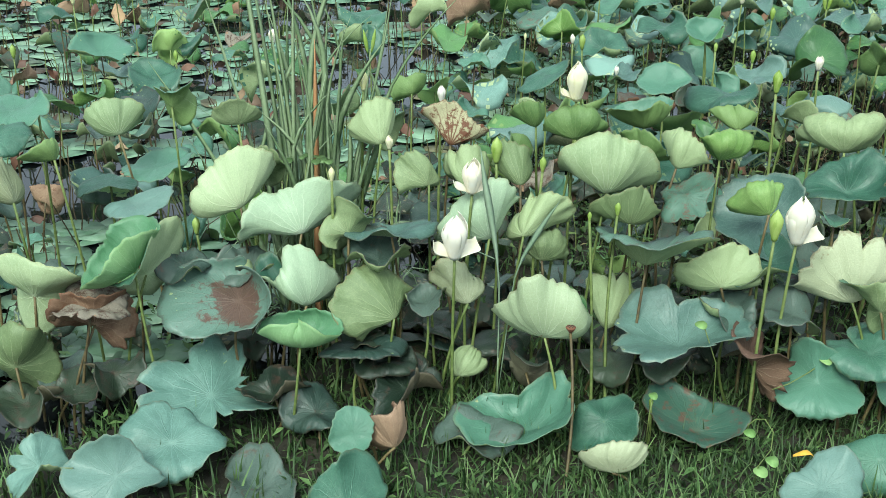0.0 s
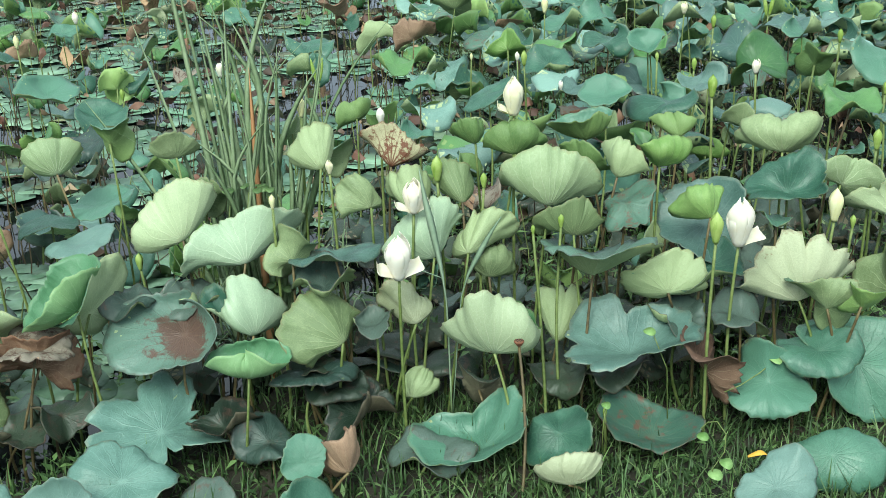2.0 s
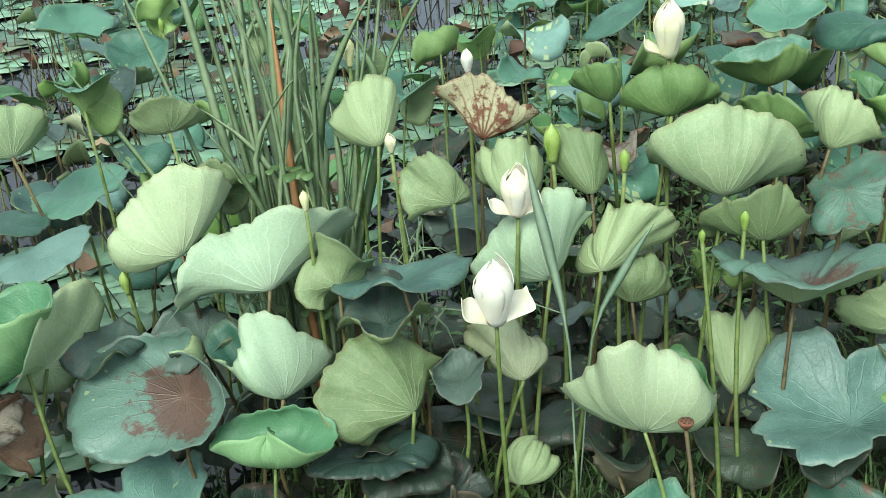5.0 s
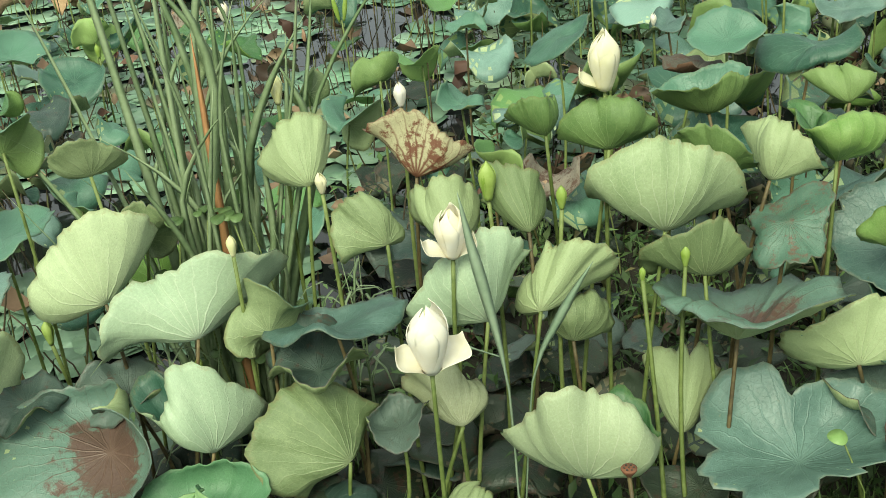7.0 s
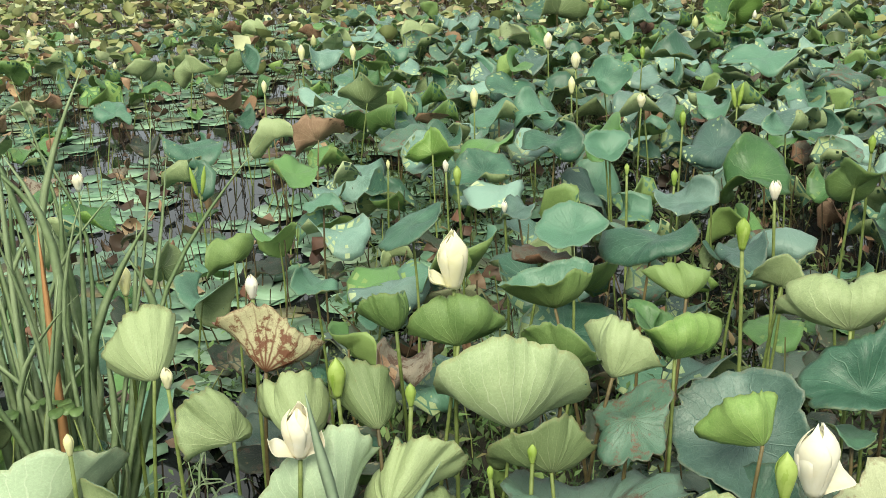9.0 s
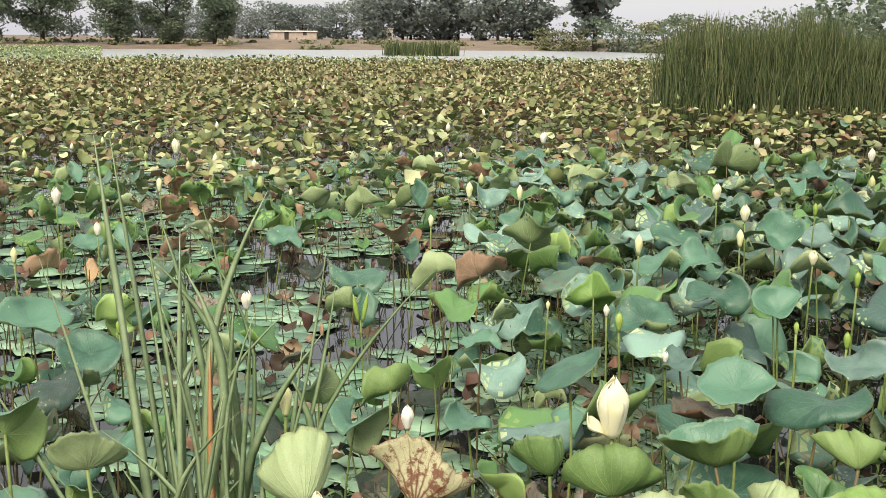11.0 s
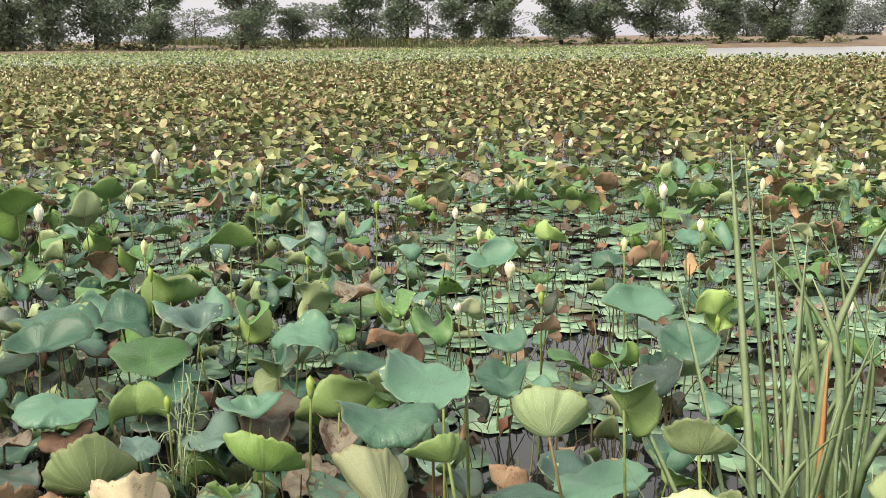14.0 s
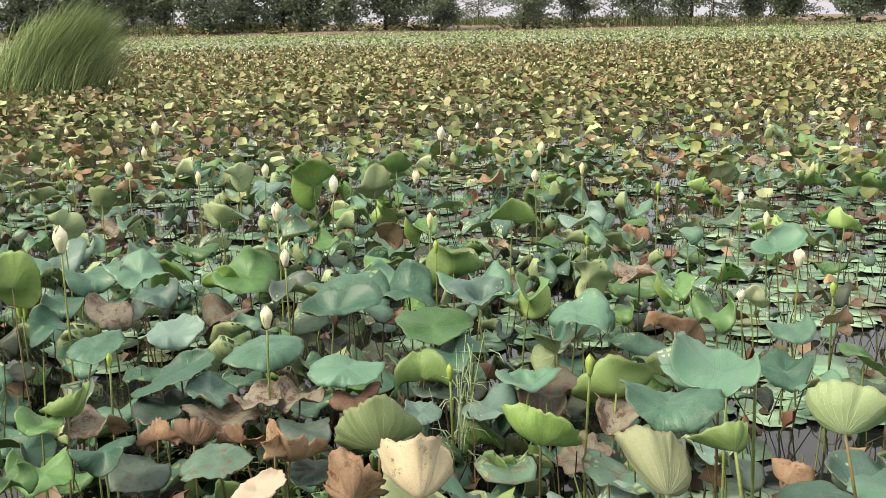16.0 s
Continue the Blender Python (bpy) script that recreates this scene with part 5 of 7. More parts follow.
lotus_leaf(-3.57, 5.75, 0.25, 0.118, "cream", tilt=40, az=-27, cup=25, wave=0.17, ragged=0.24, group="lotus leaves out on the pond")
lotus_leaf(-1.82, 2.69, 0.90, 0.149, "teal", tilt=10, az=146, wave=0.65)
lotus_leaf(-4.33, 5.11, 0.35, 0.169, "olive", tilt=68, az=-24, cup=49, wave=0.17, ragged=0.24, group="lotus leaves out on the pond")
lotus_leaf(-3.78, 7.31, 0.45, 0.151, "lime", tilt=40, az=-11, cup=33, wave=0.17, ragged=0.24, group="lotus leaves out on the pond")
lotus_leaf(-5.70, 8.70, 0.50, 0.157, "cream", tilt=38, az=-42, cup=33, wave=0.17, ragged=0.24, group="lotus leaves out on the pond")
lotus_leaf(-4.01, 6.78, 0.35, 0.192, "teal", tilt=10, az=149, cup=28, wave=0.35, group="lotus leaves out on the pond")
lotus_leaf(-4.66, 6.64, 0.40, 0.131, "teal", tilt=10, az=145, cup=12, wave=0.65, group="lotus leaves out on the pond")
lotus_leaf(-2.02, 8.46, 0.50, 0.115, "tan", tilt=43, az=-29, cup=33, wave=0.17, ragged=0.24, group="lotus leaves out on the pond")
lotus_leaf(-3.08, 8.29, 0.35, 0.142, "teal", tilt=10, az=160, cup=28, wave=0.55, group="lotus leaves out on the pond")
lotus_leaf(-2.85, 5.45, 0.30, 0.096, "rust", tilt=45, az=-37, cup=33, wave=0.17, ragged=0.24, group="lotus leaves out on the pond")
lotus_leaf(-2.00, 4.07, 0.10, 0.140, "dull", tilt=10, az=154, cup=18, wave=0.6, group="lotus leaves out on the pond")
lotus_leaf(-1.78, 4.06, 0.12, 0.137, "blue", tilt=10, az=156, cup=12, wave=0.6, group="lotus leaves out on the pond")
lotus_leaf(-2.12, 3.66, 0.15, 0.113, "tan", tilt=71, az=-14, cup=48, wave=0.17, ragged=0.24, group="lotus leaves out on the pond")
lotus_leaf(-2.40, 3.78, 0.10, 0.101, "dull", tilt=10, az=148, cup=18, wave=0.35, group="lotus leaves out on the pond")
lotus_leaf(-3.76, 2.98, 0.10, 0.188, "dull", tilt=10, az=129, cup=28, wave=0.6, group="lotus leaves out on the pond")
lotus_leaf(-2.97, 3.47, 0.05, 0.139, "mauve", tilt=10, az=140, wave=0.8, ragged=0.5, group="lotus leaves out on the pond")
lotus_leaf(-2.78, 3.78, 0.08, 0.118, "dull", tilt=10, az=144, wave=0.55, group="lotus leaves out on the pond")
lotus_leaf(-2.518, 2.093, 0.463, 0.204, "peach", tilt=52, az=-51, ragged=0.1, bend=(78, 12, -3, 8, -6, 4, 5), curl=(-20, -6, 1, -13, 27, -13, 3), rim=(0.03, 0.00, -0.04, -0.02, 0.02, 0.05, -0.03, -0.04))
lotus_leaf(-3.060, 2.245, 0.236, 0.160, "tan", tilt=52, az=-62, ragged=0.5, bend=(60, -3, -19, -2, -8, 2, 16), curl=(-10, -23, 2, 24, -15, -3, -32), rim=(-0.05, -0.05, 0.08, -0.12, -0.13, -0.01, -0.02, 0.01), group="lotus leaves out on the pond")
lotus_leaf(-3.074, 2.389, 0.393, 0.191, "olive", tilt=46, az=-74, ragged=0.1, bend=(52, -5, -15, -1, -17, 8, 3), curl=(14, -5, 1, 22, -6, -7, 28), rim=(0.01, -0.02, 0.02, -0.02, 0.01, -0.01, 0.04, 0.00), group="lotus leaves out on the pond")
lotus_leaf(-3.619, 2.023, 0.289, 0.138, "stained", tilt=11, az=117, ragged=0.4, bend=(4, 0, -2, 6, -6, 3, -3), curl=(-15, 14, 12, 4, 8, -20, 10), rim=(-0.05, 0.00, -0.12, 0.03, 0.04, 0.00, -0.03, -0.03), group="lotus leaves out on the pond")
lotus_leaf(-3.954, 2.109, 0.241, 0.134, "rust", tilt=54, az=-60, ragged=0.5, bend=(61, -26, -4, 12, -7, 5, -5), curl=(42, 7, 1, -17, 4, -10, -13), rim=(-0.05, -0.02, -0.07, -0.01, -0.06, -0.02, 0.02, -0.01), group="lotus leaves out on the pond")
lotus_leaf(-4.17, 2.06, 0.22, 0.103, "tan", tilt=63, az=-52, cup=37, wave=0.9, ragged=0.7, group="lotus leaves out on the pond")
lotus_leaf(-3.88, 2.29, 0.22, 0.093, "tan", tilt=52, az=-48, cup=34, wave=0.9, ragged=0.7, group="lotus leaves out on the pond")
lotus_leaf(-3.598, 2.340, 0.200, 0.167, "tan", tilt=-16, az=106, ragged=0.4, bend=(42, 9, -41, -14, 0, 2, 4), curl=(28, -20, 8, 30, 12, -5, 14), rim=(0.02, -0.06, -0.16, 0.01, 0.02, 0.02, 0.05, -0.06), group="lotus leaves out on the pond")
lotus_leaf(-3.57, 2.25, 0.26, 0.082, "tan", tilt=80, az=-60, cup=54, wave=0.6, ragged=0.4, group="lotus leaves out on the pond")
lotus_leaf(-3.339, 2.010, 0.250, 0.113, "peachtop", tilt=14, az=118, ragged=0.3, bend=(12, 25, 13, 16, 9, 6, -11), curl=(-6, -20, 20, -53, -31, 3, 34), rim=(0.01, 0.00, -0.05, -0.01, -0.02, -0.05, 0.02, 0.01), group="lotus leaves out on the pond")
lotus_leaf(-4.392, 2.765, 0.447, 0.193, "teal", tilt=8, az=119, ragged=0.1, bend=(-8, 4, 8, -2, -3, 4, 3), curl=(-32, -22, -6, -13, 9, -19, 2), rim=(0.04, 0.00, -0.08, 0.02, 0.05, 0.01, 0.01, -0.03), group="lotus leaves out on the pond")
lotus_leaf(-4.72, 3.56, 0.48, 0.266, "teal", tilt=14, az=128, cup=2, wave=0.35, group="lotus leaves out on the pond")
lotus_leaf(-4.527, 3.294, 0.464, 0.188, "teal", tilt=-10, az=125, ragged=0.1, bend=(40, -10, 29, 6, -16, 1, 0), curl=(-12, -33, -10, -23, 26, -2, -6), rim=(0.05, 0.09, -0.10, 0.16, -0.14, 0.09, -0.06, -0.02), group="lotus leaves out on the pond")
lotus_leaf(-3.952, 2.931, 0.391, 0.161, "teal", tilt=36, az=124, ragged=0.1, bend=(-1, 10, -24, 4, 0, -12, 3), curl=(-49, 51, 8, -8, 36, 21, -19), rim=(-0.12, 0.02, -0.06, 0.10, 0.00, 0.01, 0.01, -0.02), group="lotus leaves out on the pond")
lotus_leaf(-4.078, 3.592, 0.420, 0.201, "green", tilt=23, az=106, ragged=0.1, bend=(9, 6, -2, 2, 4, 7, -5), curl=(3, 13, -7, -2, -3, -7, 6), rim=(0.01, -0.02, -0.07, 0.01, 0.00, -0.05, 0.02, -0.03), group="lotus leaves out on the pond")
lotus_leaf(-4.53, 4.33, 0.42, 0.223, "teal", tilt=10, az=135, cup=18, wave=0.45, group="lotus leaves out on the pond")
lotus_leaf(-5.107, 2.246, 0.409, 0.143, "teal", tilt=32, az=122, ragged=0.1, bend=(5, 7, -2, -6, 0, 3, -9), curl=(-35, 60, 3, -2, 10, 6, 10), rim=(-0.02, 0.03, 0.01, -0.01, 0.03, -0.02, 0.02, -0.04), group="lotus leaves out on the pond")
lotus_leaf(-5.06, 2.63, 0.40, 0.167, "blue", tilt=10, az=119, cup=12, wave=0.65, group="lotus leaves out on the pond")
lotus_leaf(-4.601, 2.428, 0.345, 0.189, "teal", tilt=-5, az=129, ragged=0.1, bend=(-5, 18, 30, -6, -1, 1, -2), curl=(25, -26, 26, -5, -18, 8, -2), rim=(-0.08, -0.15, 0.03, 0.07, 0.02, 0.02, -0.03, -0.09), group="lotus leaves out on the pond")
lotus_leaf(-5.48, 2.15, 0.45, 0.121, "teal", tilt=40, az=112, wave=0.35, group="lotus leaves out on the pond")
lotus_leaf(-4.293, 1.730, 0.380, 0.139, "green", tilt=45, az=-35, ragged=0.1, bend=(53, 31, 57, 15, 17, -11, 4), curl=(42, 17, -14, -41, -22, 5, 2), rim=(0.01, 0.16, 0.10, 0.05, 0.00, 0.03, 0.01, 0.04), group="lotus leaves out on the pond")
lotus_leaf(-4.38, 1.65, 0.34, 0.110, "lime", tilt=10, az=112, cup=28, wave=0.35, group="lotus leaves out on the pond")
lotus_leaf(-4.32, 1.85, 0.30, 0.131, "mauve", tilt=10, az=114, cup=18, wave=0.7, ragged=0.4, group="lotus leaves out on the pond")
lotus_leaf(-4.036, 1.755, 0.289, 0.131, "teal", tilt=32, az=89, ragged=0.1, bend=(9, 47, 37, -33, 28, -4, 14), curl=(-53, 3, -39, 31, 15, 30, -19), rim=(-0.13, 0.09, -0.09, 0.00, 0.00, 0.01, -0.01, -0.03), group="lotus leaves out on the pond")
lotus_leaf(-5.56, 3.45, 0.48, 0.210, "green", tilt=10, az=123, wave=0.35, group="lotus leaves out on the pond")
lotus_leaf(-5.61, 3.29, 0.45, 0.112, "lime", tilt=63, az=-43, cup=45, wave=0.17, ragged=0.24, group="lotus leaves out on the pond")
lotus_leaf(-6.12, 3.05, 0.48, 0.215, "teal", tilt=10, az=117, cup=18, wave=0.45, group="lotus leaves out on the pond")
lotus_leaf(-6.28, 2.80, 0.48, 0.195, "teal", tilt=10, az=115, cup=18, wave=0.55, group="lotus leaves out on the pond")
lotus_leaf(-5.78, 2.97, 0.42, 0.137, "blue", tilt=10, az=118, cup=12, wave=0.65, group="lotus leaves out on the pond")
lotus_leaf(-5.66, 2.61, 0.40, 0.147, "mauve", tilt=10, az=116, wave=0.5, group="lotus leaves out on the pond")
lotus_leaf(-4.37, 2.45, 0.28, 0.122, "blue", tilt=10, az=120, cup=12, wave=0.6, group="lotus leaves out on the pond")
lotus_leaf(-4.19, 2.58, 0.25, 0.129, "mauve", tilt=10, az=123, cup=28, wave=0.7, ragged=0.3, group="lotus leaves out on the pond")
lotus_leaf(-4.27, 2.46, 0.20, 0.175, "mauve", tilt=10, az=121, wave=0.8, ragged=0.5, group="lotus leaves out on the pond")
lotus_leaf(-4.56, 2.34, 0.20, 0.152, "dull", tilt=10, az=118, cup=12, wave=0.6, group="lotus leaves out on the pond")
lotus_leaf(-4.09, 2.75, 0.25, 0.123, "mauve", tilt=10, az=125, cup=12, wave=0.7, ragged=0.4, group="lotus leaves out on the pond")
lotus_leaf(-3.89, 2.91, 0.26, 0.122, "rust", tilt=10, az=128, cup=12, wave=0.8, ragged=0.6, group="lotus leaves out on the pond")
lotus_leaf(-3.97, 3.31, 0.30, 0.129, "olive", tilt=10, az=131, cup=28, wave=0.65, group="lotus leaves out on the pond")
lotus_leaf(-3.62, 2.49, 0.12, 0.123, "dull", tilt=10, az=126, wave=0.55, group="lotus leaves out on the pond")
lotus_leaf(-3.90, 2.64, 0.18, 0.131, "dull", tilt=10, az=125, wave=0.45, group="lotus leaves out on the pond")
lotus_leaf(-4.12, 1.92, 0.12, 0.135, "dull", tilt=10, az=116, cup=18, wave=0.55, group="lotus leaves out on the pond")
lotus_leaf(-7.61, 5.47, 0.60, 0.251, "lime", tilt=45, az=-70, cup=32, wave=0.17, ragged=0.24, group="lotus leaves out on the pond")
lotus_leaf(-5.22, 5.38, 0.60, 0.168, "lime", tilt=40, az=-47, cup=30, wave=0.17, ragged=0.24, group="lotus leaves out on the pond")
lotus_leaf(-8.59, 5.34, 0.60, 0.150, "pale", tilt=45, az=-62, cup=33, wave=0.17, ragged=0.24, group="lotus leaves out on the pond")
lotus_leaf(-8.31, 6.99, 0.50, 0.197, "green", tilt=42, az=-58, cup=33, wave=0.17, ragged=0.24, group="lotus leaves out on the pond")
lotus_leaf(-6.80, 2.88, 0.70, 0.128, "pale", tilt=48, az=-50, cup=33, wave=0.17, ragged=0.24, group="lotus leaves out on the pond")
lotus_leaf(-8.70, 3.57, 0.60, 0.134, "olive", tilt=44, az=-76, cup=33, wave=0.17, ragged=0.24, group="lotus leaves out on the pond")
lotus_leaf(-8.05, 3.76, 0.60, 0.155, "olive", tilt=44, az=-48, cup=33, wave=0.17, ragged=0.24, group="lotus leaves out on the pond")
lotus_leaf(-2.841, 4.166, 0.377, 0.183, "teal", tilt=12, az=150, ragged=0.1, bend=(-41, 5, -10, -14, 21, 2, -9), curl=(10, -3, -5, 22, 8, -4, 13), rim=(-0.07, 0.06, -0.01, 0.12, 0.03, 0.06, -0.03, -0.01), group="lotus leaves out on the pond")
lotus_leaf(-5.84, 2.15, 0.60, 0.178, "lime", tilt=49, az=-73, cup=33, wave=0.17, ragged=0.24, group="lotus leaves out on the pond")
lotus_leaf(-6.93, 4.12, 0.55, 0.193, "olive", tilt=41, az=-43, cup=33, wave=0.17, ragged=0.24, group="lotus leaves out on the pond")
lotus_leaf(-7.61, 6.12, 0.50, 0.207, "olive", tilt=44, az=-67, cup=33, wave=0.17, ragged=0.24, group="lotus leaves out on the pond")
lotus_leaf(-8.52, 5.59, 0.50, 0.162, "blue", tilt=10, az=124, wave=0.35, group="lotus leaves out on the pond")
lotus_leaf(-2.98, 5.19, 0.30, 0.142, "teal", tilt=10, az=151, wave=0.45, group="lotus leaves out on the pond")
lotus_leaf(-3.97, 1.48, 0.30, 0.134, "green", tilt=10, az=112, wave=0.45, group="lotus leaves out on the pond")
lotus_leaf(-6.03, 2.53, 0.40, 0.152, "teal", tilt=10, az=114, cup=18, wave=0.45, group="lotus leaves out on the pond")
lotus_leaf(-3.84, 1.30, 0.35, 0.095, "green", tilt=10, az=110, cup=28, wave=0.55, group="lotus leaves out on the pond")
lotus_leaf(-5.46, 3.22, 0.30, 0.170, "mauve", tilt=10, az=121, wave=0.35, group="lotus leaves out on the pond")
lotus_leaf(-5.65, 2.79, 0.35, 0.116, "dull", tilt=10, az=117, cup=28, wave=0.45, group="lotus leaves out on the pond")
lotus_leaf(-4.64, 3.73, 0.35, 0.114, "rust", tilt=10, az=130, wave=0.55, ragged=0.5, group="lotus leaves out on the pond")
lotus_leaf(-5.33, 3.62, 0.40, 0.157, "dull", tilt=10, az=125, cup=18, wave=0.35, group="lotus leaves out on the pond")
lotus_leaf(1.601, 2.168, 0.114, 0.214, "teal", tilt=27, az=-157, ragged=0.1, bend=(9, -11, 31, 23, -2, -9, -8), curl=(-8, -13, -9, -7, 22, 5, 6), rim=(-0.04, 0.02, 0.00, -0.07, -0.01, 0.09, -0.01, 0.05))
lotus_leaf(1.332, 1.668, 0.046, 0.165, "teal", tilt=40, az=-164, ragged=0.1, bend=(-15, 13, -4, 2, -3, 2, 0), curl=(-50, -11, -3, 35, 9, -3, 2), rim=(0.07, -0.02, 0.05, -0.06, -0.03, -0.05, 0.01, -0.02))
lotus_leaf(1.66, 2.66, 0.65, 0.154, "pale", tilt=50, az=40, cup=33, wave=0.17, ragged=0.24)
lotus_leaf(1.83, 2.53, 0.56, 0.171, "pale", tilt=56, az=22, cup=33, wave=0.17, ragged=0.24)
lotus_leaf(1.77, 2.32, 0.33, 0.167, "olive", tilt=59, az=32, cup=33, wave=0.17, ragged=0.24)
lotus_leaf(2.23, 3.75, 0.90, 0.159, "teal", tilt=25, az=-156, cup=18, wave=0.45, group="lotus leaves out on the pond")
lotus_leaf(1.54, 2.06, 0.40, 0.096, "lime", tilt=57, az=17, cup=33, wave=0.17, ragged=0.24)
lotus_leaf(1.45, 2.14, 0.36, 0.146, "olive", tilt=61, az=29, cup=33, wave=0.17, ragged=0.24)
lotus_leaf(1.77, 2.91, 0.90, 0.123, "green", tilt=10, az=-156, wave=0.45)
lotus_leaf(1.93, 2.76, 0.85, 0.131, "blue", tilt=10, az=-154, cup=18, wave=0.65)
lotus_leaf(1.33, 2.41, 0.60, 0.067, "teal", tilt=10, az=-159, cup=12, wave=0.35)
lotus_leaf(1.80, 3.45, 0.95, 0.107, "green", tilt=45, az=27, cup=33, wave=0.17, ragged=0.24, group="lotus leaves out on the pond")
lotus_leaf(-0.63, 3.00, 0.70, 0.074, "teal", tilt=10, az=173, wave=0.45)
lotus_leaf(-0.83, 2.62, 0.70, 0.091, "olive", tilt=48, az=-5, cup=33, wave=0.17, ragged=0.24)
lotus_leaf(-0.65, 2.72, 0.55, 0.095, "teal", tilt=10, az=173, cup=12, wave=0.35)
lotus_leaf(0.242, 2.382, 0.437, 0.143, "olive", tilt=54, az=-5, ragged=0.2, bend=(55, -26, 10, -3, 0, -2, -11), curl=(58, -21, -43, 5, -14, 19, 3), rim=(0.01, 0.01, -0.03, -0.03, 0.02, -0.03, -0.01, -0.03))
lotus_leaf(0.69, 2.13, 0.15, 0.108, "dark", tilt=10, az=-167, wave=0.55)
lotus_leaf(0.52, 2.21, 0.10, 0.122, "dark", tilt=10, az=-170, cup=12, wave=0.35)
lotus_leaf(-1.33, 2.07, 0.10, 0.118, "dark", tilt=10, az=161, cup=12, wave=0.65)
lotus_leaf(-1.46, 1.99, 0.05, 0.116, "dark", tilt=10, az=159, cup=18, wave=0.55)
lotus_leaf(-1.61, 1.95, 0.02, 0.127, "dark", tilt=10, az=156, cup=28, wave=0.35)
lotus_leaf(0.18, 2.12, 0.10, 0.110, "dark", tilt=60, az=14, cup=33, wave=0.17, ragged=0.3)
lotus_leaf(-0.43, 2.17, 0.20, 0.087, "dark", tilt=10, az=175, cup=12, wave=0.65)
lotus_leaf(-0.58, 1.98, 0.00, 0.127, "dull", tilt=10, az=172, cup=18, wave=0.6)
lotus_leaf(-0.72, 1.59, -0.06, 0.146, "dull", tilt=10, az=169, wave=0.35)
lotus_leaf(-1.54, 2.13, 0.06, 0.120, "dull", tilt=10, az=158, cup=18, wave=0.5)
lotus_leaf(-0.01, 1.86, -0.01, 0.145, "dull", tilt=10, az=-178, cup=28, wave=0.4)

# ---- lotus flowers and buds ----
lotus_flower(-0.09, 2.06, 0.58, 0.169, "white", droop=2)
lotus_flower(-0.03, 2.28, 0.74, 0.132, "white", droop=2, spread=0.3)
lotus_flower(1.11, 2.14, 0.62, 0.177, "white", droop=1, turn=200)
lotus_flower(1.005, 2.06, 0.665, 0.115, "green")
lotus_flower(0.36, 2.60, 1.00, 0.147, "cream", droop=1)
lotus_flower(-0.45, 2.70, 1.00, 0.082, "yellow")
lotus_flower(-0.15, 2.81, 0.93, 0.064, "white")
lotus_flower(-0.54, 2.33, 0.76, 0.056, "yellow")
lotus_flower(0.06, 2.45, 0.80, 0.101, "green")
lotus_flower(0.23, 2.41, 0.78, 0.061, "green")
lotus_flower(1.15, 2.75, 1.00, 0.092, "green")
lotus_flower(-1.08, 2.46, 0.49, 0.072, "green", foot=(0.02, 0.12))
lotus_flower(-1.76, 2.80, 0.85, 0.059, "green")
lotus_flower(-0.34, 2.50, 0.83, 0.053, "cream")
lotus_flower(0.51, 2.36, 0.63, 0.057, "green", foot=(-0.02, -0.24))
lotus_flower(0.40, 2.30, 0.63, 0.039, "green", foot=(0.03, -0.2))
lotus_flower(-0.70, 2.41, 0.40, 0.050, "green")
lotus_flower(0.57, 4.33, 0.80, 0.084, "green")
lotus_flower(1.32, 4.53, 0.75, 0.054, "green")
lotus_flower(1.52, 4.50, 0.70, 0.074, "green")
lotus_flower(1.56, 3.53, 0.90, 0.066, "white", spread=0.6)
lotus_flower(0.63, 5.37, 0.60, 0.058, "white")
lotus_flower(1.81, 7.72, 0.70, 0.125, "cream")
lotus_flower(1.57, 6.76, 0.70, 0.110, "yellow")
lotus_flower(0.99, 6.99, 0.60, 0.129, "yellow")
lotus_flower(-0.13, 9.04, 0.65, 0.136, "yellow")
lotus_flower(0.28, 8.97, 0.65, 0.125, "yellow")
lotus_flower(-0.38, 7.91, 0.60, 0.094, "yellow")
lotus_flower(1.92, 6.43, 0.66, 0.084, "cream", spread=0.7)
lotus_flower(1.89, 9.12, 0.65, 0.138, "cream")
lotus_flower(1.93, 5.67, 0.70, 0.087, "green")
lotus_flower(0.37, 5.89, 0.50, 0.052, "yellow")
lotus_flower(0.80, 4.59, 0.60, 0.051, "white")
lotus_flower(4.31, 12.69, 0.60, 0.150, "white")
lotus_flower(3.59, 15.09, 0.50, 0.162, "white")
lotus_flower(5.91, 16.42, 0.50, 0.194, "cream")
lotus_flower(0.75, 15.49, 0.50, 0.165, "white")
lotus_flower(2.47, 8.35, 0.65, 0.100, "green")
lotus_flower(3.13, 9.64, 0.60, 0.094, "white")
lotus_flower(-2.85, 9.54, 0.60, 0.126, "yellow")
lotus_flower(-3.45, 8.73, 0.60, 0.141, "white")
lotus_flower(-2.89, 6.64, 0.55, 0.102, "yellow")
lotus_flower(-3.37, 5.95, 0.45, 0.120, "cream", spread=0.5)
lotus_flower(-2.82, 7.90, 0.50, 0.099, "white")
lotus_flower(-4.59, 7.25, 0.55, 0.093, "white")
lotus_flower(-1.43, 6.57, 0.30, 0.114, "white", spread=0.5)
lotus_flower(-3.58, 5.66, 0.25, 0.081, "white", spread=0.6)
lotus_flower(-2.39, 3.64, 0.45, 0.073, "green")
lotus_flower(-3.44, 3.10, 0.40, 0.084, "green")
lotus_flower(-4.75, 5.62, 0.45, 0.079, "green")
lotus_flower(-1.95, 5.78, 0.35, 0.080, "green")
lotus_flower(-3.60, 12.66, 0.60, 0.179, "cream")
lotus_flower(-7.58, 8.31, 0.60, 0.142, "cream")
lotus_flower(-9.42, 8.63, 0.60, 0.170, "white")
lotus_flower(-5.32, 7.20, 0.55, 0.106, "green")
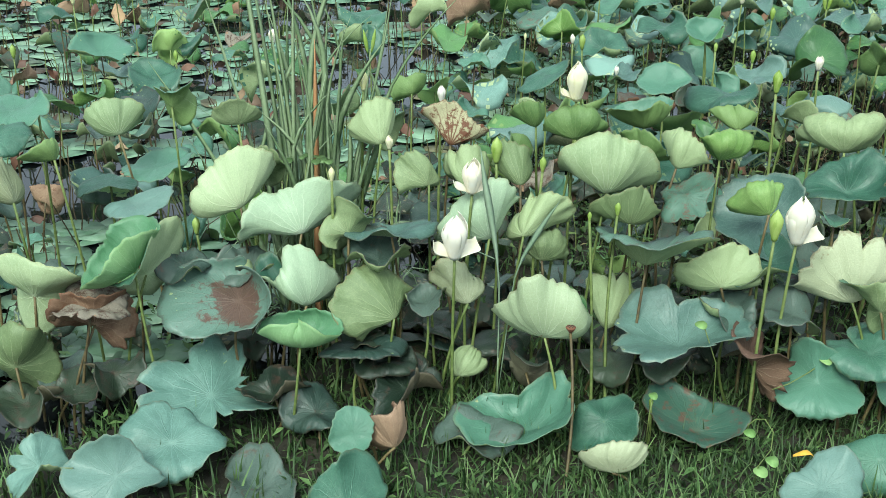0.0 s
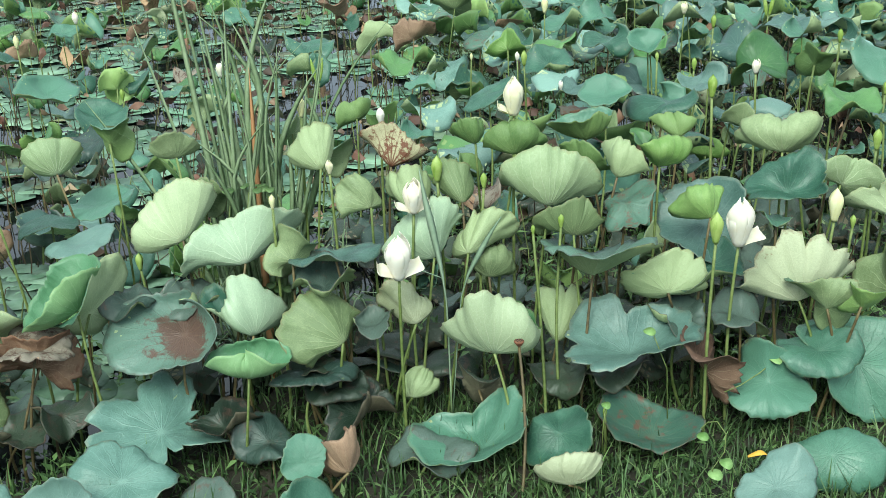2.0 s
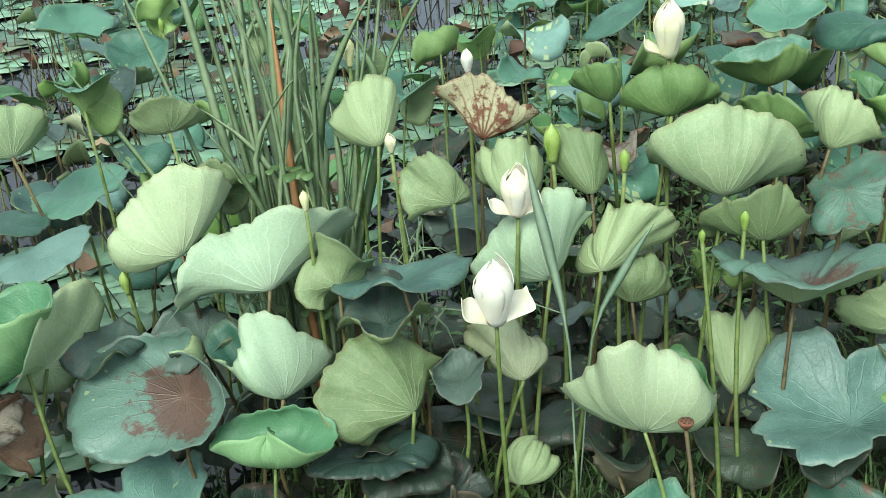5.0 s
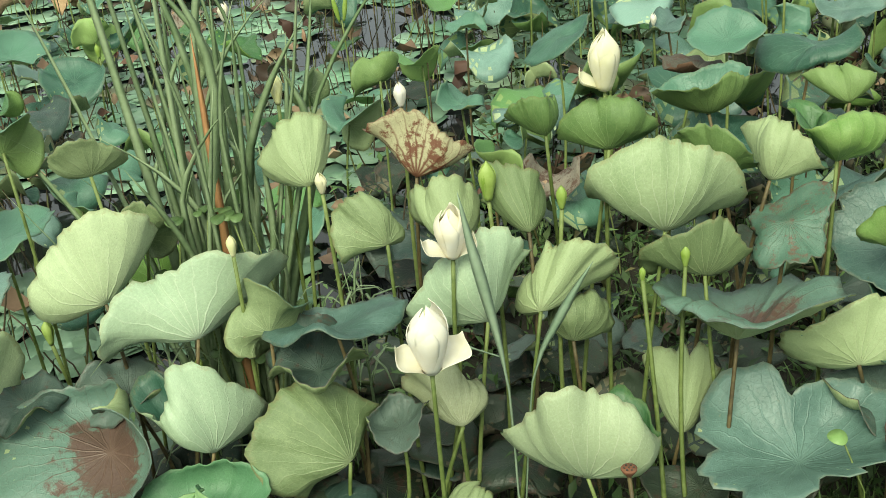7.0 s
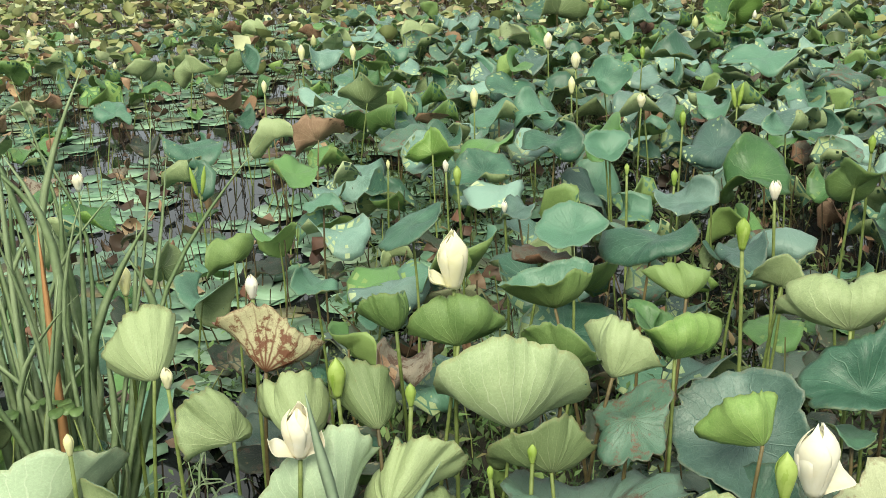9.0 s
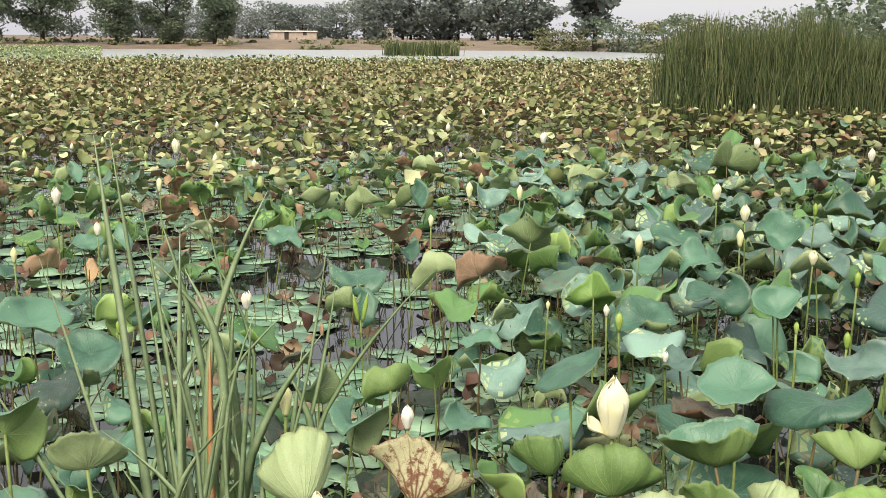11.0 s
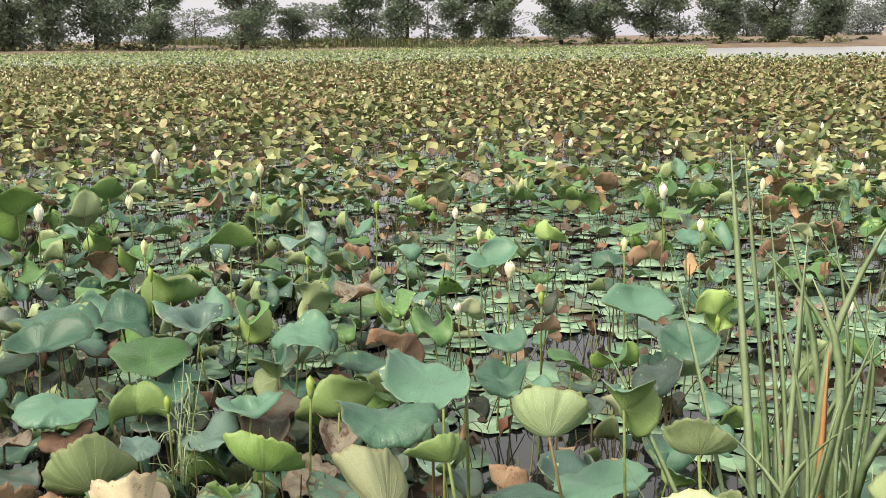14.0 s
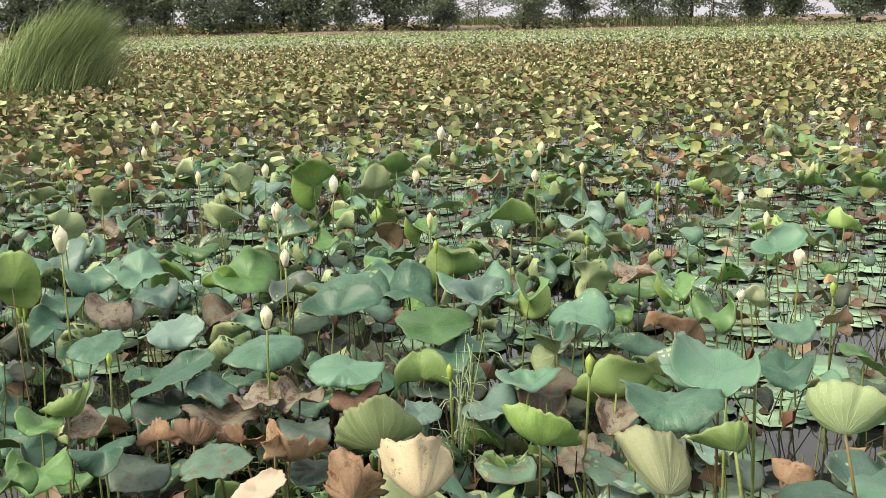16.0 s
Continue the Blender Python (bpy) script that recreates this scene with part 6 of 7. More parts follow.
lotus_flower(-4.15, 2.63, 0.60, 0.102, "cream")
lotus_flower(-5.34, 2.22, 0.85, 0.137, "cream")
lotus_flower(-5.96, 3.95, 0.70, 0.131, "cream")
lotus_flower(-5.17, 3.45, 0.60, 0.101, "white")
lotus_flower(-5.41, 4.79, 0.60, 0.111, "yellow")
lotus_flower(-7.17, 5.34, 0.60, 0.145, "white")
lotus_flower(-7.31, 6.36, 0.55, 0.126, "cream")
lotus_flower(-6.57, 7.10, 0.55, 0.115, "cream")
lotus_flower(-4.09, 6.78, 0.50, 0.108, "yellow")
lotus_flower(-2.85, 3.34, 0.50, 0.098, "green")
lotus_flower(-4.44, 2.00, 0.50, 0.067, "green")
lotus_flower(-8.46, 4.86, 0.60, 0.123, "yellow")
lotus_flower(-8.38, 5.50, 0.60, 0.128, "cream")
lotus_flower(-9.50, 4.75, 0.60, 0.132, "cream")
lotus_flower(-6.53, 7.70, 0.55, 0.119, "yellow")
lotus_flower(-4.80, 4.28, 0.60, 0.085, "green")
lotus_flower(-2.96, 5.60, 0.40, 0.093, "green")
lotus_flower(-12.83, 6.86, 0.60, 0.181, "cream")
lotus_flower(-10.41, 4.62, 0.60, 0.128, "yellow")
lotus_flower(1.49, 2.26, 0.65, 0.127, "yellow")
lotus_flower(1.77, 2.62, 0.80, 0.085, "green")
lotus_flower(1.58, 2.31, 0.60, 0.053, "green")
lotus_flower(2.50, 4.04, 0.95, 0.098, "white")
lotus_flower(2.08, 3.90, 0.95, 0.071, "green")
lotus_flower(1.97, 3.06, 0.90, 0.061, "green")
lotus_flower(0.62, 1.97, 0.05, 0.038, "green")


# ---- the lotus field ----
def spaced(n, near, far, gap, low=-78.0, high=34.0):
    """Places at least gap apart, and clear of the leaves placed one by one."""
    taken = [(o.location.x, o.location.y) for o in scene.objects if o.name.startswith("lotus_") and o.parent is None and o.type == "EMPTY"]
    cells, out = {}, []
    for p in taken:
        cells.setdefault((int(p[0] // gap), int(p[1] // gap)), []).append(p)
    for p in wedge(n * 6, near, far, low, high):
        c = (int(p[0] // gap), int(p[1] // gap))
        if any(math.hypot(p[0] - q[0], p[1] - q[1]) < gap for i in (-1, 0, 1) for j in (-1, 0, 1) for q in cells.get((c[0] + i, c[1] + j), ())):
            continue
        cells.setdefault(c, []).append(tuple(p))
        out.append(tuple(p))
        if len(out) == n:
            break
    return out


def joined_leaves(kind, spots, seed, low, high, sizes, label, shapes=3, tip=0.3):
    """Leaves of one kind in a few meshes, each with a blade of its own shape."""
    top, below, words = LOOKS[kind]
    under = kind in ("olive", "lime", "rust", "tan", "cream", "pale", "moss")
    withered = kind in ("rust", "mauve", "dark", "cream", "tan", "dull")
    for k in range(shapes):
        mine = spots[k::shapes]
        n = len(mine)
        if not n:
            continue
        g = random.Random(seed * 10 + k)
        bend, curl, rim = wild_blade(g, g.uniform(14, 34) if under else g.uniform(-4, 20), under)
        v, f, index, flat = blade_shape(1.0, bend, curl, rim, 0.3, g.uniform(0.35, 0.7) if withered else g.uniform(0.05, 0.3), seed * 10 + k, 4, 20, thick=0.012, rough=0.1)
        z = low + (high - low) * rng.random(n)
        lean = rng.uniform(-0.8, -0.05, n) if under else rng.normal(0, tip, n)
        face = -np.arctan2(mine[:, 0], mine[:, 1]) + rng.normal(0, 0.9, n) if under else rng.random(n) * 6.28
        size = sizes[0] + (sizes[1] - sizes[0]) * rng.random(n)
        scattered("lotus_leaves", v, f, np.column_stack([mine, z]), turned(face, lean), size * (0.8 if withered else 1.0), (TOPS[top], UNDERS[below]),
                  label + " " + words.replace("leaf", "leaves").replace(" a ", " "), "lotus leaves", True, index, flat)


def loose_leaves():
    """Leaves between the ones placed singly, out to about sixteen metres: the nearest as things, the rest joined by kind."""
    kinds = ["teal"] * 5 + ["green", "green", "blue", "blue", "moss", "olive", "olive", "dull", "stained", "pale", "lime", "rust", "cream", "mauve", "dark"]
    places = spaced(1350, 3.2, 16.0, 0.24)
    g = random.Random(77)
    near = [p for p in places if math.hypot(*p) < 6.0][:70]
    for p in near:
        kind = g.choice(("teal", "teal", "teal", "green", "blue", "dull", "olive", "dark", "lime", "moss"))
        under = kind in ("olive", "lime", "moss")
        lotus_leaf(p[0], p[1], WATER + g.uniform(0.08, 0.4), g.uniform(0.09, 0.16), kind, tilt=g.uniform(39, 60) if under else g.uniform(4, 24), az=g.uniform(-60, 60) if under else g.uniform(0, 360),
                   cup=g.uniform(14, 30) if under else g.uniform(-4, 18), wave=g.uniform(0.2, 0.5), ragged=0.4 if kind in ("dark", "dull") else 0.12, group="lotus leaves out on the pond")
    # an open lane of water and pads runs out past the reeds
    lane = lambda p: -34 < math.degrees(math.atan2(p[0], p[1])) < 3 and math.hypot(*p) < 10.0
    rest = [p for p in places if p not in near and (not lane(p) or g.random() < 0.42)]
    # fresh and blue-green near the bank and to the right, yellowing and withered farther out
    fresh = [p for p in rest if math.hypot(*p) < (7.5 if p[0] > -0.7 * p[1] else 11.0) + 2.5 * g.random() or math.degrees(math.atan2(p[0], p[1])) > 6]
    aged = [p for p in rest if p not in fresh]
    for i, kind in enumerate(kinds):
        joined_leaves(kind, np.array(fresh[i::len(kinds)]), 900 + i, WATER + 0.1, WATER + 0.52, (0.1, 0.21), "many")
    kinds = ("green", "green", "olive", "olive", "cream", "pale", "stained", "rust", "moss", "tan", "lime", "cream", "mauve")
    for i, kind in enumerate(kinds):
        joined_leaves(kind, np.array(aged[i::len(kinds)]), 1000 + i, WATER + 0.1, WATER + 0.5, (0.09, 0.2), "many")
    # the thick growth on the right
    thick = np.array(spaced(480, 3.6, 15.0, 0.24, 0.0, 34.0))
    for i, kind in enumerate(("teal", "green", "blue", "silver", "moss", "stained")):
        joined_leaves(kind, thick[i::6], 960 + i, WATER + 0.25, WATER + 0.65, (0.12, 0.21), "many")
    # and on the left, low over the water
    thick = np.array([p for p in spaced(330, 2.7, 9.0, 0.2, -78.0, -16.0) if not lane(p) or g.random() < 0.35])
    for i, kind in enumerate(("teal", "green", "teal", "dark", "stained", "blue", "olive")):
        joined_leaves(kind, thick[i::7], 940 + i, WATER + 0.06, WATER + 0.32, (0.09, 0.18), "many", tip=0.25)
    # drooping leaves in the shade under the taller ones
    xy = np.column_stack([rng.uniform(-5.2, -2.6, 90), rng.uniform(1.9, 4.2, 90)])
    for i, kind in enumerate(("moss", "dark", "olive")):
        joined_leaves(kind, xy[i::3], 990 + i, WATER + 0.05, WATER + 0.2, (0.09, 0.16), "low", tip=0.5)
    # low, shaded and decaying leaves that close the gaps near the bank; most have the shade in their colour
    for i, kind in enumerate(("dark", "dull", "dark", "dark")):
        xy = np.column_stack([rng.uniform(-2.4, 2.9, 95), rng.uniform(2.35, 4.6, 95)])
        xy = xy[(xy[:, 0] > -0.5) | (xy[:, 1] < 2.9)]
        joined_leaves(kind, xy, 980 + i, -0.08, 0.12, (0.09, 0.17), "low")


loose_leaves()


def field():
    """The leaves past those that one could count: dense out to the far shore."""
    for i, (cup, n) in enumerate(((0.3, 4600), (0.6, 4600), (0.1, 4200), (-0.25, 3600), (0.8, 3000))):
        v, f = simple_leaf(8, cup, 50 + i)
        xy = wedge(n, 12, 42)
        z = WATER + 0.18 + 0.42 * rng.random(n)
        scattered("lotus_leaves", v, f, np.column_stack([xy, z]), turned(rng.random(n) * 6.28, np.abs(rng.normal(0, 0.6, n))), 0.045 + 0.07 * rng.random(n), FIELD,
                  "dense lotus leaves, green, olive and rust brown", "lotus leaves", smooth=i % 2 == 0)
    for i, (cup, n, near, far_end, power, material, label) in enumerate(((0.5, 36000, 24, 78, 1.7, FIELD_BROWN, "browning lotus leaves, rust, tan and olive"), (0.2, 28000, 24, 74, 1.7, FIELD_BROWN, "browning lotus leaves, rust, tan and olive"),
                                                          (0.4, 90000, 66, 178, 1.8, FIELD_FAR, "far green lotus leaves covering the pond"))):
        v = [(0, 0, -0.1)] + [((0.7 + 0.3 * (k % 2)) * math.cos(k * 1.2566), (0.8 + 0.2 * (k % 3)) * math.sin(k * 1.2566), cup * (0.6 + 0.5 * ((k * 2) % 5 - 2))) for k in range(5)]
        f = [(0, 1 + k, 1 + (k + 1) % 5) for k in range(5)]
        if near > 60:
            v, f = [(-1, -0.3, 0.15), (-0.1, -0.95, 0.0), (0.9, 0.1, 0.2), (0, 1, 0.0)], [(0, 1, 2, 3)]
        xy = wedge(n, near, far_end, power=power)
        far = np.hypot(xy[:, 0], xy[:, 1])
        az = np.degrees(np.arctan2(xy[:, 0], xy[:, 1]))
        keep = ~((az > -19.5) & (far > 90 + 5 * np.sin(az))) & (far < [shore_far(a) - 3 for a in az])
        xy, n = xy[keep], int(keep.sum())
        z = WATER + 0.15 + 0.5 * rng.random(n)
        scattered("lotus_leaves", v, f, np.column_stack([xy, z]), turned(rng.random(n) * 6.28, np.abs(rng.normal(0, 0.6, n))), (0.1 if near > 60 else 0.05) + 0.085 * rng.random(n), material, label, "lotus leaves")
    # blossoms and buds
    v = [(0, 0, 0), (0, 0, 1)]
    f = []
    for k in range(6):
        w = k * math.pi / 3
        v += [(0.24 * math.cos(w), 0.24 * math.sin(w), 0.28), (0.2 * math.cos(w), 0.2 * math.sin(w), 0.62)]
    for k in range(6):
        a, b = 2 + 2 * k, 2 + 2 * ((k + 1) % 6)
        f += [(0, b, a), (a, b, b + 1, a + 1), (a + 1, b + 1, 1)]
    n = 7500
    xy = wedge(n, 10, 178, power=1.6)
    far, az = np.hypot(xy[:, 0], xy[:, 1]), np.degrees(np.arctan2(xy[:, 0], xy[:, 1]))
    keep = ~((az > -19.5) & (far > 89)) & ((far > 34) | (rng.random(n) < 0.55))
    xy, n = xy[keep], int(keep.sum())
    scattered("lotus_blossoms", v, f, np.column_stack([xy, WATER + 0.5 + 0.3 * rng.random(n)]), turned(rng.random(n) * 6.28, 0.25 * rng.random(n)), 0.075 + 0.075 * rng.random(n), BLOSSOM,
              "white and yellow lotus blossoms over the far leaves", "lotus flowers", smooth=True)
    # bare and leaf-bearing stalks standing in the water
    v, f = [], []
    for z, w, b in ((0, 1, 0), (0.5, 0.9, 0.05), (1, 0.7, 0.02)):
        v += [(w * math.cos(k * 2.094) * 0.012 + b, w * math.sin(k * 2.094) * 0.012, z) for k in range(3)]
    f = [(i * 3 + k, i * 3 + (k + 1) % 3, i * 3 + 3 + (k + 1) % 3, i * 3 + 3 + k) for i in range(2) for k in range(3)]
    n = 6500
    xy = wedge(n, 3.2, 24, power=1.5)
    scattered("standing_stalks", v, f, np.column_stack([xy, np.full(n, WATER - 0.1)]), turned(rng.random(n) * 6.28, rng.normal(0, 0.3, n)), np.column_stack([np.ones(n) * 0.4, np.ones(n) * 0.4, 0.15 + 0.4 * rng.random(n)]), STALKS,
              "thin brown and green leaf stalks standing in water", "stalks")
    v, f = tube([(0, 0, 0), (0.02, 0, 0.45), (0.10, 0, 0.8), (0.28, 0, 0.95), (0.46, 0, 0.82), (0.55, 0, 0.5)], (0.010, 0.010, 0.009, 0.009, 0.008, 0.006), 3)
    n = 3600
    xy = wedge(n, 3.2, 22, power=1.5)
    scattered("bent_dead_stalks", v, f, np.column_stack([xy, np.full(n, WATER - 0.05)]), turned(rng.random(n) * 6.28, rng.normal(0, 0.25, n)), np.column_stack([0.12 + 0.3 * rng.random(n), 0.4 + 0 * xy[:, 0], 0.08 + 0.26 * rng.random(n)]), DEAD,
              "bent dead brown stalks drooping into water", "stalks")
    # pads that lie on the water
    def pad(seed):
        q = random.Random(seed)
        ph = q.uniform(0, 6), q.uniform(0, 6)
        edge = [1 + 0.1 * math.sin(2 * k * 0.483 + ph[0]) + 0.07 * math.sin(5 * k * 0.483 + ph[1]) + q.uniform(-0.05, 0.05) for k in range(13)]
        v = [(0, 0, 0.01)] + [(r * math.cos(k * 0.4833 + 0.15), r * math.sin(k * 0.4833 + 0.15), 0.006 + q.uniform(0, 0.05)) for k, r in enumerate(edge)]
        v += [(x, y, z - 0.012) for x, y, z in v[1:]]
        return v, [(0, k, k + 1) for k in range(1, 13)] + [(k, k + 13, k + 14, k + 1) for k in range(1, 13)]

    v, f = pad(1)
    n = 7000
    xy = wedge(n, 2.9, 19, low=-75, high=12, power=1.5)
    xy = xy[(np.hypot(xy[:, 0], xy[:, 1]) > 4.6) | (xy[:, 0] < -0.75)]
    xy = xy[[noise.noise((a * 0.75, b * 0.75, 7.0)) > (-0.22 if a > -0.7 * b else 0.0) and (a > -0.85 * b or math.hypot(a, b) > 5.8) for a, b in xy]]
    close = np.hypot(xy[:, 0], xy[:, 1]) < 5.4
    models = [mesh_of("lily_pad", np.array(pad(q)[0]) * 0.12, f, (PADS_SINGLE,)) for q in (5, 6, 7, 8)]
    for k, p in enumerate(xy[close][:220]):
        single = tagged(new("lily_pad", models[k % 4]), "round pale green pad floating on the water", "lily pad", "floating lily pads")
        single.matrix_world = pose(p[0], p[1], WATER + 0.003 + 0.0001 * k, 0, 0, 47 * k) @ Matrix.Scale(0.6 + 0.85 * ((k * 0.618) % 1), 4)
    xy = xy[~close]
    for seed in (1, 2, 3, 4):
        v, f = pad(seed)
        mine = xy[seed - 1::4]
        n = len(mine)
        scattered("floating_pads", v, f, np.column_stack([mine, WATER + 0.004 + 0.02 * rng.random(n)]), turned(rng.random(n) * 6.28, rng.normal(0, 0.05, n)), 0.06 + 0.13 * rng.random(n), PADS,
                  "round green pads floating on the water", "lily pads", smooth=True)
    # withered scraps lying between the pads
    v, f = simple_leaf(6, 0.5, 91)
    n = 2600
    xy = wedge(n, 3.0, 24, power=1.5)
    scattered("withered_leaves", v, f, np.column_stack([xy, WATER + 0.02 + 0.12 * rng.random(n)]), turned(rng.random(n) * 6.28, rng.normal(0, 0.6, n)), 0.02 + 0.055 * rng.random(n), LITTER,
              "withered brown leaf scraps on the water", "dead leaves")
    # shrivelled leaves still hanging on their stalks
    for i in range(3):
        v, f = simple_leaf(9, -0.55 - 0.2 * i, 95 + i)
        n = 110
        xy = wedge(n, 4.2, 14, low=-70, high=30, power=1.5)
        size = 0.035 + 0.05 * rng.random(n)
        scattered("shrivelled_leaves", v, f, np.column_stack([xy, WATER + 0.14 + 0.22 * rng.random(n)]), turned(rng.random(n) * 6.28, rng.normal(0, 0.8, n)), np.column_stack([size * rng.uniform(0.25, 0.6, n), size, size]), HANGING,
                  "shrivelled rust-red leaves hanging from their stalks", "dead leaves")


field()


# ---- reeds, cattails and grass ----
def strip(points, widths, side):
    """A narrow creased blade along points; side is its width direction."""
    v, f = [], []
    side = Vector(side).normalized()
    up = (Vector(points[-1]) - Vector(points[0])).normalized()
    out = side.cross(up).normalized()
    for p, w in zip(points, widths):
        p = Vector(p)
        v += [p - side * w, p + out * w * 0.18, p + side * w, p - out * w * 0.04]
    for i in range(len(points) - 1):
        a, b = i * 4, i * 4 + 4
        f += [(a + k, a + (k + 1) % 4, b + (k + 1) % 4, b + k) for k in range(4)]
    f += [(3, 2, 1, 0), tuple(len(v) - 4 + k for k in range(4))]
    return v, f


def reed_clump(x, y):
    g = random.Random(5)
    z0 = floor_at(x, y)
    ob = thing("reed_clump", x, y, z0, "clump of tall green reeds with long narrow blades", "reeds")

    def blade(bx, by, tx, ty, height, width, bow, material=REED, label="", nod=0.0):
        pts, ws = [], []
        for i in range(17):
            s = i / 16
            k = s**1.35
            bent = nod * max(0.0, s - 0.72) ** 1.5
            pts.append((bx + (tx - bx) * k + bow * math.sin(math.pi * s) * 0.4 + bent * 1.6, by + (ty - by) * k, height * (s - 0.55 * abs(bent))))
            ws.append(width * (0.75 + 0.45 * math.sin(math.pi * min(1, s * 1.2 + 0.1))) * (1 - 0.93 * max(0, s - 0.84) / 0.16))
        a = g.uniform(-0.7, 0.7)
        part("reed_blade", mesh_of("reed_blade", *strip(pts, ws, (math.cos(a), math.sin(a), 0)), (material,)), ob, label)

    for i in range(44):
        bx, by = g.gauss(0.02, 0.055), g.gauss(0, 0.05)
        h = g.uniform(1.15, 2.05) * (1 - 0.6 * abs(bx))
        blade(bx, by, bx * 1.6 + g.gauss(0.04, 0.18), by + g.gauss(0, 0.14), h, g.uniform(0.005, 0.0165), g.uniform(-0.12, 0.12), nod=g.choice((0, 0, -0.3, -0.9, 0.5, 0.9)))
    for i in range(18):
        bx, by = g.gauss(0, 0.06), g.gauss(0, 0.06)
        blade(bx, by, bx * 1.6 + g.gauss(0.0, 0.16), by + g.gauss(0, 0.12), g.uniform(0.5, 1.1), g.uniform(0.003, 0.006), g.uniform(-0.05, 0.05))
    # long blades that lean over to one side
    blade(-0.05, 0.02, -0.62, 0.12, 1.35, 0.015, 0.10)
    blade(-0.06, -0.03, -0.34, -0.1, 1.7, 0.012, 0.05)
    blade(-0.04, -0.02, -0.42, -0.25, 1.2, 0.004, 0.03)
    blade(-0.02, 0.0, -0.22, 0.1, 1.98, 0.009, 0.02)
    blade(0.05, -0.09, 0.075, -0.1, 1.5, 0.013, 0.0, REED_DRY, "dead orange-brown reed blade")
    return ob


reed_clump(-0.70, 2.75)


def blade_stand(name, centre, spread, n, height, width, bend, material, label, category, wind=0.0, round_tuft=False):
    """A stand of many narrow upright blades in one mesh."""
    v, f = [], []
    for i, (z, w) in enumerate(((0, 0.8), (0.35, 1), (0.7, 0.75), (0.9, 0.4), (1, 0.06))):
        v += [(-w, bend * z**2.5, z), (w, bend * z**2.5, z), (0, bend * z**2.5 + 0.4 * w * width, z)]
    f = [(i * 3 + k, i * 3 + (k + 1) % 3, i * 3 + 3 + (k + 1) % 3, i * 3 + 3 + k) for i in range(4) for k in range(3)]
    p = (rng.random((n, 2)) * 2 - 1) * spread
    p[:, 0] += rng.normal(0, 0.06, n) * spread[0]
    if round_tuft:
        p = np.clip(rng.normal(0, 0.42, (n, 2)), -1, 1) * spread
    xy = p + centre
    inside = 1 - (0.35 if round_tuft else 0.16) * np.hypot(p[:, 0] / spread[0], p[:, 1] / spread[1] * round_tuft) ** (2 if round_tuft else 3)
    h = height * (0.62 + 0.38 * rng.random(n) ** 0.7) * np.maximum(inside, 0.45) * (1 + 0.06 * np.sin(p[:, 0] * 3 / spread[0] * 2.2))
    z = np.array([max(floor_at(a, b), WATER - 0.2) for a, b in xy]) - 0.05
    yaw = rng.random(n) * 6.28 if not wind else rng.normal(wind, 0.5, n)
    scattered(name, v, f, np.column_stack([xy, z]), turned(yaw, rng.normal(0, 0.09, n)), np.column_stack([np.full(n, width), h, h]), material, label, category)


blade_stand("cattail_stand", (6.75, 26.8), (2.65, 1.5), 3600, 3.0, 0.016, 0.12, CATTAIL, "dense stand of tall dark green cattails", "cattails")
blade_stand("cattail_stand", (6.6, 25.2), (2.5, 0.5), 750, 2.2, 0.014, 0.2, CATTAIL, "lower cattails at the edge of the stand", "cattails")
blade_stand("tall_grass_stand", (-29.1, 12.5), (1.9, 1.7), 2600, 3.15, 0.014, 0.55, TALLGRASS, "wind-bent tuft of tall green grass", "tall grass", wind=-0.5, round_tuft=True)
blade_stand("reed_island", (-8.5, 131), (4.2, 1.6), 700, 2.1, 0.06, 0.15, CATTAIL, "green reed island out in the open water", "reeds")


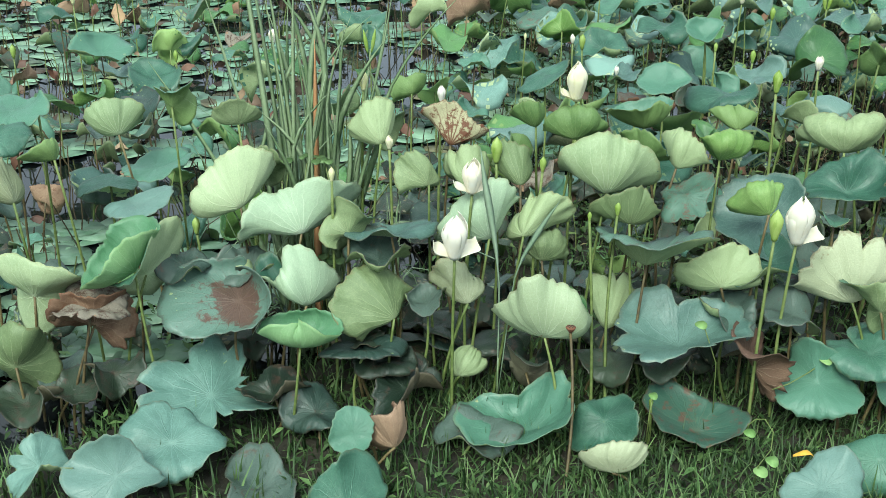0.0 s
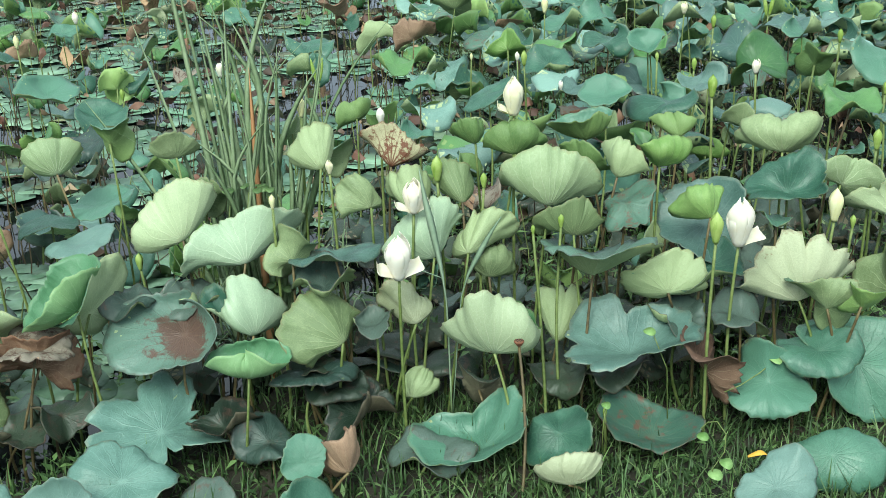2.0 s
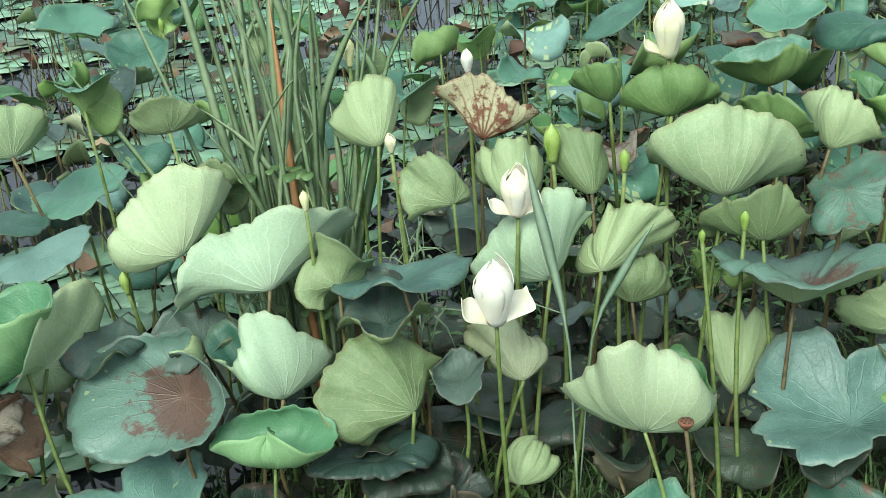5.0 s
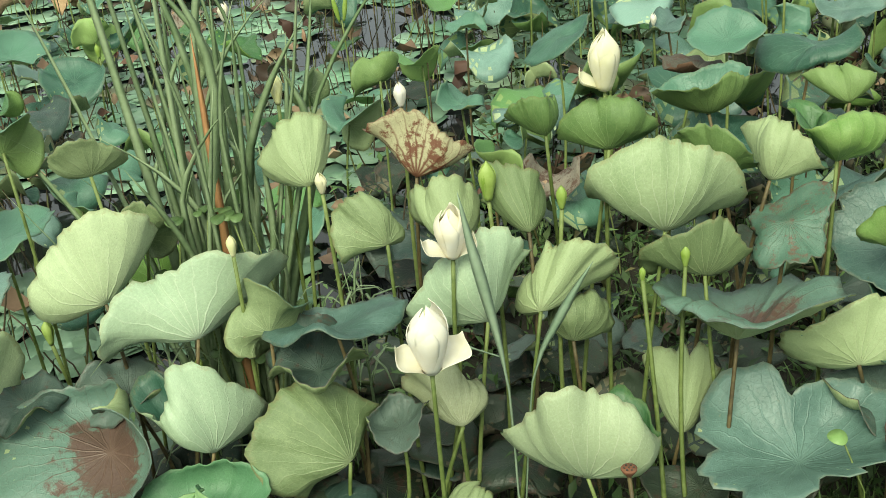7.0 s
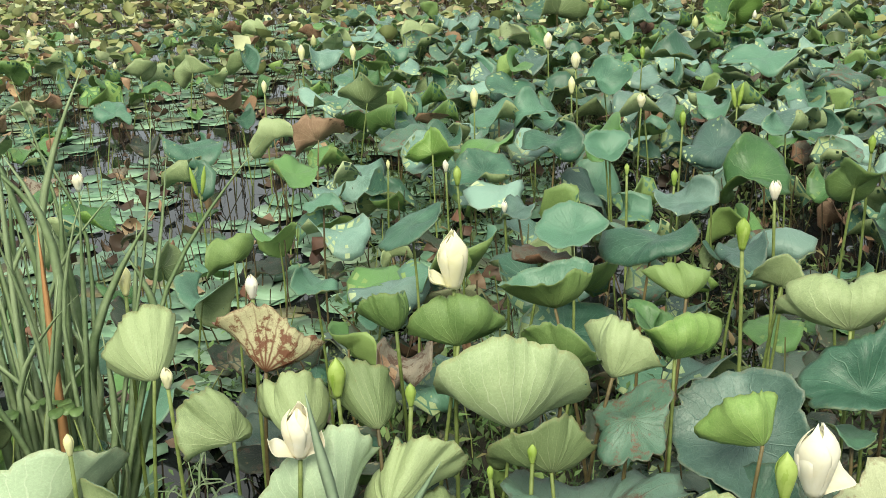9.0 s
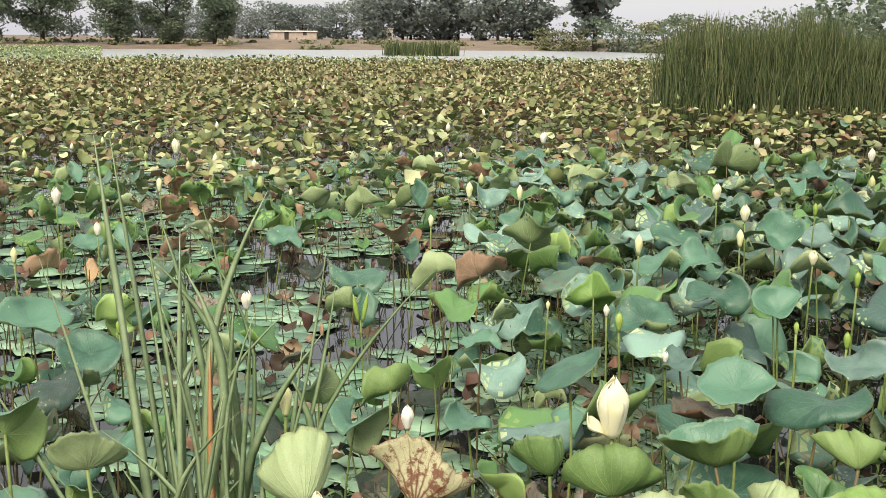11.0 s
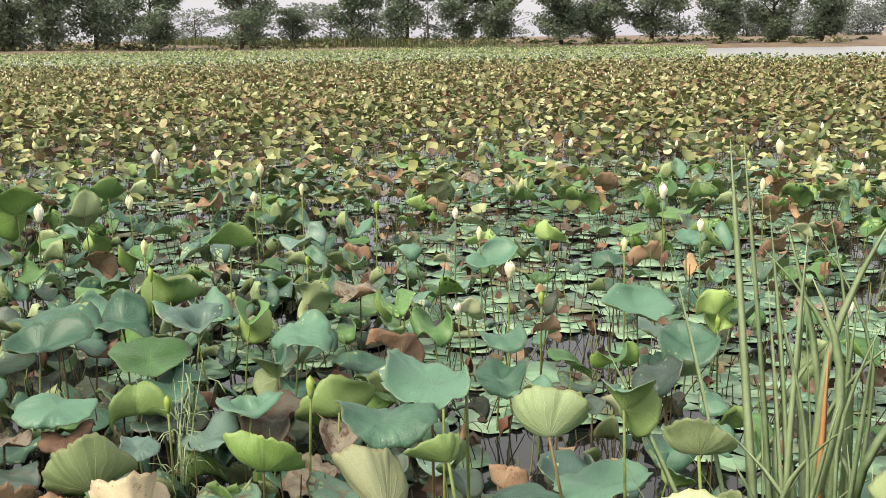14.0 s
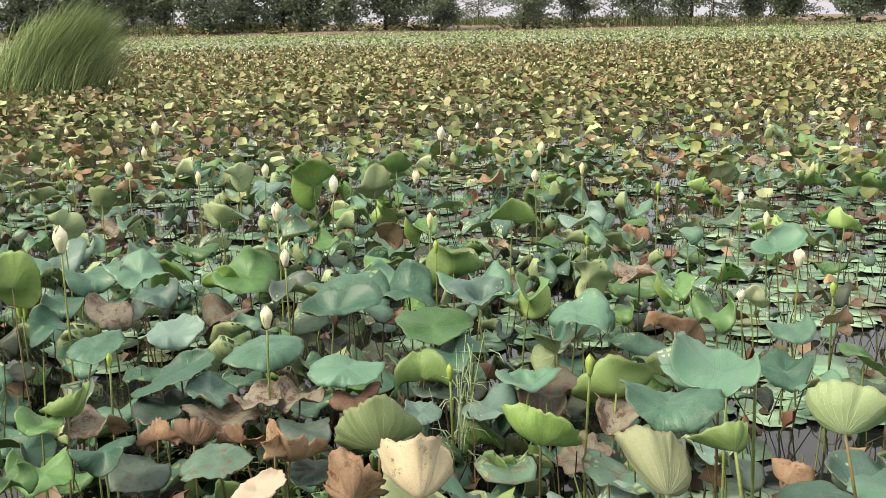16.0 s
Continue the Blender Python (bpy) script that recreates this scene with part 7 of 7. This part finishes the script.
def near_weeds():
    """Grass and small weeds on the muddy bank under the leaves."""
    v = [(-1, 0, 0), (1, 0, 0), (0.8, 0.12, 0.5), (-0.8, 0.12, 0.5), (0, 0.4, 1.0), (0, 0.03, 0.4)]
    f = [(0, 1, 5), (1, 2, 5), (2, 3, 5), (3, 0, 5), (3, 2, 4)]
    n = 24000
    xy = np.column_stack([rng.uniform(-5.5, 4.6, n), rng.uniform(0.6, 4.8, n)])
    z = np.array([floor_at(a, b) for a, b in xy])
    keep = z > -0.4
    xy, z, n = xy[keep], z[keep], int(keep.sum())
    scattered("grass", v, f, np.column_stack([xy, z]), turned(rng.random(n) * 6.28, rng.normal(0, 0.35, n)), np.column_stack([np.full(n, 0.0035), 0.1 + 0.12 * rng.random(n), 0.04 + 0.12 * rng.random(n) ** 2]), WEEDS, "short green grass on the muddy bank", "grass")
    v2 = [(-1, 0, 0), (1, 0, 0), (0.8, 0.12, 0.5), (-0.8, 0.12, 0.5), (0, 0.4, 1.0), (0, 0.03, 0.4)]
    n = 15000
    xy = np.column_stack([rng.uniform(-2.6, 2.9, n), rng.uniform(1.0, 2.4, n)])
    z = np.array([floor_at(a, b) for a, b in xy])
    keep = rng.random(n) < np.clip(0.75 + 0.6 * xy[:, 0], 0.22, 1)
    xy, z, n = xy[keep], z[keep], int(keep.sum())
    scattered("grass", v2, f, np.column_stack([xy, z]), turned(rng.random(n) * 6.28, rng.normal(0, 0.5, n)), np.column_stack([np.full(n, 0.003), 0.1 + 0.14 * rng.random(n), 0.03 + 0.08 * rng.random(n) ** 1.5]), GRASS, "tangled long grass at the foot of the lotus", "grass")
    n = 14000
    xy = np.column_stack([rng.uniform(-7, 7, n), rng.uniform(-5, 1.2, n)])
    z = np.array([floor_at(a, b) for a, b in xy])
    scattered("grass", v2, f, np.column_stack([xy, z]), turned(rng.random(n) * 6.28, rng.normal(0, 0.4, n)), np.column_stack([np.full(n, 0.006), 0.12 + 0.12 * rng.random(n), 0.05 + 0.08 * rng.random(n)]), GRASS, "short grass on the bank", "grass")
    v = [(0, 0, 0), (0.2, 0.4, 0.06), (0, 1, -0.12), (-0.2, 0.4, 0.06), (0, 0.45, -0.02)]
    f = [(0, 1, 4), (1, 2, 4), (2, 3, 4), (3, 0, 4)]
    n = 34000
    xy = np.column_stack([rng.uniform(-5.5, 4.6, n), rng.uniform(0.8, 4.8, n)])
    clump = np.array([noise.noise((a * 2.2, b * 2.2, 4.0)) for a, b in xy])
    z = np.maximum(np.array([floor_at(a, b) for a, b in xy]), WATER)
    keep = (clump > -0.1) & ((xy[:, 1] > 2.3) | (rng.random(n) < 0.3)) & ((xy[:, 0] > -0.6) | (xy[:, 1] < 2.8))
    xy, z, n = xy[keep], z[keep], int(keep.sum())
    scattered("weeds", v, f, np.column_stack([xy, z + 0.01 + np.where(xy[:, 1] > 2.3, 0.24, 0.06) * rng.random(n) ** 1.6]), turned(rng.random(n) * 6.28, rng.normal(-0.1, 0.45, n)), 0.02 + 0.05 * rng.random(n), WEEDS, "low creeping weeds with small green leaves", "weeds")
    # fine weeds on the water between the thick growth
    n = 26000
    xy = wedge(n, 3.4, 15.0, 0.0, 34.0, 1.6)
    clump = np.array([noise.noise((a * 1.1, b * 1.1, 9.0)) for a, b in xy])
    xy = xy[clump > -0.12]
    n = len(xy)
    scattered("weeds", v, f, np.column_stack([xy, WATER + 0.01 + 0.2 * rng.random(n) ** 2]), turned(rng.random(n) * 6.28, rng.normal(-0.2, 0.7, n)), 0.025 + 0.06 * rng.random(n), WATER_WEED, "fine green weeds standing in the water", "weeds")


near_weeds()


# ---- far shore: trees, scrub, hut ----
def tree(x, y, h, spread, material, low=0.12, label="broad dark green tree on the far shore", n=1300, group="trees on the far shore", size=1.0):
    g = np.random.default_rng(int(abs(x * 31 + y * 17)) + 3)
    z0 = ground_height(x, y)
    ob = thing("tree", x, y, z0 - 0.1, label, "tree", group)
    v, f = tube([(0, 0, 0), (0.1, 0.05, h * 0.3), (0.0, 0.1, h * 0.62), (0.05, 0.1, h * 0.85)], (h * 0.028, h * 0.022, h * 0.014, h * 0.004), 7)
    for k in range(6):
        w, s = g.random() * 6.28, 0.2 + 0.09 * k
        a, b = tube([(0.05, 0.05, h * s), (spread * 0.35 * math.cos(w), spread * 0.35 * math.sin(w), h * (s + 0.13)), (spread * 0.7 * math.cos(w), spread * 0.7 * math.sin(w), h * (s + 0.22))], (h * 0.012, h * 0.008, h * 0.002), 5)
        f += [tuple(i + len(v) for i in q) for q in b]
        v += a
    part("trunk", mesh_of("trunk", v, f, (BARK,)), ob)
    clumps = 24
    cz = low + (0.96 - low) * g.random(clumps)
    wide = spread * np.sin(np.pi * np.clip((cz - low * 0.7) / (1.12 - low * 0.7), 0.05, 1)) ** 0.6
    cw = g.random(clumps) * 6.28
    cr = wide * np.sqrt(g.random(clumps)) * 0.85
    centre = np.column_stack([cr * np.cos(cw), cr * np.sin(cw), cz * h])
    which = g.integers(0, clumps, n)
    off = g.normal(0, 1, (n, 3))
    off *= (g.random(n) ** 0.4 / np.linalg.norm(off, axis=1))[:, None]
    spots = centre[which] + off * np.array((spread * 0.42, spread * 0.42, h * 0.11))
    spots[:, 2] = np.maximum(spots[:, 2], 0.25)
    quad = np.array([(-0.55, -0.1, 0), (0.1, -0.5, 0.14), (0.55, 0.15, 0), (-0.1, 0.55, -0.12)])
    turns = turned(g.random(n) * 6.28, g.normal(0, 1.0, n))
    s = size * h * (0.035 + 0.045 * g.random(n))
    pv = np.einsum("nij,vj->nvi", turns, quad) * s[:, None, None] + spots[:, None]
    part("crown", mesh_of("crown", pv.reshape(-1, 3), [(4 * i, 4 * i + 1, 4 * i + 2, 4 * i + 3) for i in range(n)], (material,), smooth=False), ob)
    return ob


def at_shore(az, past):
    d = shore_far(az) + past
    return d * math.sin(radians(az)), d * math.cos(radians(az))


def far_shore():
    g = random.Random(21)
    # the row of trees along the left-hand shore: well spaced, then closing up into a dark belt
    for az, h, wide in ((-14.1, 13.5, 5.2), (-16.4, 12.0, 4.2), (-18.8, 12.5, 4.4), (-22.2, 13.5, 6.0), (-24.6, 12.5, 4.6), (-26.7, 13.5, 5.0), (-30.0, 12.5, 4.0), (-31.7, 13.0, 4.6),
                        (-34.5, 12.5, 4.6), (-37.3, 13.0, 5.4), (-40.3, 6.5, 3.0), (-42.8, 12.5, 6.2), (-47.2, 12.0, 5.2), (-49.8, 13.5, 6.5)):
        tree(*at_shore(az, g.uniform(7, 13)), h, wide, CROWN, g.uniform(0.08, 0.16), n=10000, size=0.44)
    az = -52.0
    while az > -86.0:
        tree(*at_shore(az, g.uniform(7, 16)), g.uniform(11, 15), g.uniform(4.5, 6.5), CROWN, g.uniform(0.05, 0.1), n=4500, size=0.56)
        az -= g.uniform(1.3, 2.0)
    # the wood behind the open water, with haze put into its leaf colour
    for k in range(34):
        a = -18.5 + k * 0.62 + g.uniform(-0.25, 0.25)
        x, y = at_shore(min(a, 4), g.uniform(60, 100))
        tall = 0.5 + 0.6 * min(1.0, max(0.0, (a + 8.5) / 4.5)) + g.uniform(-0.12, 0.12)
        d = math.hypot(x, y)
        tree(d * math.sin(radians(a)), d * math.cos(radians(a)), 10.5 * tall + 2, g.uniform(5, 8), CROWN_HAZED, 0.05, "grey-green tree of a distant wood, haze in its leaf colour", 1400, "trees of the distant wood", 0.95)
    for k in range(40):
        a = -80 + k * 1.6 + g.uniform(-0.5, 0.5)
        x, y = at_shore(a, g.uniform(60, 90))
        tree(x, y, g.uniform(8, 12) * (1.15 if a < -48 else 0.75), g.uniform(5, 8), CROWN_HAZED, 0.05, "grey-green tree of a distant wood, haze in its leaf colour", 1100, "trees of the distant wood", 1.0)


far_shore()


def at(az, d):
    return d * math.sin(radians(az)), d * math.cos(radians(az))


tree(*at(5.0, 190), 16, 4.8, CROWN_HAZED, 0.2, "tall tree beside the open water, haze in its leaf colour", 1900)
for az, d, h, wide, kind in ((2.9, 190, 4.0, 4.0, SCRUB), (3.9, 187, 5.0, 4.5, SCRUB), (6.2, 183, 6.0, 5.5, CROWN), (7.3, 177, 5.0, 5.0, CROWN), (8.4, 170, 5.5, 5.0, SCRUB), (9.6, 162, 6.0, 5.0, CROWN), (11.0, 150, 5.5, 5.0, SCRUB), (13.0, 134, 6.0, 5.0, CROWN), (15.5, 118, 6.0, 5.0, CROWN), (17.5, 100, 6.5, 4.5, CROWN), (19.0, 86, 6.5, 4.0, CROWN), (21.5, 92, 7.0, 4.5, CROWN), (24.5, 84, 6.5, 4.5, CROWN)):
    tree(*at(az, d), h, wide, kind, 0.04, "low spreading bush on the side bank", 1100, "bushes on the side bank", 1.1)
for az, d, h in ((20.8, 31, 1.6), (22.2, 29.5, 2.0), (23.6, 31, 2.2), (25.2, 30, 2.0)):
    tree(*at(az, d), h, 1.3, SCRUB, 0.04, "dry brownish shrub on the side bank", 900, "bushes on the side bank", 1.0)


def scrub():
    """Low bushes and dry growth along the far banks."""
    v = [(-0.5, -0.35, 0), (0.2, -0.5, 0.12), (0.55, 0.1, 0), (0.05, 0.55, -0.12), (-0.5, 0.3, 0.1)]
    spots, sizes = [], []
    g = np.random.default_rng(9)
    for k in range(230):
        a = g.uniform(-84, 26)
        d = (shore_far(a) if a < 6 else 190 - 7.5 * (a - 6)) + g.uniform(1, 26)
        x, y = d * math.sin(radians(a)), d * math.cos(radians(a))
        s = g.uniform(0.5, 1.6) * (1.3 if a < -30 else 0.7)
        n = 60
        o = g.normal(0, 1, (n, 3)) * (s * 0.9, s * 0.9, s * 0.35)
        o[:, 2] = np.abs(o[:, 2])
        spots.append(o + (x, y, ground_height(x, y)))
        sizes.append(g.uniform(0.25, 0.6, n))
    spots, sizes = np.concatenate(spots), np.concatenate(sizes)
    n = len(spots)
    scattered("scrub", v, [(0, 1, 2, 3, 4)], spots, turned(g.random(n) * 6.28, g.normal(0, 1, n)), sizes, SCRUB, "dry olive scrub on the far bank", "bushes")


scrub()
blade_stand("bank_reeds", (-118, 150), (42, 6), 2600, 1.7, 0.06, 0.15, CATTAIL, "green reeds along the far bank", "reeds")
blade_stand("bank_reeds", (-170, 96), (16, 22), 2200, 1.9, 0.06, 0.15, CATTAIL, "green reeds along the far bank", "reeds")


def box(x0, y0, z0, x1, y1, z1):
    v = [(x, y, z) for z in (z0, z1) for y in (y0, y1) for x in (x0, x1)]
    return v, [(0, 2, 3, 1), (4, 5, 7, 6), (0, 1, 5, 4), (2, 6, 7, 3), (0, 4, 6, 2), (1, 3, 7, 5)]


def hut(az, past, w, d, h, wall, label):
    x, y = at_shore(az, past)
    ob = thing("hut", x, y, ground_height(x, y) - 0.1, label, "hut")
    ob.rotation_euler.z = radians(-az)
    part("wall", mesh_of("wall", *box(-w / 2, 0, 0, w / 2, d, h), (wall,), smooth=False), ob)
    part("roof", mesh_of("roof", *box(-w / 2 - 0.2, -0.3, h + 0.004, w / 2 + 0.2, d + 0.2, h + 0.22), (PLASTER,), smooth=False), ob, "flat pale roof slab")
    part("door", mesh_of("door", *box(-w * 0.2, -0.05, 0.1, -w * 0.2 + 0.9, -0.003, 2.0), (SHADE,), smooth=False), ob, "dark wooden door")
    part("window", mesh_of("window", *box(w * 0.2, -0.05, 1.0, w * 0.2 + 0.8, -0.003, 1.7), (SHADE,), smooth=False), ob, "dark window opening")


hut(-10.2, 52, 9.5, 5, 1.7, BRICK, "low mud-brick hut with a flat pale roof")
hut(-5.6, 75, 3.6, 4, 2.6, PLASTER, "small pale plastered hut among trees")


# ---- small things near the bank ----
def seed_pod(x, y, z, size):
    """A dried seed head: a cone with a flat, pitted top."""
    fz = floor_at(x - 0.03, y - 0.3)
    ob = thing("lotus_seed_pod", x - 0.03, y - 0.3, fz, "small dried brown lotus seed pod on a bare stalk", "seed pod")
    head = np.array((0.03, 0.3, z - fz))
    v, f = [], []
    for h, r in ((0, 0.25), (0.3, 0.55), (0.75, 0.95), (0.95, 1.0), (1.0, 0.9)):
        v += [head + size * np.array((r * math.cos(k * 0.524), r * math.sin(k * 0.524), h * 1.3)) for k in range(12)]
    f = [(i * 12 + k, i * 12 + (k + 1) % 12, i * 12 + 12 + (k + 1) % 12, i * 12 + 12 + k) for i in range(4) for k in range(12)]
    f += [tuple(range(11, -1, -1)), tuple(48 + k for k in range(12))]
    part("pod", mesh_of("pod", v, f, (POD,)), ob)
    for k in range(7):
        a, r = k * 1.047, 0.0 if k == 6 else 0.55
        c = head + size * np.array((r * math.cos(a), r * math.sin(a), 1.3))
        part("seed", mesh_of("seed", *tube([c, c + (0, 0, size * 0.14)], (size * 0.16, size * 0.1), 6), (SHADE,)), ob)
    part("stalk", mesh_of("stalk", *tube(stalk_curve((0, 0, -0.05), head, (0.02, 0.0)), np.linspace(0.006, 0.005, 9)), (STEM_BROWN,)), ob)


seed_pod(0.312, 1.93, 0.364, 0.018)


def sedge_plant():
    """A narrow-leaved plant with three long blades in front of the white flowers."""
    x, y = 0.08, 2.2
    fz = floor_at(x, y)
    ob = thing("sedge_plant", x, y, fz, "narrow-leaved green plant with three long pointed blades", "sedge")
    base = (x, y, fz)

    def long_blade(points, width, side):
        pts = [Vector(p) - Vector((x, y, fz)) for p in points]
        n, out, ws = 14, [], []
        for i in range(n):
            s = i / (n - 1) * (len(pts) - 1)
            k = min(int(s), len(pts) - 2)
            out.append(pts[k].lerp(pts[k + 1], s - k))
            u = i / (n - 1)
            ws.append(width * min(1, 0.14 + 2.4 * max(0.0, u - 0.3)) * (1 - u**2.5) + 0.0006)
        part("blade", mesh_of("blade", *strip(out, ws, side), (SEDGE,)), ob)

    long_blade((base, (0.077, 2.20, 0.397), (0.059, 2.20, 0.555), (0.033, 2.20, 0.704), (0.011, 2.20, 0.818), (-0.006, 2.20, 0.934)), 0.021, (0.9, 0.1, 0.3))
    long_blade((base, (0.124, 2.20, 0.426), (0.156, 2.20, 0.530), (0.198, 2.20, 0.608), (0.232, 2.20, 0.671), (0.278, 2.20, 0.744)), 0.017, (0.8, -0.5, -0.3))
    long_blade(((0.061, 2.20, 0.516), (-0.028, 2.20, 0.556), (-0.140, 2.20, 0.575)), 0.011, (0.1, 0.3, 0.9))
    part("stem", mesh_of("stem", *tube([(0, 0, -0.03), (0.0, 0.0, 0.2)], (0.0035, 0.003), 7), (REED,)), ob)


sedge_plant()


VINE_LEAF = plain_material("vine_leaf_green", (0.16, 0.30, 0.08), (0.3, 0.46, 0.17), 30, 0.5, 0.3, 0.002, 0.2)


CREEPER = plain_material("creeper_leaf_green", (0.07, 0.13, 0.04), (0.15, 0.24, 0.09), 30, 0.5, 0.3, 0.002, 0.2)


def vine(points, leaves, label, green=VINE_LEAF):
    """A thin creeper with a few small leaves along it."""
    x, y, z = points[0]
    ob = thing("vine", x, y, z, label, "vine")
    pts = [np.array(p) - (x, y, z) for p in points]
    part("stem", mesh_of("stem", *tube(pts, [0.0022] * len(pts), 5), (STEM,)), ob)
    for (lx, ly, lz), size, heart in leaves:
        ring = [(0, 0.0, 0)] + [(size * math.sin(a) * (0.9 if heart else 1), size * (math.cos(a) * (1.15 if math.cos(a) < 0 else 1) + (0.0 if not heart else 0.25 * abs(math.sin(a)))), 0.12 * size * math.sin(2 * a)) for a in [k * 0.4189 for k in range(15)]]
        m = Matrix.Translation((lx - x, ly - y, lz - z)) @ Matrix.Rotation(radians(12), 4, "X")
        v = [m @ Vector(q) for q in ring] + [m @ (Vector(q) - Vector((0, 0, 0.0012))) for q in ring]
        f = [(0, 1 + k, 1 + (k + 1) % 15) for k in range(15)] + [(16, 17 + (k + 1) % 15, 17 + k) for k in range(15)] + [(1 + k, 17 + k, 17 + (k + 1) % 15, 1 + (k + 1) % 15) for k in range(15)]
        part("leaf", mesh_of("leaf", v, f, (green,)), ob, "small lime-green heart-shaped leaf" if heart else "small round lime-green leaf")


vine([(1.06, 2.02, 0.10), (1.12, 2.03, 0.12), (1.20, 2.07, 0.145), (1.25, 2.10, 0.165), (1.32, 2.10, 0.16)], [((1.26, 2.09, 0.19), 0.03, True)], "thin creeper with a heart-shaped leaf lying on a lotus leaf")
vine([(0.90, 1.58, 0.0), (0.905, 1.58, 0.07), (0.955, 1.63, 0.10), (0.975, 1.69, 0.13), (0.955, 1.73, 0.155), (0.925, 1.737, 0.15), (0.90, 1.73, 0.13)],
     [((0.91, 1.565, 0.06), 0.024, False), ((0.955, 1.60, 0.075), 0.024, True), ((0.90, 1.70, 0.12), 0.02, False)], "curling thin creeper with small round leaves")
vine([(0.86, 2.02, -0.05), (0.85, 2.03, 0.2), (0.80, 2.05, 0.33)], [((0.785, 2.045, 0.345), 0.022, False)], "thin creeper with one round leaf above a lotus leaf")
vine([(0.60, 1.90, -0.05), (0.605, 1.91, 0.06), (0.615, 1.924, 0.12)], [((0.615, 1.92, 0.125), 0.018, True)], "thin creeper with one small leaf")

g = random.Random(31)
for k in range(5):
    x0, y0 = -0.74 + 0.05 * k, 2.60 + 0.03 * (k % 3)
    stem = [(x0 + 0.02 * math.sin(i * 1.3 + k), y0 + 0.015 * math.cos(i + k), 0.02 + i * 0.14) for i in range(6)]
    vine(stem, [((p[0] + g.uniform(-0.06, 0.06), p[1] - 0.02, p[2] + 0.03), g.uniform(0.012, 0.022), True) for p in stem[2:] for _ in (0, 1)], "leafy creeper climbing the foot of the reeds", CREEPER)


def fallen_leaf(x, y, z, size, az, label):
    """A small dry leaf lying on another."""
    v, f = petal_shape(size, size * 0.42, 40, 0)
    m = Matrix.Rotation(radians(az), 4, "Z") @ Matrix.Rotation(radians(80), 4, "X")
    ob = tagged(new("fallen_leaf", mesh_of("fallen_leaf", [m @ Vector(q) for q in v], f, (FALLEN,))), label, "fallen leaf")
    ob.location = (x, y, z)


FALLEN = plain_material("fallen_leaf_orange", (0.5, 0.25, 0.03), (0.7, 0.42, 0.06), 30, 0.7)
fallen_leaf(1.66, 2.17, 0.085, 0.10, 75, "yellow-orange fallen leaf lying on a lotus leaf")
fallen_leaf(1.07, 1.735, 0.0, 0.07, 80, "orange fallen leaf on the bank")


def rolled_leaf(x, y, z, length):
    """A young leaf still rolled up into two upright spindles."""
    fz = floor_at(x, y)
    ob = thing("rolled_lotus_leaf", x, y, fz, "young lotus leaf still rolled into two green spindles", "lotus leaf", "rolled young leaves")
    for side in (-1, 1):
        pts, ws = [], []
        for i in range(9):
            s = i / 8
            pts.append((side * (0.012 + 0.03 * s * length / 0.17), 0.01 * side, z - fz + length * s))
            ws.append(0.014 * math.sin(math.pi * (0.08 + 0.88 * s)) + 0.001)
        part("roll", mesh_of("roll", *tube(pts, ws, 8), (PETAL_GREEN,)), ob)
    part("stalk", mesh_of("stalk", *tube(stalk_curve((0, 0, -0.05), (0, 0, z - fz + 0.01), (0.01, 0.01)), np.linspace(0.006, 0.005, 9)), (STEM,)), ob)


rolled_leaf(-0.71, 6.40, 0.28, 0.17)
rolled_leaf(2.59, 6.64, 0.58, 0.16)
rolled_leaf(-6.17, 2.32, 0.32, 0.17)


def grass_plant(x, y, height, seed):
    """A tall slender grass with narrow leaves along bare stems."""
    g = random.Random(seed)
    fz = max(floor_at(x, y), WATER)
    ob = thing("grass_plant", x, y, fz, "tall slender grass with narrow drooping leaves", "grass")
    for k in range(5):
        tx, ty = g.uniform(-0.09, 0.09), g.uniform(-0.09, 0.09)
        h = height * g.uniform(0.7, 1.0)
        bx, by = g.uniform(-0.04, 0.04), g.uniform(-0.04, 0.04)
        part("stem", mesh_of("stem", *tube([(bx, by, 0), (bx + tx * 0.3, by + ty * 0.3, h * 0.5), (bx + tx, by + ty, h)], (0.004, 0.003, 0.0012), 5), (REED,)), ob)
        for j in range(4):
            s = g.uniform(0.25, 0.9)
            a, l = g.uniform(0, 6.28), g.uniform(0.10, 0.22)
            p = Vector((bx + tx * s, by + ty * s, h * s))
            d = Vector((math.cos(a), math.sin(a), 0))
            pts = [p, p + d * l * 0.35 + Vector((0, 0, l * 0.3)), p + d * l * 0.75 + Vector((0, 0, l * 0.3)), p + d * l + Vector((0, 0, l * 0.08))]
            part("blade", mesh_of("blade", *strip(pts, (0.003, 0.0045, 0.0035, 0.0006), (-d.y, d.x, 0.05)), (REED,)), ob)


grass_plant(-3.58, 3.33, 0.72, 3)
grass_plant(-3.50, 3.20, 0.6, 4)
grass_plant(-4.6, 2.55, 0.55, 5)
grass_plant(-0.35, 2.75, 0.75, 6)
grass_plant(-0.72, 2.50, 0.7, 8)
